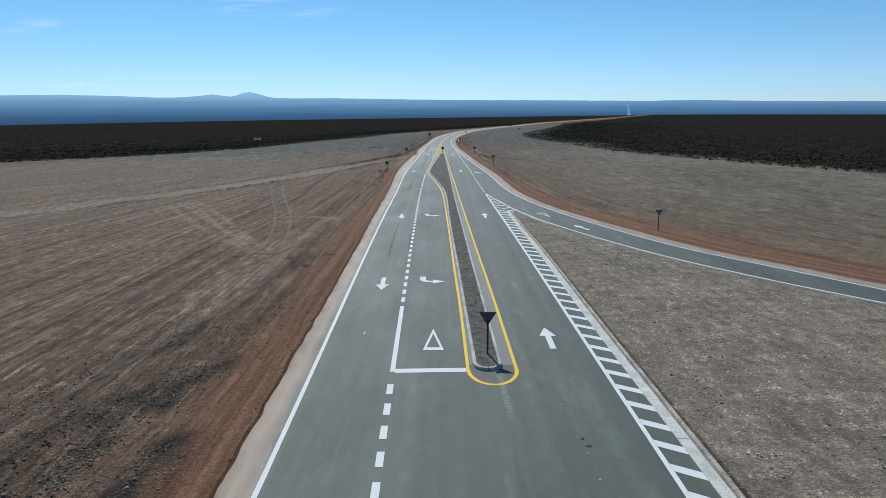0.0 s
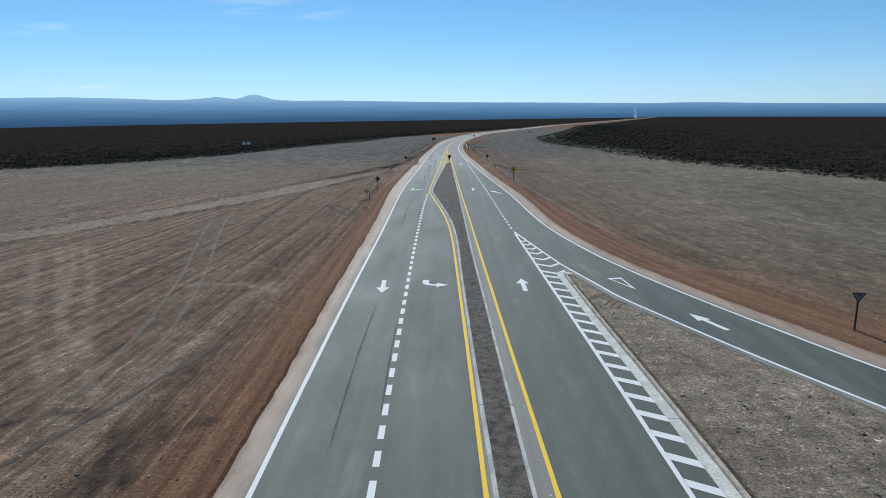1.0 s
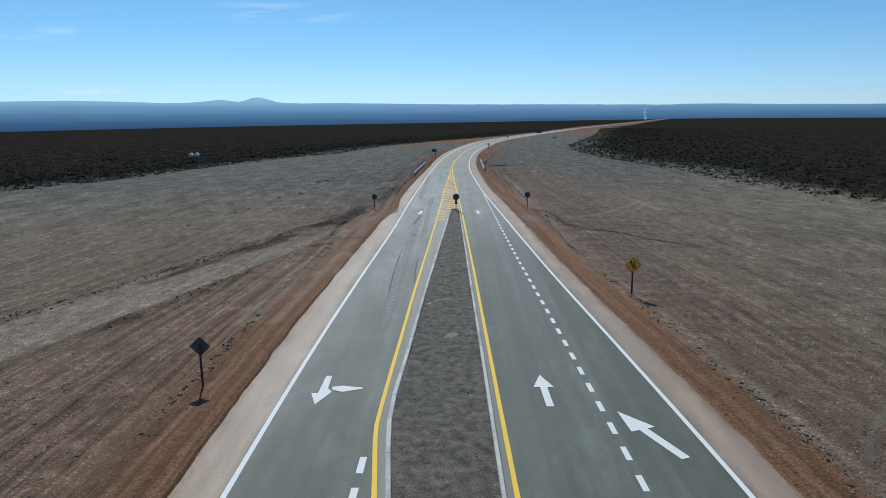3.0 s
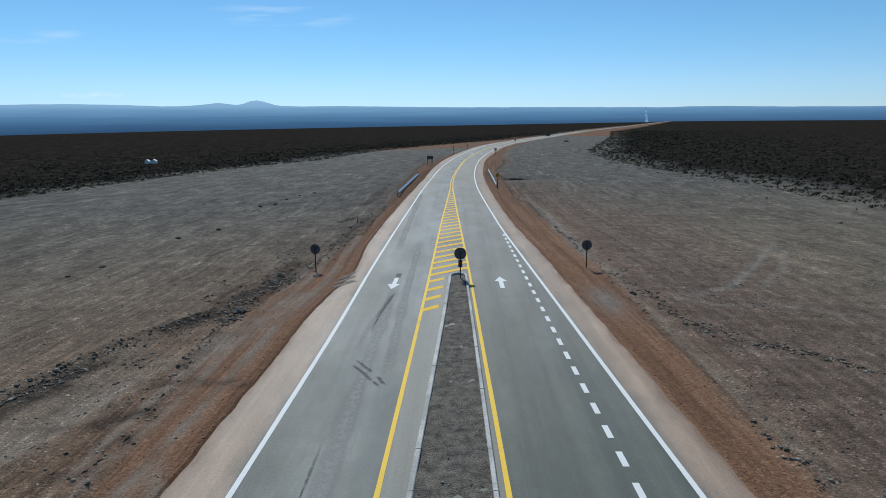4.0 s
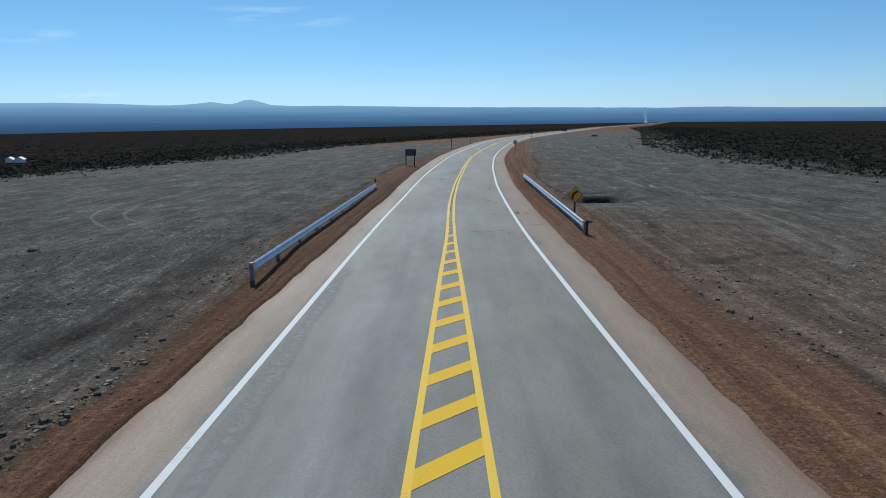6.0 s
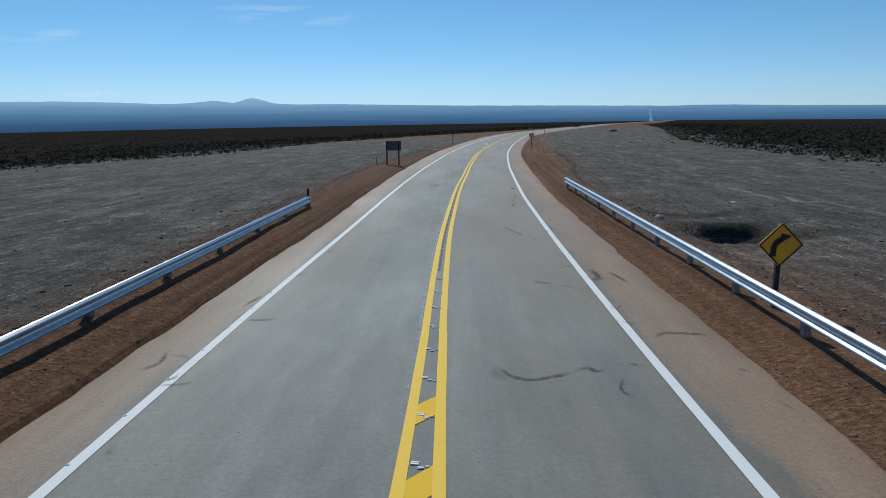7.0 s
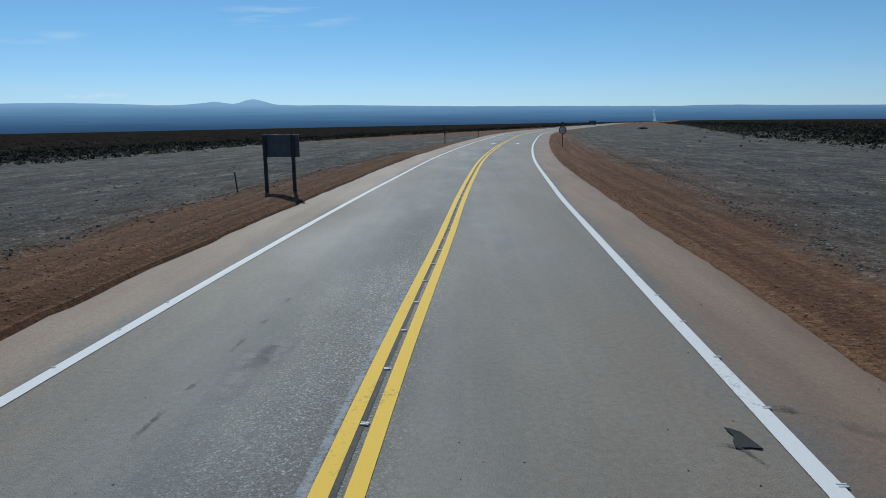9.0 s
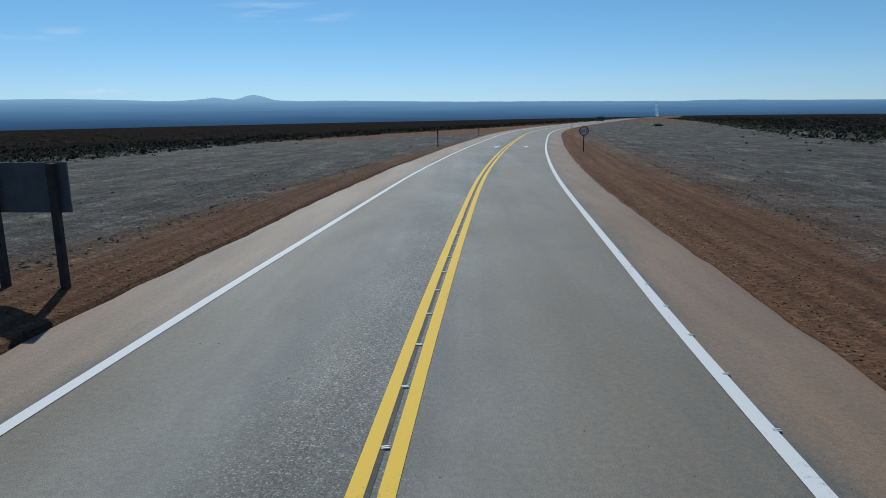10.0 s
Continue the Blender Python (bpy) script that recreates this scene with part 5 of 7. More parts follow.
def round_sign(x, y, z, height, radius, label, plate_below=False, lean=0.0):
    s = thing("road_sign", label, "road sign", "", "", (x, y, z), lean)
    part("post", post(bmesh.new(), height - radius * 0.6, 0.035), M_POST, s)
    face = part("panel", plate(bmesh.new(), disc_outline(radius), 0.012, Matrix.Translation((0, 0.04, height - radius))), M_SIGNBACK, s)
    for dz in (-0.45, 0.45):
        bm = box(bmesh.new(), (-radius * 0.7, 0.018, height - radius + dz * radius - 0.02), (radius * 0.7, 0.038, height - radius + dz * radius + 0.02))
        part("bracket", bm, M_SIGNBACK, s)
    if plate_below:
        part("lower_panel", plate(bmesh.new(), [(-0.125, -0.46), (0.125, -0.46), (0.125, 0), (-0.125, 0)], 0.012, Matrix.Translation((0, 0.04, height - 2 * radius - 0.02))), M_SIGNBACK, s)
    return s


round_sign(-9.6, 179.7, gz(-9.6, 179.7), 1.86, 0.33, "round road sign seen from its dark back on the verge")
round_sign(8.38, 180.0, gz(8.38, 180.0), 1.86, 0.34, "round road sign seen from its dark back on the verge")
round_sign(0.0, 176.2, 0.06, 1.92, 0.37, "round road sign with small lower plate on the median", True)
round_sign(22.6, 398.0, gz(22.6, 398), 2.0, 0.36, "far round road sign beside the road")


def diamond(r):
    return [(0, -r), (r, 0), (0, r), (-r, 0)]


def rounded_diamond(r, c=0.05):
    pts = []
    for k in range(4):
        a = math.pi / 2 * k - math.pi / 2
        for d in (-0.45, 0, 0.45):
            q = r - c * 1.4
            pts.append((q * math.cos(a) + c * math.cos(a + d * 1.6), q * math.sin(a) + c * math.sin(a + d * 1.6)))
    return pts


def diamond_back(x, y, height, r, label):
    s = thing("warning_sign", label, "road sign", "", "", (x, y, gz(x, y)))
    part("post", post(bmesh.new(), height - 0.3, 0.035), M_POST, s)
    part("panel", plate(bmesh.new(), rounded_diamond(r), 0.012, Matrix.Translation((0, 0.04, height - r))), M_SIGNBACK, s)


def stroke(bm, pts, w, m):
    """A flat band along points in x, z."""
    prev = None
    for i, p in enumerate(pts):
        q, o = pts[min(i + 1, len(pts) - 1)], pts[max(i - 1, 0)]
        d = Vector((q[0] - o[0], q[1] - o[1])).normalized()
        n = Vector((-d.y, d.x)) * w / 2
        pair = [bm.verts.new(m @ Vector((p[0] + k * n.x, 0, p[1] + k * n.y))) for k in (-1, 1)]
        if prev:
            bm.faces.new((prev[0], prev[1], pair[1], pair[0]))
        prev = pair


def solid(bm, outline, m):
    bm.faces.new([bm.verts.new(m @ Vector((x, 0, z))) for x, z in outline])


def thicken(bm, m, t=0.004):
    bmesh.ops.recalc_face_normals(bm, faces=bm.faces)
    r = bmesh.ops.extrude_face_region(bm, geom=list(bm.faces))
    n = m.to_3x3() @ Vector((0, -t, 0))
    for v in [g for g in r["geom"] if isinstance(g, bmesh.types.BMVert)]:
        v.co += n
    bmesh.ops.recalc_face_normals(bm, faces=bm.faces)
    return bm


def warning_sign(x, y, z, height, r, symbol, label, turn=0.0):
    s = thing("warning_sign", label, "road sign", "", "", (x, y, z), turn)
    part("post", post(bmesh.new(), height - 0.3, 0.045, 0.6), M_POST, s)
    m = Matrix.Translation((0, -0.075, height - r))
    panel = part("panel", plate(bmesh.new(), rounded_diamond(r), 0.012, Matrix.Translation((0, -0.065, height - r))), M_SIGNYEL, s)
    bm = bmesh.new()
    q = r * 0.93
    ring = [(0, -q), (q, 0), (0, q), (-q, 0), (0, -q)]
    for k in range(4):
        stroke(bm, [ring[k], ring[k + 1]], 0.025, m)
    part("border", thicken(bm, m), M_BLACK, panel)
    bm = bmesh.new()
    if symbol == "curve":
        arc = [(-0.16, -0.26), (-0.16, -0.12)] + [(-0.16 + 0.19 * (1 - math.cos(a)), -0.12 + 0.24 * math.sin(a)) for a in np.linspace(0.25, 1.35, 6)]
        stroke(bm, [(a * r / 0.5, b * r / 0.5) for a, b in arc], 0.125 * r / 0.5, m)
        solid(bm, [(a * r / 0.5, b * r / 0.5) for a, b in ((-0.01, 0.26), (-0.05, 0.02), (0.22, 0.20))], m)
    else:
        stroke(bm, [(0.0, -0.24), (-0.02, -0.02), (-0.13, 0.10), (-0.13, 0.22)], 0.07, m)
        stroke(bm, [(0.14, -0.24), (0.10, -0.06), (0.04, 0.05), (0.05, 0.24)], 0.07, m)
        solid(bm, [(-0.22, 0.14), (-0.04, 0.14), (-0.13, 0.30)], m)
    part("symbol", thicken(bm, m), M_BLACK, panel)
    return s


diamond_back(-10.2, 127.8, 2.10, 0.42, "diamond road sign seen from its dark back on the verge")
warning_sign(10.6, 141.5, gz(10.6, 141.5), 2.3, 0.50, "merge", "amber diamond sign with black lane symbol on the verge")
warning_sign(5.74, 233.8, gz(5.74, 233.8), 1.72, 0.44, "curve", "amber diamond sign with black curve arrow behind the rail")


def yield_sign(x, y, z, height, w, back, label, turn=0.0):
    s = thing("yield_sign", label, "road sign", "", "", (x, y, z), turn)
    part("post", post(bmesh.new(), height - w * 0.45, 0.04), M_POST, s)
    h = w * 0.80
    tri = [(0, -h), (w / 2, 0), (-w / 2, 0)]
    side = 0.045 if back else -0.065
    m = Matrix.Translation((0, side, height))
    panel = part("panel", plate(bmesh.new(), tri, 0.012, m), M_SIGNBACK if back else M_SIGNDARK, s)
    if not back:
        m2 = Matrix.Translation((0, side - 0.003, height))
        bm = bmesh.new()
        solid(bm, [(0, -h * 0.76), (w * 0.33, -h * 0.13), (-w * 0.33, -h * 0.13)], m2)
        face = part("face", thicken(bm, m2), simple("weathered sign face", (0.26, 0.25, 0.24), 0.6, 0, 0.2, 5.0), panel)
        bm = bmesh.new()
        for z0, half in ((-0.25, 0.15), (-0.38, 0.09)):
            solid(bm, [(-half * w, z0 * h - 0.02), (half * w, z0 * h - 0.02), (half * w, z0 * h + 0.02), (-half * w, z0 * h + 0.02)], Matrix.Translation((0, side - 0.008, height)))
        part("lettering", thicken(bm, m2), M_BLACK, panel)


yield_sign(2.58, 32.6, 0.06, 1.98, 0.80, True, "triangular yield sign seen from its black back on the median")
yield_sign(20.5, 65.0, gz(20.5, 65.0), 1.95, 0.66, False, "triangular yield sign with dark border by the slip road", -12.0)


def info_sign(x, y):
    s = thing("information_sign", "small low white and blue sign on a leaning post", "sign", "", "", (x, y, gz(x, y)))
    part("post", tube(tube(bmesh.new(), (0.04, 0, -0.3), (0.0, 0, 0.55), 0.035), (0, 0, 0.5), (-0.02, 0, 1.08), 0.035), M_POST, s)
    panel = part("panel", plate(bmesh.new(), [(-0.56, 0.68), (0.02, 0.68), (0.02, 1.10), (-0.56, 1.10)], 0.02, Matrix.Translation((0, -0.06, 0))), M_SIGNWHITE, s)
    m = Matrix.Translation((0, -0.064, 0))
    bm = bmesh.new()
    solid(bm, [(-0.56, 0.96), (0.02, 0.96), (0.02, 1.10), (-0.56, 1.10)], m)
    part("heading", thicken(bm, m), M_BLACK, panel, "black band with pale marks")
    bm = bmesh.new()
    for z0, a, b in ((0.87, -0.46, -0.08), (0.80, -0.40, -0.12), (0.73, -0.42, -0.10)):
        solid(bm, [(a, z0 - 0.022), (b, z0 - 0.022), (b, z0 + 0.022), (a, z0 + 0.022)], m)
    part("lettering", thicken(bm, m), M_SIGNBLUE, panel)


info_sign(-10.2, 117.8)


def speed_sign(x, y):
    h, r = 1.95, 0.375
    s = thing("speed_limit_sign", "round white speed limit sign with dark ring reading 60", "road sign", "", "", (x, y, gz(x, y)), -6)
    part("post", post(bmesh.new(), h - 0.3, 0.04), M_POST, s)
    panel = part("panel", plate(bmesh.new(), disc_outline(r), 0.012, Matrix.Translation((0, -0.06, h - r))), M_SIGNWHITE, s)
    m = Matrix.Translation((0, -0.066, h - r))
    bm = bmesh.new()
    stroke(bm, [(0.86 * a, 0.86 * b) for a, b in disc_outline(r, 36)] + [(0.86 * r, 0.0)], 0.10, m)
    part("ring", thicken(bm, m), M_SIGNRED, panel)
    cu = bpy.data.curves.new("number", "FONT")
    cu.body, cu.size, cu.align_x, cu.align_y, cu.extrude = "60", 0.44, "CENTER", "CENTER", 0.003
    tmp = bpy.data.objects.new("number", cu)
    scene.collection.objects.link(tmp)
    me = bpy.data.meshes.new_from_object(tmp.evaluated_get(bpy.context.evaluated_depsgraph_get()))
    bpy.data.objects.remove(tmp)
    me.materials.clear()
    me.materials.append(M_BLACK)
    ob = new("number", me)
    ob.parent = panel
    ob.matrix_local = pose(0, -0.070, h - r - 0.005, 90, 0, 0)


speed_sign(10.35, 318.4)


def delineator(x, y, h, label="dark slim roadside post with narrow plate"):
    s = thing("marker_post", label, "post", "roadside marker posts", "", (x, y, gz(x, y)))
    part("post", post(bmesh.new(), h, 0.045), M_POST, s)
    part("plate", box(bmesh.new(), (-0.07, -0.03, h * 0.52), (0.07, 0.03, h), 0.01), M_SIGNBACK, s)


delineator(-1.2, 327.5, 1.95)
delineator(3.4, 359.3, 1.5)


def peg(x, y, h, lean, label):
    s = thing("survey_peg", label, "stake", "", "", (x, y, gz(x, y)))
    part("stake", tube(bmesh.new(), (0, 0, -0.1), (lean, 0, h), 0.028, 0.022, 6), M_POST, s)


peg(-7.2, 276.1, 0.68, -0.07, "thin dark leaning stake beside the board")
peg(-10.0, 201.1, 0.75, -0.03, "thin dark stake in the gravel")


def board(x, y, turn, w, h, z0, z1, label, inset=0.08, two=True):
    s = thing("board_sign", label, "road sign", "", "", (x, y, gz(x, y)), turn)
    for px in (inset, w - inset - 0.13):
        part("post", box(bmesh.new(), (px - 0.055, -0.055, -0.35), (px + 0.055, 0.055, z1 - 0.02), 0.008), M_POST, s)
    part("panel", box(bmesh.new(), (0, 0.06, z0), (w, 0.10, z1), 0.006), M_SIGNBACK, s, "dull grey back of the board")
    for f in (0.22, 0.78):
        bm = box(bmesh.new(), (0.03, 0.056, z0 + (z1 - z0) * f - 0.025), (w - 0.03, 0.066, z0 + (z1 - z0) * f + 0.025))
        part("rail", bm, M_SIGNBACK, s)


board(-6.53, 277.0, -3, 1.30, 0.8, 1.37 - gz(-6.53, 277.0), 2.16 - gz(-6.53, 277.0), "grey backed rectangular board on two dark timber posts")
board(48.0, 500.0, 0, 2.4, 1.4, 0.5, 2.0, "far dark rectangular board on two posts")


# ---- guard rails ----
def guard_rail(a, b, posts, side, label, end_post=False, drop=(-0.03, 0.10)):
    """side: +1 where the ridges face +x."""
    a, b = Vector(a), Vector(b)
    d = (b - a).normalized()
    n = Vector((d.y, -d.x)) * side
    s = tagged(new("guard_rail"), label, "guard rail", kind="thing")
    del s["kind"]
    prof = [(0.0, 0.475), (0.022, 0.482), (0.066, 0.512), (0.078, 0.530), (0.066, 0.550), (0.008, 0.600), (0.002, 0.622), (0.008, 0.644), (0.066, 0.694), (0.078, 0.714), (0.066, 0.734), (0.022, 0.763), (0.0, 0.77)]
    L = (b - a).length
    k = 8
    for seg in range(k):
        bm = bmesh.new()
        ends = []
        for q in (L * seg / k, L * (seg + 1) / k + (0.10 if seg < k - 1 else 0)):
            p = a + d * q
            low = drop[0] + (drop[1] - drop[0]) * q / L
            lift = 0.003 * (seg % 2)
            ring = [bm.verts.new((p.x + n.x * (u + lift), p.y + n.y * (u + lift), z - low)) for u, z in prof]
            ring += [bm.verts.new((p.x + n.x * (u - 0.004 + lift), p.y + n.y * (u - 0.004 + lift), z - low)) for u, z in prof[::-1]]
            ends.append(ring)
        m = len(ends[0])
        for i in range(m):
            j = (i + 1) % m
            bm.faces.new((ends[0][i], ends[0][j], ends[1][j], ends[1][i]))
        bm.faces.new(ends[0][::-1])
        bm.faces.new(ends[1])
        bmesh.ops.recalc_face_normals(bm, faces=bm.faces)
        part("beam", bm, M_GALV, s)
    c = int(round(L / posts))
    for i in range(c + 1):
        q = min(max(L * i / c, 0.12), L - 0.12)
        p = a + d * q - n * 0.10
        g = gz(p.x, p.y)
        low = drop[0] + (drop[1] - drop[0]) * q / L
        bm = box(bmesh.new(), (-0.06, -0.075, g - 0.3), (0.06, 0.075, 0.72 - low), 0.01, Matrix.Translation((p.x, p.y, 0)))
        part("post", bm, M_STEELPOST, s)
    if end_post:
        p = b - n * 0.05
        part("end_marker", box(bmesh.new(), (-0.045, -0.045, -0.3), (0.045, 0.045, 1.12), 0.008, Matrix.Translation((p.x, p.y + 0.12, 0))), M_POST, s, "dark timber marker at the rail's end")
    return s


M_STEELPOST = simple("weathered steel post", (0.30, 0.29, 0.28), 0.6, 0.5, 0.25, 6.0)
right_rail = guard_rail((5.32, 229.1), (5.60, 258.4), 3.05, -1, "galvanised steel guard rail on short posts beside the road")
part("end_marker", box(bmesh.new(), (5.44, 229.10, -0.4), (5.55, 229.21, 0.80), 0.008), M_POST, right_rail, "dark timber marker at the rail's start")
guard_rail((-7.62, 220.0), (-6.76, 248.5), 3.05, 1, "galvanised steel guard rail on short posts, ending at a dark marker", True, (-0.04, -0.04))


# ---- studs, scraps, marks on the road ----
def studs():
    bm = bmesh.new()
    box(bm, (-0.045, -0.030, 0.0), (0.045, -0.008, 0.014), 0.004)
    box(bm, (-0.045, 0.008, 0.0), (0.045, 0.030, 0.014), 0.004)
    box(bm, (-0.038, -0.012, 0.0), (0.038, 0.012, 0.007))
    bmesh.ops.scale(bm, vec=(0.85, 0.85, 0.9), verts=bm.verts)
    me = bpy.data.meshes.new("road_stud")
    bm.to_mesh(me)
    bm.free()
    me.materials.append(M_STUD)
    jig = random.Random(5)

    def put(x, y, big=1.0):
        ob = new("road_stud", me)
        ob.matrix_world = pose(x, y, 0.004, 0, 0, jig.uniform(-12, 12)) @ Matrix.Diagonal((big, big, 1, 1))
        tagged(ob, "small white reflective stud on the road", "road stud", "reflective road studs")
    for k in range(-12, 38):
        y = 237.1 + 1.296 * k
        put(float(beside(y, -0.02)) if y > 231 else float((YEL_L(min(y, 233)) + YEL_R(min(y, 233))) / 2), y)
    for k in range(-10, 1):
        y = 237.1 + 1.296 * k
        c = float((YEL_L(min(y, 233)) + YEL_R(min(y, 233))) / 2)
        put(c - 0.07, y + 0.10, 1.35)
        put(c + 0.08, y + jig.uniform(-0.05, 0.05), 0.6)
    for k in range(-14, 14):
        put(float(EDGE_L(246.2 + 1.296 * k)) - 0.07, 246.2 + 1.296 * k, 0.7)
    for x, y in ((5.05, 27.5), (5.05, 26.1), (5.12, 25.0), (5.25, 23.9), (5.3, 22.4)):
        put(x, y)
    for k in range(-20, 12):
        y = 265.95 + 1.296 * k
        put(float(EDGE_R(y)) + 0.08, y)
    for k in range(15):
        y = 33.0 + 1.9 * k
        put(float(YEL_R(y)) - 0.22, y)


studs()


def skid_material(name, colour, amount, ragged_edge=0.0):
    m, nt, bs = mat(name)
    out = [n for n in nt.nodes if n.type == "OUTPUT_MATERIAL"][0]
    bs.inputs["Base Color"].default_value = (*colour, 1)
    bs.inputs["Roughness"].default_value = 0.8
    tr, mx = nt.nodes.new("ShaderNodeBsdfTransparent"), nt.nodes.new("ShaderNodeMixShader")
    n1, n2 = noise_at(nt, (4.0, 4.0, 4.0), 4), noise_at(nt, (26.0, 26.0, 26.0), 4, 0.75)
    rim = attr(nt, "rim")
    f = calc(nt, "ADD", calc(nt, "MULTIPLY", n1, 0.65 - 0.25 * bool(ragged_edge)), calc(nt, "MULTIPLY", n2, 0.35 + 0.25 * bool(ragged_edge)))
    if ragged_edge:
        f = calc(nt, "ADD", f, calc(nt, "MULTIPLY", calc(nt, "SUBTRACT", rim, 1.0), ragged_edge))
        f2 = ramp(nt, f, [(0.34, 0.0), (0.46, amount * 0.75), (0.60, amount)])
    else:
        f2 = calc(nt, "MULTIPLY", ramp(nt, f, [(0.33, 0.0), (0.52, amount)]), rim)
    nt.links.new(f2, mx.inputs[0])
    nt.links.new(tr.outputs[0], mx.inputs[1])
    nt.links.new(bs.outputs[0], mx.inputs[2])
    nt.links.new(mx.outputs[0], out.inputs[0])
    return m


M_SKID = skid_material("rubber smear", (0.030, 0.035, 0.038), 0.66, 0.20)
M_FAINT = skid_material("faint tyre smear", (0.040, 0.043, 0.045), 0.60)
M_SOFT = skid_material("broad tyre scuff", (0.060, 0.066, 0.068), 0.22, 0.26)
M_GHOST = skid_material("pale line residue", (0.38, 0.40, 0.42), 0.85, 0.10)
# near-black colour that stands for shade in the pit
M_PITSHADE = skid_material("painted pit shade", (0.016, 0.014, 0.009), 1.0)
M_SOILSPILL = skid_material("spilled brown soil", (0.120, 0.092, 0.070), 0.95, 0.22)
M_DUST = skid_material("pale dust smear", (0.34, 0.33, 0.31), 0.70)
M_TYREDUST = skid_material("pale tyre track in gravel", (0.23, 0.205, 0.160), 0.42)
M_TYREDARK = skid_material("dark tyre rut in gravel", (0.045, 0.036, 0.030), 0.80)


def smear(name, pts, width, material, label, category, z=0.010, on_ground=False, fine=0.3):
    P = np.array(pts, float)
    seg = np.hypot(*np.diff(P, axis=0).T)
    s = np.concatenate([[0], np.cumsum(seg)])
    q = np.linspace(0, s[-1], max(4, int(s[-1] / fine)))
    fx, fy = line(list(zip(s, P[:, 0]))), line(list(zip(s, P[:, 1])))
    x, y = fx(q), fy(q)
    tx, ty = np.gradient(x), np.gradient(y)
    k = np.hypot(tx, ty) + 1e-9
    nx, ny = ty / k, -tx / k
    w = width / 2 * (0.8 + 0.5 * vnoise(q * 1.5, q * 0, 61))
    offs = np.array([-1, -0.5, 0, 0.5, 1])[None, :]
    X, Y = x[:, None] + nx[:, None] * w[:, None] * offs, y[:, None] + ny[:, None] * w[:, None] * offs
    Z = ground_height(X, Y) + 0.025 if on_ground else np.full_like(X, z)
    ob = grid_mesh(name, X, Y, Z, material)
    fade = np.clip(np.minimum(q, s[-1] - q) / max(0.3, 0.15 * s[-1]), 0, 1)
    floats(ob.data, rim=fade[:, None] * np.array([0, 0.8, 1, 0.8, 0])[None, :])
    return tagged(ob, label, category, kind="structure")


def road_wear():
    jig = random.Random(11)
    for cx, y0, y1, m in ((-3.6, 52, 70, M_FAINT), (-4.4, 96, 118, M_FAINT), (-4.0, 140, 156, M_FAINT)):
        smear("skid_mark", [(cx, y0), (cx - 0.25, (y0 + y1) / 2), (cx - 0.3, y1)], 0.15, m, "dark tyre streak along the lane", "tyre mark", fine=1.0)
        smear("skid_mark", [(cx + 1.4, y0 + 3), (cx + 1.2, (y0 + y1) / 2), (cx + 1.15, y1 - 4)], 0.13, m, "dark tyre streak along the lane", "tyre mark", fine=1.0)
    smear("skid_mark", [(-3.75, 173.4), (-3.85, 171.5), (-4.05, 169.0), (-4.2, 166.0)], 0.10, M_SKID, "dark tyre streak along the lane", "tyre mark", fine=0.4)
    for k, w in enumerate((0.9, 0.6, 0.5)):
        smear("broken_edge", [(-7.6, 174.2 + k), (-7.0, 175.2 + k * 1.1), (-6.35 - 0.2 * k, 176.2 + k * 1.2)], w, M_SOILSPILL, "brown soil spilled over the crumbling shoulder", "road damage", 0.003 + 0.002 * k, fine=0.2)
    smear("dust_streak", [(-3.75, 173.2), (-3.95, 171.0), (-4.3, 167.5), (-4.5, 164.0)], 0.40, M_DUST, "pale dusty streak along the lane", "dust", 0.006, fine=0.5)
    for pts in ([(9.54, 77.96), (9.96, 77.29), (10.33, 75.87)], [(9.22, 80.61), (9.49, 79.61)]):
        smear("dust_streak", pts, 0.5, M_DUST, "pale dusty tyre smear on the slip road", "dust", 0.007, fine=0.2)
    # rubber smears: width, points
    near = [(0.13, [(0.16, 231.12), (0.34, 230.76), (0.59, 230.64), (0.94, 230.76), (1.28, 230.94)]), (0.14, [(1.28, 230.94), (1.56, 231.13), (1.67, 231.0), (1.9, 231.13)]), (0.09, [(2.02, 230.68), (1.89, 230.21), (2.01, 229.95)]),
            (0.10, [(2.2, 231.32), (2.49, 231.22)]), (0.07, [(2.68, 234.78), (2.79, 234.45), (3.01, 234.78)]), (0.07, [(2.57, 233.69), (2.78, 233.49), (3.09, 233.33)]), (0.12, [(3.08, 232.63), (3.31, 232.88), (3.74, 232.85), (4.19, 232.75)]),
            (0.12, [(3.90, 231.14), (4.16, 230.86)]), (0.12, [(3.99, 229.89), (4.1, 229.55)]), (0.10, [(0.98, 229.8), (1.12, 229.66)])]
    mid = [(0.06, [(1.62, 236.6), (1.74, 236.23)]), (0.12, [(1.23, 236.84), (1.83, 236.62)]), (0.10, [(1.88, 236.47), (2.25, 236.24)]), (0.14, [(2.49, 240.15), (2.75, 240.2)]), (0.10, [(2.84, 240.2), (2.98, 239.91)]), (0.08, [(2.45, 239.61), (2.54, 239.39)]),
           (0.15, [(2.26, 238.52), (2.77, 238.47)]), (0.10, [(2.78, 238.52), (3.03, 238.52)]), (0.14, [(2.40, 237.14), (2.50, 237.12)]), (0.16, [(2.66, 237.2), (2.87, 237.08), (2.84, 236.74)]), (0.22, [(2.92, 238.1), (3.02, 237.73), (3.01, 237.08)]),
           (0.16, [(3.4, 237.88), (3.5, 237.46), (3.63, 236.74)]), (0.09, [(3.82, 238.52), (3.95, 238.32)]), (0.08, [(1.8, 242.36), (2.34, 242.74)]), (0.07, [(1.6, 243.83), (1.69, 243.29)]), (0.12, [(2.35, 236.24), (2.61, 236.26)])]
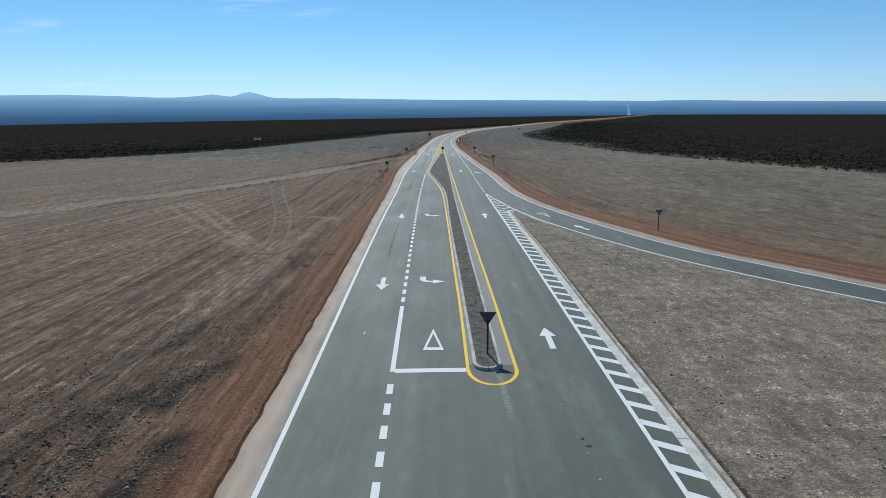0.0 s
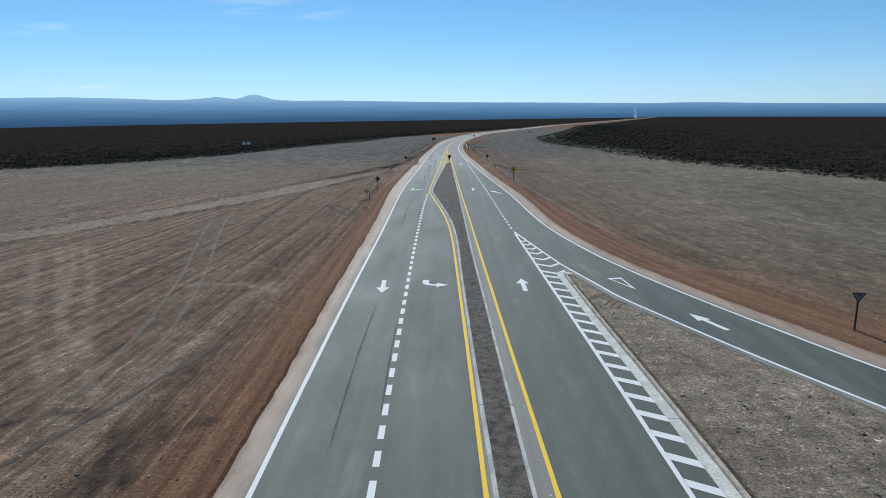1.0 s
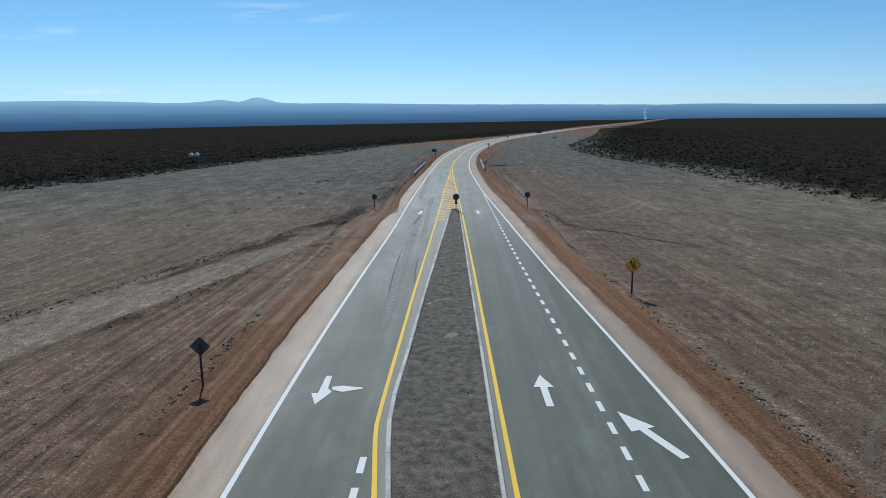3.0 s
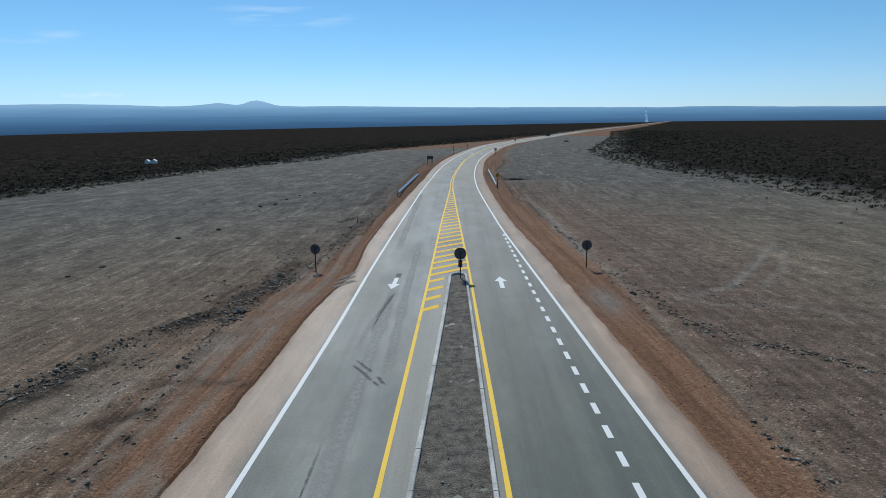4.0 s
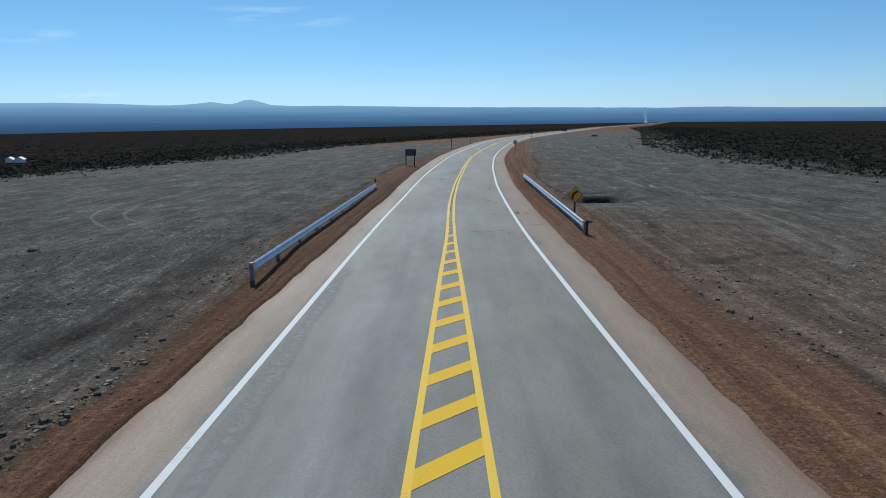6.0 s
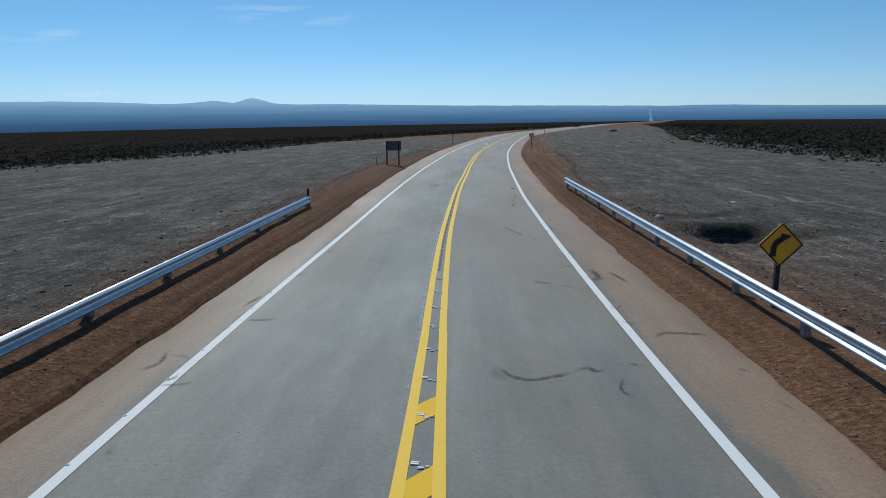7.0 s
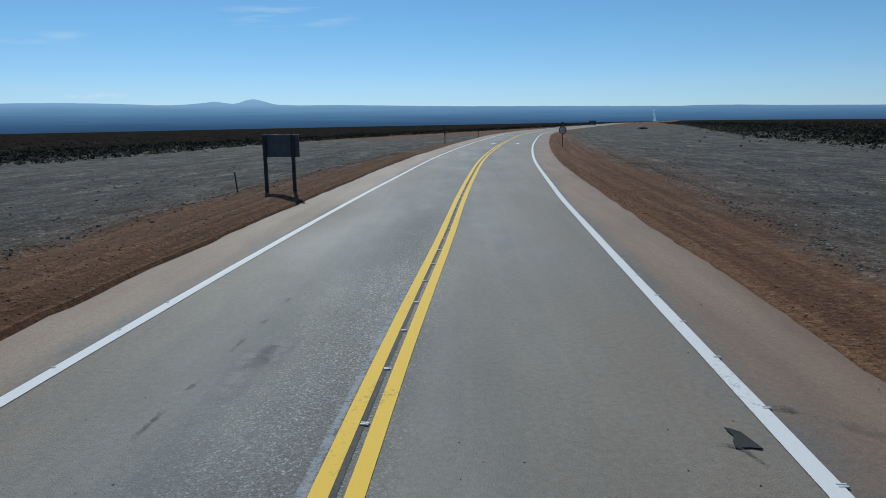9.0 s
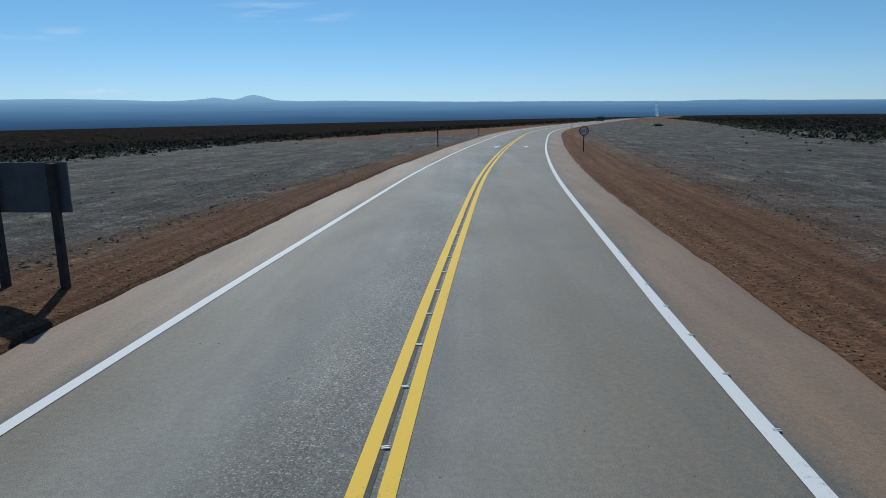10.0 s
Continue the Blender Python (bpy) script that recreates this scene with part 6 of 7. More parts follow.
    late = [(0.07, [(1.91, 247.03), (2.35, 247.36)]), (0.06, [(1.97, 248.32), (2.35, 248.31)]), (0.06, [(1.17, 248.22), (1.46, 248.24)]), (0.06, [(1.38, 247.15), (1.69, 247.26)]), (0.14, [(3.09, 249.45), (3.06, 248.78)]), (0.08, [(3.13, 247.2), (3.17, 246.62)]),
            (0.13, [(2.14, 245.16), (2.36, 245.29), (2.56, 245.57)]), (0.08, [(1.92, 245.16), (1.95, 244.97)]), (0.06, [(1.18, 244.81), (1.41, 244.79)]), (0.15, [(2.69, 244.62), (2.89, 244.62), (3.03, 244.51)]), (0.20, [(2.80, 245.05), (2.94, 244.70)]),
            (0.20, [(2.66, 244.35), (2.65, 243.98)]), (0.10, [(1.33, 244.31), (1.48, 244.24)]), (0.09, [(1.5, 244.07), (1.52, 243.93)]), (0.08, [(1.69, 243.85), (1.75, 243.77)]), (0.10, [(2.87, 243.81), (3.04, 243.73)])]
    last = [(0.13, [(2.5, 255.02), (2.38, 254.34)]), (0.12, [(2.39, 254.34), (2.54, 253.97)]), (0.10, [(2.03, 253.66), (2.37, 253.84), (2.52, 253.84)]), (0.18, [(2.02, 251.4), (2.02, 251.15), (2.05, 250.97)]), (0.06, [(1.34, 254.24), (1.62, 254.3)]),
            (0.10, [(1.07, 252.54), (1.29, 252.61), (1.53, 252.48)]), (0.07, [(1.77, 252.67), (1.92, 252.64)]), (0.07, [(1.8, 251.81), (1.9, 251.84)]), (0.14, [(2.66, 251.01), (2.72, 250.94)]), (0.10, [(2.96, 253.66), (3.43, 253.75)]), (0.06, [(2.2, 255.98), (2.65, 255.82)]),
            (0.05, [(2.33, 258.81), (2.58, 258.74), (2.69, 258.5), (2.74, 258.32)]), (0.13, [(3.13, 259.49), (3.32, 259.45), (3.5, 259.23)]), (0.04, [(1.26, 258.81), (1.41, 258.78)]), (0.04, [(1.88, 258.91), (2.0, 258.86)])]
    verge = [(0.13, [(-5.66, 231.01), (-5.5, 231.26), (-5.58, 231.93)]), (0.11, [(-5.41, 231.71), (-5.19, 231.66), (-4.98, 231.44)]), (0.10, [(-5.13, 230.44), (-4.94, 230.71), (-4.94, 230.85)]), (0.10, [(-5.13, 230.38), (-4.74, 230.44), (-4.53, 230.57)]),
             (0.10, [(-5.09, 229.99), (-5.01, 230.19)]), (0.09, [(-5.15, 234.68), (-5.03, 235.32), (-4.95, 235.61)]), (0.08, [(-4.88, 233.67), (-4.49, 233.71), (-4.06, 233.78)]), (0.14, [(-4.72, 228.26), (-4.78, 228.51)]),
             (0.10, [(-4.5, 240.4), (-4.3, 240.9)]), (0.06, [(-4.8, 241.2), (-4.5, 241.0)]), (0.07, [(-5.0, 237.5), (-4.6, 237.6), (-4.4, 237.9)]), (0.08, [(-3.4, 243.6), (-2.9, 243.9)])]
    for w, pts in near + mid + late + last + verge:
        smear("skid_mark", pts, w * 1.1, M_SKID, "dark rubber smear across the road", "tyre mark", jig.uniform(0.0125, 0.0165), fine=0.03)
    soft = [(0.24, [(2.16, 253.58), (2.22, 252.81), (2.18, 252.18), (2.12, 251.81), (2.04, 250.9)]), (0.40, [(2.95, 238.3), (3.05, 237.7), (3.0, 236.8)]), (0.35, [(3.5, 259.3), (3.85, 258.97), (4.3, 258.7)]),
            (0.25, [(1.2, 245.6), (1.3, 244.8), (1.55, 243.9), (1.7, 243.2)]), (0.35, [(2.75, 245.3), (2.80, 244.4), (2.60, 243.6)]), (0.40, [(0.2, 231.3), (0.1, 230.9), (0.3, 230.5)])]
    for w, pts in soft:
        smear("skid_mark", pts, w, M_SOFT, "broad faint tyre scuff on the road", "tyre mark", 0.0105, fine=0.06)
    # a broken dark streak along one wheel track
    for k in range(9):
        y = 254.6 + 1.05 * k
        x = -2.55 + 0.045 * (y - 254.6)
        smear("skid_mark", [(x, y), (x + 0.03, y + jig.uniform(0.2, 0.7))], 0.09, M_SKID, "short dark streak along the wheel track", "tyre mark", 0.0105, fine=0.05)
    for pts in ([(-4.4, 162.0), (-3.7, 160.9), (-3.4, 160.3)], [(-4.3, 162.5), (-3.5, 161.2)], [(-3.4, 160.4), (-3.0, 159.7)], [(-3.3, 160.9), (-2.85, 159.9)]):
        smear("skid_mark", pts, 0.24, M_SKID, "dark curved tyre scuff on the lane", "tyre mark", 0.0125, fine=0.08)
    # pale rim of an older line beside the double yellow one
    ys = np.arange(229.0, 266.1, 3.0)
    smear("paint_ghost", [(float(beside(y, -float(PAIR(y)) - 0.135)) if y > 233 else float(YEL_L(y)) - 0.10, y) for y in ys], 0.13, M_GHOST, "pale grey rim of an older line", "road marking", 0.0055, fine=0.5)
    for pts in ([(-1.91, 259.5), (-1.93, 260.41), (-1.97, 261.2)], [(-1.76, 260.4), (-1.70, 261.6)]):
        smear("dust_streak", pts, 0.55, M_DUST, "pale scuffed patch on the coarse lane", "dust", 0.006, fine=0.1)
    # grains of grit on the lane
    gx, gy = [], []
    for k in range(800):
        y = 222 + 58 * jig.random()
        gx.append(float(EDGE_L(y)) + 0.2 + (float(EDGE_R(y) - EDGE_L(y)) + 1.2) * jig.random() ** 0.7)
        gy.append(y)
    size = np.array([jig.uniform(0.003, 0.009) for _ in gx])
    stones_mesh("road_grit", np.stack([gx, gy, size * 0.3], 1), size, M_SOILCLODS, 17, "loose dark crumbs scattered on the road", "grit")
    # shade of the hollow's bank, painted on as near-black smears
    for k in range(3):
        smear("pit_shade", [(7.7 + 0.3 * k, 243.2 + 0.9 * k), (8.8 + 0.2 * k, 244.3 + 0.6 * k), (10.6, 245.2 + 0.5 * k)], 1.5, M_PITSHADE, "hollow in the gravel behind the rail, its shade painted dark", "damp ground", on_ground=True, fine=0.2)
    for x, y, l, w in ((-3.6, 130, 46, 0.9), (-2.9, 160, 30, 0.7), (-4.6, 185, 40, 0.8), (3.1, 25, 16, 0.5)):
        smear("dust_streak", [(x, y), (x - 0.2, y + l * 0.5), (x - 0.25, y + l)], w, M_DUST, "pale dusty streak along the lane", "dust", 0.006, fine=1.0)


road_wear()


def rubber_scrap(x, y, s, turn):
    """A torn, curled strip of rubber that lies flat on the road."""
    bm = bmesh.new()
    jig = random.Random(int(x * 100))
    top, bot = [], []
    for k in range(9):
        f = k / 8 - 0.5
        w = s * (0.62 + 0.22 * jig.random()) * (1 - 1.1 * f * f)
        z = 0.003 + 0.012 * abs(f) ** 2 * s * 20
        for j in (-1, 1):
            p = Vector((2.2 * s * f, j * w + 0.5 * s * f * f, z))
            top.append(bm.verts.new(p + Vector((0, 0, 0.006))))
            bot.append(bm.verts.new(p))
    for k in range(8):
        i = 2 * k
        bm.faces.new((top[i], top[i + 2], top[i + 3], top[i + 1]))
        bm.faces.new((bot[i], bot[i + 1], bot[i + 3], bot[i + 2]))
        bm.faces.new((top[i], bot[i], bot[i + 2], top[i + 2]))
        bm.faces.new((top[i + 1], top[i + 3], bot[i + 3], bot[i + 1]))
    bm.faces.new((top[0], top[1], bot[1], bot[0]))
    bm.faces.new((top[16], bot[16], bot[17], top[17]))
    bmesh.ops.recalc_face_normals(bm, faces=bm.faces)
    ob = mesh_object("rubber_scrap", bm, M_RUBBER)
    ob.matrix_world = pose(x, y, 0, 0, 0, turn)
    tagged(ob, "flat black scrap of tyre rubber on the road", "debris", "scraps on the road")




def torn_sheet():
    """A torn flap of tyre tread, one corner curled up."""
    out = [(2.615, 259.05), (2.66, 259.03), (2.725, 258.98), (2.755, 258.86), (2.785, 258.70), (2.70, 258.725), (2.575, 258.72), (2.60, 258.83), (2.64, 258.92)]
    bm = bmesh.new()
    lift = lambda x, y: 0.004 + 0.10 * max(0.0, y - 258.93) + 0.06 * max(0.0, x - 2.74)
    top = [bm.verts.new((x, y, lift(x, y) + 0.009)) for x, y in out]
    bot = [bm.verts.new((x, y, lift(x, y))) for x, y in out]
    bm.faces.new(top)
    bm.faces.new(bot[::-1])
    for a in range(len(out)):
        b = (a + 1) % len(out)
        bm.faces.new((top[a], bot[a], bot[b], top[b]))
    bmesh.ops.recalc_face_normals(bm, faces=bm.faces)
    tagged(mesh_object("rubber_scrap", bm, M_RUBBER), "torn black flap of tyre tread on the road", "debris", "scraps on the road")


torn_sheet()
rubber_scrap(5.4, 24.4, 0.10, 10)
rubber_scrap(5.3, 24.9, 0.07, 60)


def tyre_tracks():
    runs = [([(57.1, 140.4), (44.5, 112.1), (37.4, 94.2), (35.7, 84.5), (36.1, 76.9)], 1), ([(59.6, 140.0), (47.0, 111.5), (39.5, 93.8), (37.6, 84.0), (38.0, 76.0)], 1),
            ([(-26, 112), (-22, 96), (-15, 70), (-12, 52)], 1), ([(-27.6, 112), (-23.6, 96), (-16.6, 70), (-13.5, 52)], 1),
            ([(-67.1, 196), (-49.6, 168.2), (-38.8, 154.3), (-31.9, 146.5)], 1), ([(-67.3, 199.8), (-45.3, 164.2), (-37.1, 155.7), (-31.6, 149.6), (-30.2, 145.4), (-29.7, 139.5)], 1),
            ([(-60, 151.5), (-43.2, 147.8), (-37.7, 146.1), (-32.7, 144.9), (-27.9, 143.8), (-23.4, 144.7)], 1), ([(-60, 149.8), (-43.2, 146.3), (-37.7, 144.6), (-32.7, 143.4)], 1),
            ([(-14.3, 111.5), (-12.3, 107.6), (-11.0, 104.3), (-10.4, 101)], 0), ([(-13.4, 112.4), (-11.4, 108.3), (-9.7, 104.3), (-9.1, 101)], 0),
            ([(12.4, 121.0), (13.5, 123.0), (17.4, 127.3), (20.8, 131.4), (22.8, 133.1), (26.4, 134.1)], 1), ([(13.6, 120.6), (14.5, 122.2), (18.3, 126.8), (22.0, 131.4), (24.5, 133.4), (27.5, 134.0)], 1),
            ([(26.3, 154.6), (28.5, 160), (31.5, 163.5), (38.9, 162.3), (44, 160.5)], 1),
            ([(19.8, 256.3), (24.8, 261.6), (28, 256), (24.1, 247.1), (25.0, 243.4)], 1), ([(16.9, 247.5), (16.0, 240.4), (15.1, 230.2), (14.4, 223.1)], 1), ([(16.3, 237.0), (16.3, 234.8), (15.8, 228.2), (15.3, 224.7), (14.4, 222.4)], 1),
            ([(-16, 232), (-22, 240), (-23, 250), (-18, 256)], 1), ([(-18, 231), (-24, 240), (-25, 251), (-19, 258)], 1),
            ([(-16, 22), (-13, 36), (-10.6, 52)], 0), ([(-20, 40), (-14, 52), (-10, 66)], 0)]
    arcs = [[(8.39, 70.11), (8.92, 70.78), (9.56, 71.19), (9.77, 70.98)],
            [(8.11, 69.57), (8.74, 70.3), (9.44, 70.88)],
            [(8.78, 68.33), (9.23, 69.31), (9.7, 70.03)],
            [(8.99, 68.03), (9.48, 68.98), (10.01, 69.67)],
            [(9.34, 67.88), (9.85, 68.81), (10.34, 69.32)],
            [(8.44, 75.88), (8.54, 75.01)]]
    runs += [(a, 2) for a in arcs]
    for pts, pale in runs:
        smear("tyre_track", pts, (0.42, 0.50, 0.17)[pale], M_TYREDUST if pale == 1 else M_TYREDARK, "pale curved tyre track across the gravel" if pale == 1 else "dark tyre rut in the loose soil", "tyre track", on_ground=True, fine=0.7 if pale < 2 else 0.12)


tyre_tracks()


# ---- scrub and scattered stones ----
def scrub_material():
    m, nt, bs = mat("dry desert scrub")
    g = nt.nodes.new("ShaderNodeNewGeometry")
    f = calc(nt, "ADD", calc(nt, "MULTIPLY", attr(nt, "tone"), 0.72), calc(nt, "MULTIPLY", g.outputs["Random Per Island"], 0.28))
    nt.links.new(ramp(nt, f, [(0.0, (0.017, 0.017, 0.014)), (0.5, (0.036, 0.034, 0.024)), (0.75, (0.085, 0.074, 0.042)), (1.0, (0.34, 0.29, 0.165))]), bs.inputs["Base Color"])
    bs.inputs["Roughness"].default_value = 0.95
    bs.inputs["Specular IOR Level"].default_value = 0.1
    return m


M_SCRUB = scrub_material()


def scatter():
    rng = np.random.default_rng(3)

    def verge(n, y0, y1, spread, start, lo, hi, power):
        y = rng.uniform(y0, y1, n)
        d = rng.exponential(spread, n) + start
        x = np.where(rng.random(n) < 0.5, OUT_L(y) - d, np.where(y < 78, GORE_KERB(np.minimum(y, 77)) + d, OUT_R(y) + d))
        s = lo + (hi - lo) * rng.random(n) ** power
        return x, y, s

    def keep(x, y, s, soil):
        e, isl = outside(x, y)
        q = soil_of(x, y)
        wedge = (y < 78) & (x < SLIP_IN(y)) & ~isl
        bunch = 0.55 + 1.2 * vnoise(x * 0.35, y * 0.18, 71) + 0.6 * vnoise(x * 1.3, y * 0.9, 72)
        ok = (e > 0.12) & (rng.random(len(x)) < bunch)
        ok &= (q < 1.05) & ~wedge if soil else (q > 0.95) | wedge
        ok &= rng.random(len(x)) > 1.1 * painted(x, y, DARK_SOIL_SHADE, 91)
        return x[ok], y[ok], s[ok]

    def lay(name, sets, material, seed, label, soil):
        x, y, s = (np.concatenate(k) for k in zip(*sets))
        x, y, s = keep(x, y, s, soil)
        stones_mesh(name, np.stack([x, y, ground_height(x, y) + s * 0.2], 1), s, material, seed, label)
    lay("pebbles", [verge(34000, 8, 330, 10.0, 0.4, 0.010, 0.075, 5), verge(60000, 222, 305, 4.5, 1.0, 0.005, 0.030, 3),
                    verge(36000, 8, 110, 9.0, 1.0, 0.010, 0.050, 4), verge(56000, 100, 230, 10.0, 1.0, 0.012, 0.060, 4)], M_PEBBLES, 4, "scattered small grey and pale desert pebbles", False)
    lay("soil_crumbs", [verge(30000, 222, 305, 1.3, 0.1, 0.005, 0.024, 3), verge(16000, 8, 222, 1.6, 0.1, 0.008, 0.045, 5)], M_SOILCLODS, 5, "crumbs of brown soil along the road's edge", True)
    # clods in loose windrows
    cs = []
    for path, w, k in (([(-11.9, 168), (-11.7, 171.1), (-11.5, 174.2), (-11.0, 176), (-10.8, 178.2)], 0.9, 2600), ([(-10.6, 180), (-9.6, 188), (-9.4, 196), (-9.6, 208)], 1.3, 1500), ([(-13.5, 160), (-14.5, 172), (-13.0, 186), (-13.5, 200)], 2.4, 900),
                       ([(9.9, 179.1), (10.7, 172.8), (11.1, 168.4), (12.0, 166.5)], 0.7, 700), ([(12.0, 165.8), (14.0, 164.7), (15.6, 162.8), (17.2, 160.1), (18.8, 158.3)], 0.5, 900), ([(-14.0, 167.2), (-12.8, 170.8), (-11.8, 175.8), (-11.6, 182.1)], 0.9, 1500), ([(-18.3, 154.7), (-16.4, 159.3), (-15.0, 163.0)], 0.5, 600), ([(-11.7, 201.4), (-11.3, 202.5), (-10.9, 203.9)], 0.5, 260), ([(11.2, 88), (12.8, 82), (15, 76)], 0.7, 160), ([(-12, 21), (-11, 28), (-9.6, 36), (-8.8, 44)], 1.8, 8200), ([(-17, 18), (-15, 30), (-13.5, 40)], 2.2, 5200),
                       ([(-23.4, 193.9), (-23.0, 198.8), (-22.4, 202.1), (-21.9, 211.6), (-20.1, 220.2)], 1.2, 160), ([(7.6, 245.9), (8.9, 244.0), (12.0, 243.9), (15.5, 245.6)], 1.0, 700), ([(10, 20), (11, 24), (10.5, 30)], 0.8, 220),
                       ([(-21.2, 148), (-19.5, 151.5), (-17.9, 155.8), (-15.8, 162.5)], 0.55, 900), ([(-10.3, 116.9), (-10.9, 116.6), (-11.5, 116)], 0.5, 260)):
        P = np.array(path, float)
        t = rng.uniform(0, len(P) - 1, k)
        i = np.minimum(t.astype(int), len(P) - 2)
        cs.append(P[i] + (P[i + 1] - P[i]) * (t - i)[:, None] + rng.normal(0, w * 0.45, (k, 2)))
    for f, y0, y1, k in ((TRACK_UP, 96, 172, 2600), (TRACK_LO, 96, 150, 1400)):
        y = rng.uniform(y0, y1, k)
        ok = rng.random(k) < 0.45 + 1.4 * vnoise(y * 0.12, y * 0.0, 77)
        cs.append(np.stack([f(y) + rng.normal(0.15, 0.3, k), y], 1)[ok])
    # along the lip between soil and gravel
    for isl in (True, False):
        y = rng.uniform(95, 300, 5200)
        w = (SOILW_L if isl else SOILW_R)(y) + rng.normal(0, 0.16, len(y)) + 0.4 * vnoise(y * 0.3, y * 0.0, 75)
        x = OUT_L(y) - w if isl else OUT_R(y) + w
        ok = rng.random(len(y)) < 0.5 + 1.6 * vnoise(y * 0.25, y * 0.0, 76 + isl)
        cs.append(np.stack([x[ok], y[ok]], 1))
        y = rng.uniform(222, 305, 5200)
        w = (SOILW_L if isl else SOILW_R)(y) + rng.normal(0, 0.30, len(y)) + 0.5 * vnoise(y * 0.5, y * 0.0, 78)
        cs.append(np.stack([OUT_L(y) - w if isl else OUT_R(y) + w, y], 1))
    for w, amount, path in DARK_SOIL_SHADE[:5]:
        P = np.array(path, float)
        t = rng.uniform(0, len(P) - 1, 1500)
        i = np.minimum(t.astype(int), len(P) - 2)
        cs.append(P[i] + (P[i + 1] - P[i]) * (t - i)[:, None] + rng.normal(0, w * 0.6, (1500, 2)))
    q = np.concatenate(cs)
    e, isl = outside(q[:, 0], q[:, 1])
    q = q[e > 0.5]
    x, y = q[:, 0], q[:, 1]
    s = (0.014 + 0.085 * rng.random(len(x)) ** 6) * np.where(y > 222, 0.40, np.where(y < 60, 0.55, 1.0))
    stones_mesh("clods", np.stack([x, y, ground_height(x, y) + s * 0.3], 1), s, M_CLODS, 6, "windrows of dark earth clods and rubble")


scatter()


def rock(x, y, s, material, label, group="", flat_=0.6):
    jig = random.Random(int(abs(x * 37 + y * 11)))
    bm = bmesh.new()
    bmesh.ops.create_icosphere(bm, subdivisions=2, radius=s)
    for v in bm.verts:
        k = 1 + 0.45 * noise.noise(v.co * (1.4 / s) + Vector((x, y, 0)))
        v.co = Vector((v.co.x * k * 1.25, v.co.y * k, v.co.z * k * flat_))
    ob = mesh_object("rock", bm, material)
    ob.matrix_world = pose(x, y, gz(x, y) + s * flat_ * 0.35, 0, 0, jig.uniform(0, 360))
    tagged(ob, label, "rock", group)


rock(-11.6, 170.2, 0.32, M_ROCK, "grey boulder at the foot of the verge")
rock(9.8, 173.6, 0.22, M_ROCK, "dark boulder on the reddish verge")
rock(10.7, 179.5, 0.10, M_PALEROCK, "small pale stone on the verge", "small stones")
rock(10.6, 182.9, 0.09, M_ROCK, "small dark stone on the verge", "small stones")
rock(12.2, 251.6, 0.16, M_PALEROCK, "pale flat stone on the gravel", flat_=0.35)
rock(7.4, 246.8, 0.16, M_PALEROCK, "pale stone behind the guard rail")
rock(-9.5, 200.3, 0.13, M_ROCK, "dark clod beside the stake")
rock(46.6, 423.8, 1.2, M_ROCK, "far dark boulder on the gravel", flat_=0.45)
rock(45.4, 423.2, 0.5, M_PALEROCK, "far pale boulder on the gravel", flat_=0.5)
for _x, _y, _s in ((-21.9, 220.2, 0.20), (-22.1, 215.5, 0.24), (-19.8, 227.1, 0.22), (-26.0, 179.1, 0.15), (-25.3, 182.1, 0.18), (-24.6, 193.3, 0.2), (-22.5, 197.4, 0.22), (-23.4, 213.8, 0.25), (-21.1, 223.7, 0.2), (-27.8, 169.9, 0.16), (-10.1, 197.6, 0.12)):
    rock(_x, _y, _s, M_ROCK, "dark clod of earth on the gravel", "dark clods on the gravel")
rock(-18.0, 205.2, 0.12, M_PALEROCK, "small pale stone on the gravel", "small stones")
rock(-9.2, 178.0, 0.22, M_ROCK, "flat dark slab by the round sign", flat_=0.3)


def shelter(x, y):
    s = thing("shelter", "low white sheet shelters far off in the scrub", "shelter", "", "", (x, y, float(base_height(x, y))), 12)
    for k, (ox, w) in enumerate(((-1.0, 1.3), (0.95, 1.5))):
        bm = bmesh.new()
        box(bm, (ox - w / 2, -0.8, 0), (ox + w / 2, 0.8, 0.7), 0.02)
        part("wall", bm, M_WHITEWALL, s)
        bm = bmesh.new()
        plate(bm, [(ox - w / 2 - 0.15, 0.68), (ox + w / 2 + 0.15, 0.68), (ox, 1.25)], 1.9, Matrix.Translation((0, -0.95, 0)))
        part("roof", bm, M_WHITEWALL, s)


shelter(-93.5, 337.0)


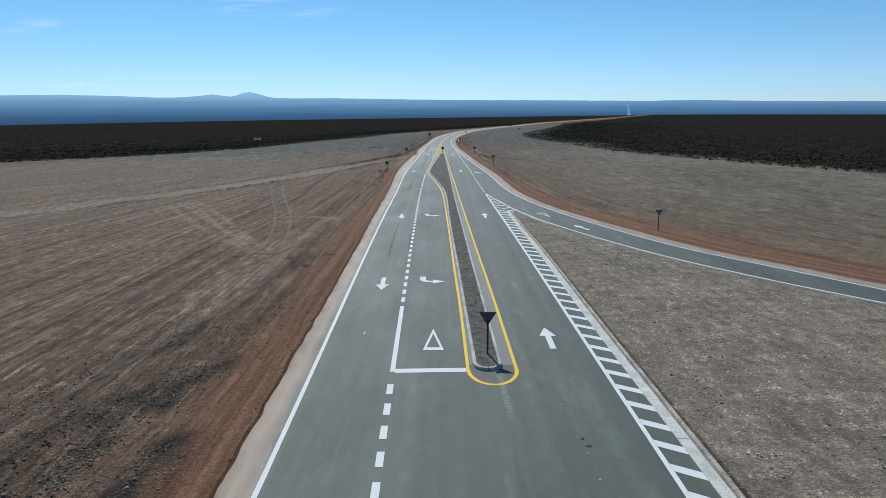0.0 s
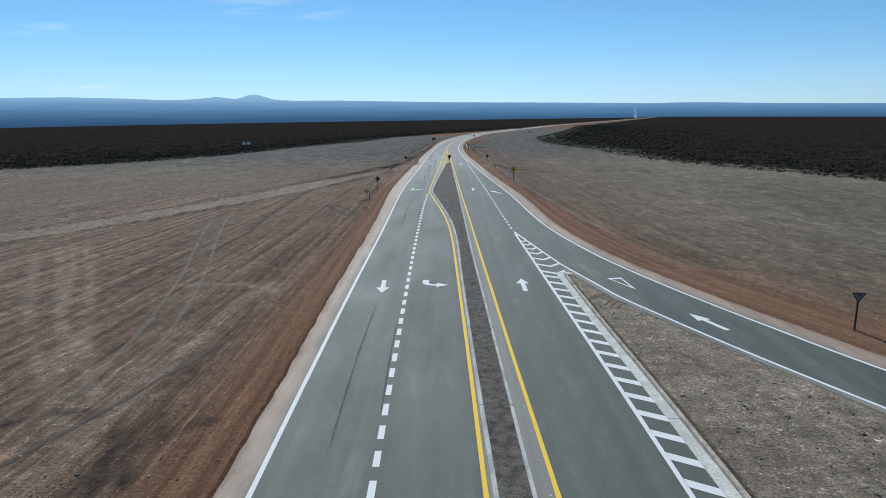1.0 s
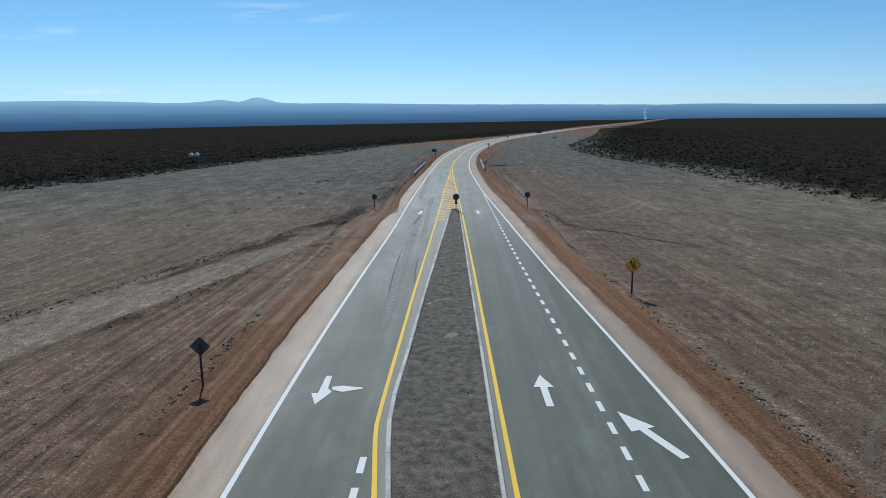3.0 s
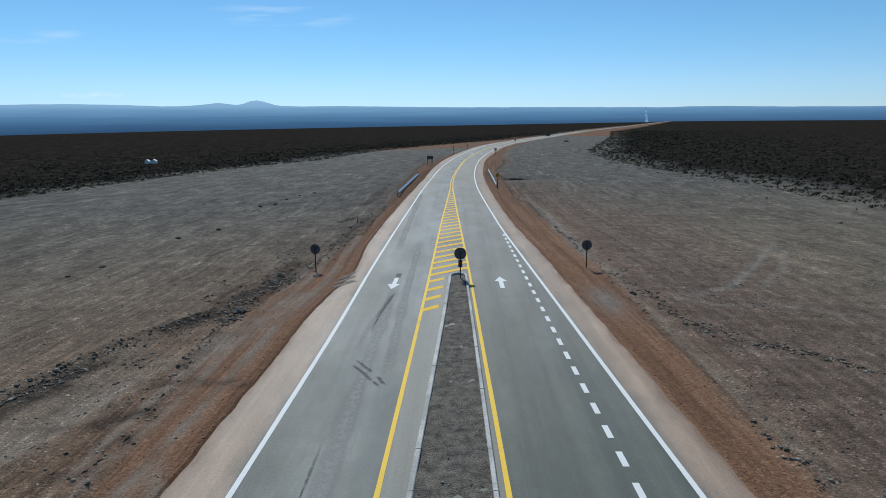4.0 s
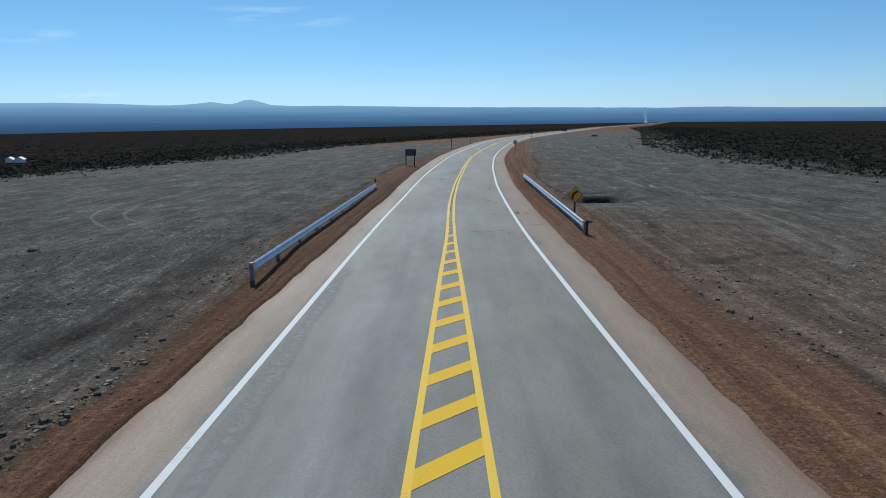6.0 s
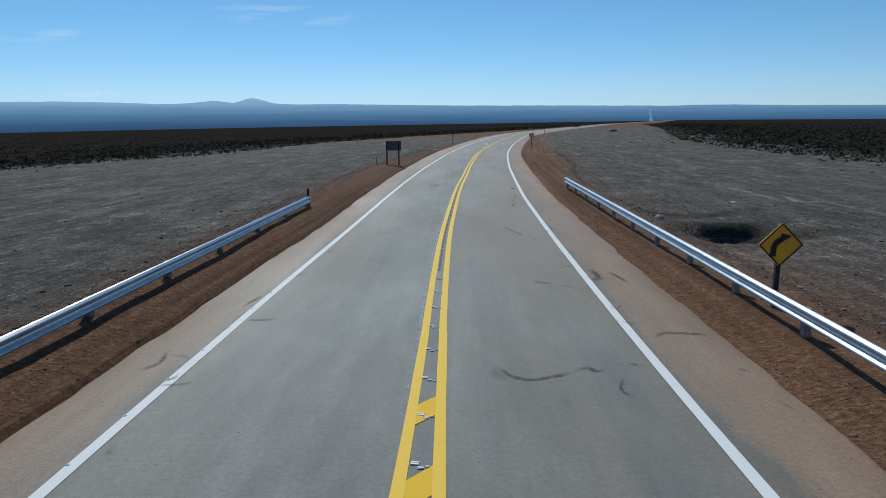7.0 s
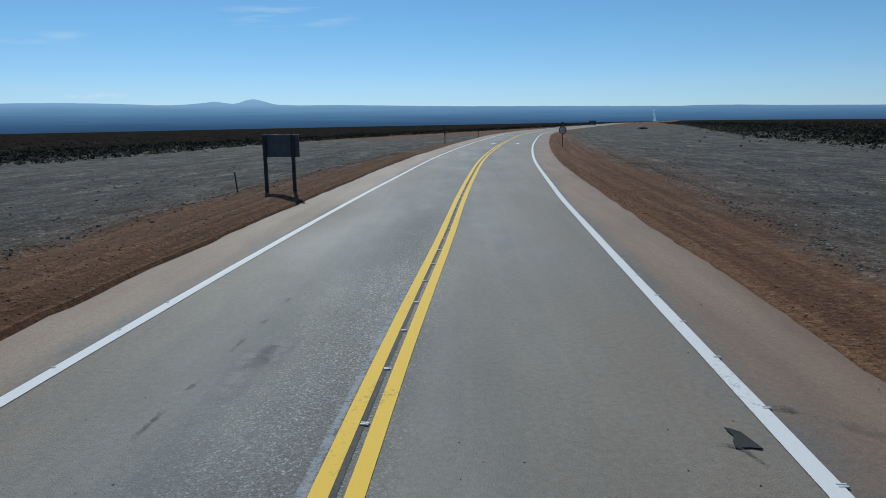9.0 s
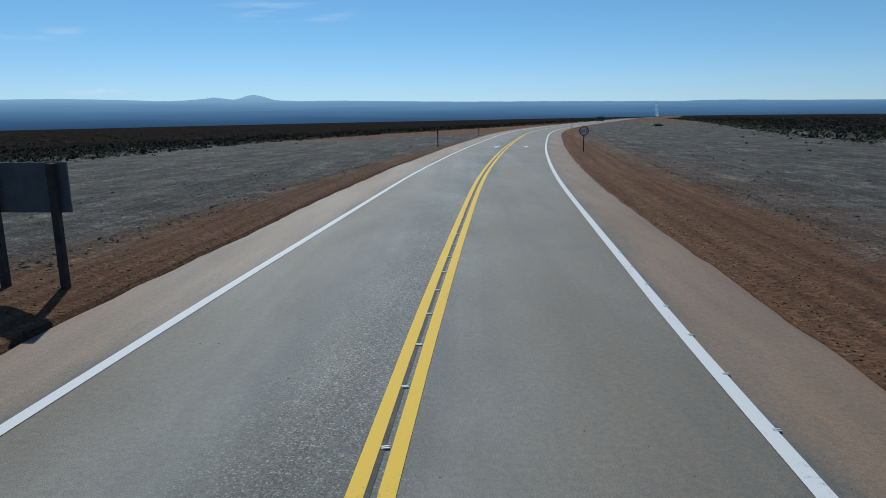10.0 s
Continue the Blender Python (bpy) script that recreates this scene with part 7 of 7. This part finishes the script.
def build_scrub():
    rng = np.random.default_rng(9)
    n = 14000
    yl = rng.uniform(150, 700, n)
    yl = 150 + (yl - 150) * rng.random(n) ** 0.5
    dl = rng.exponential(45, n)
    xl = SCRUB_L(yl) - dl + 3
    yr = 90 + 560 * rng.random(n) ** 1.2
    dr = rng.exponential(35, n)
    xr = SCRUB_R(yr) + dr - 2
    m = 700
    ye = rng.uniform(150, 480, m)
    sd = rng.random(m) < 0.5
    xe = np.where(sd, SCRUB_L(ye) + rng.exponential(4, m), SCRUB_R(ye) - rng.exponential(3, m))
    x, y = np.concatenate([xl, xr, xe]), np.concatenate([yl, yr, ye])
    size = np.concatenate([0.22 + 0.42 * rng.random(2 * n) ** 2, 0.12 + 0.2 * rng.random(m)])
    z = ground_height(x, y)
    k = 13
    N = len(x)
    az, el = rng.uniform(0, 6.283, (N, k)), rng.uniform(0.1, 1.5, (N, k))
    r = rng.uniform(0.2, 0.95, (N, k))
    c = np.stack([np.cos(az) * np.cos(el) * r * 1.35, np.sin(az) * np.cos(el) * r * 1.35, np.sin(el) * r * 0.75], -1) * size[:, None, None] + np.stack([x, y, z], -1)[:, None, :]
    u = rng.normal(0, 1, (N, k, 3))
    u /= np.linalg.norm(u, axis=-1, keepdims=True)
    w = rng.normal(0, 1, (N, k, 3))
    w -= (w * u).sum(-1, keepdims=True) * u
    w /= np.linalg.norm(w, axis=-1, keepdims=True)
    h = size[:, None, None] * rng.uniform(0.14, 0.34, (N, k, 1))
    V = np.stack([c - u * h, c + w * h * 0.8, c + u * h, c - w * h * 0.8], 2).reshape(-1, 3)
    F = np.arange(len(V)).reshape(-1, 4)
    gap = np.minimum(np.maximum(SCRUB_L(y) - x, x - SCRUB_R(y)), 40)
    tone = np.clip(rng.random(N) ** 1.6 + 0.60 * (rng.random(N) < 0.75 * np.exp(-np.clip(gap, 0, None) / 12)), 0, 1)
    me = bpy.data.meshes.new("scrub")
    me.from_pydata(V.tolist(), [], F.tolist())
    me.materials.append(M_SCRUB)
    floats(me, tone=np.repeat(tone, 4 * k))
    tagged(new("scrub", me), "dark low desert scrub bushes over the plain", "shrubs", kind="stuff")


build_scrub()
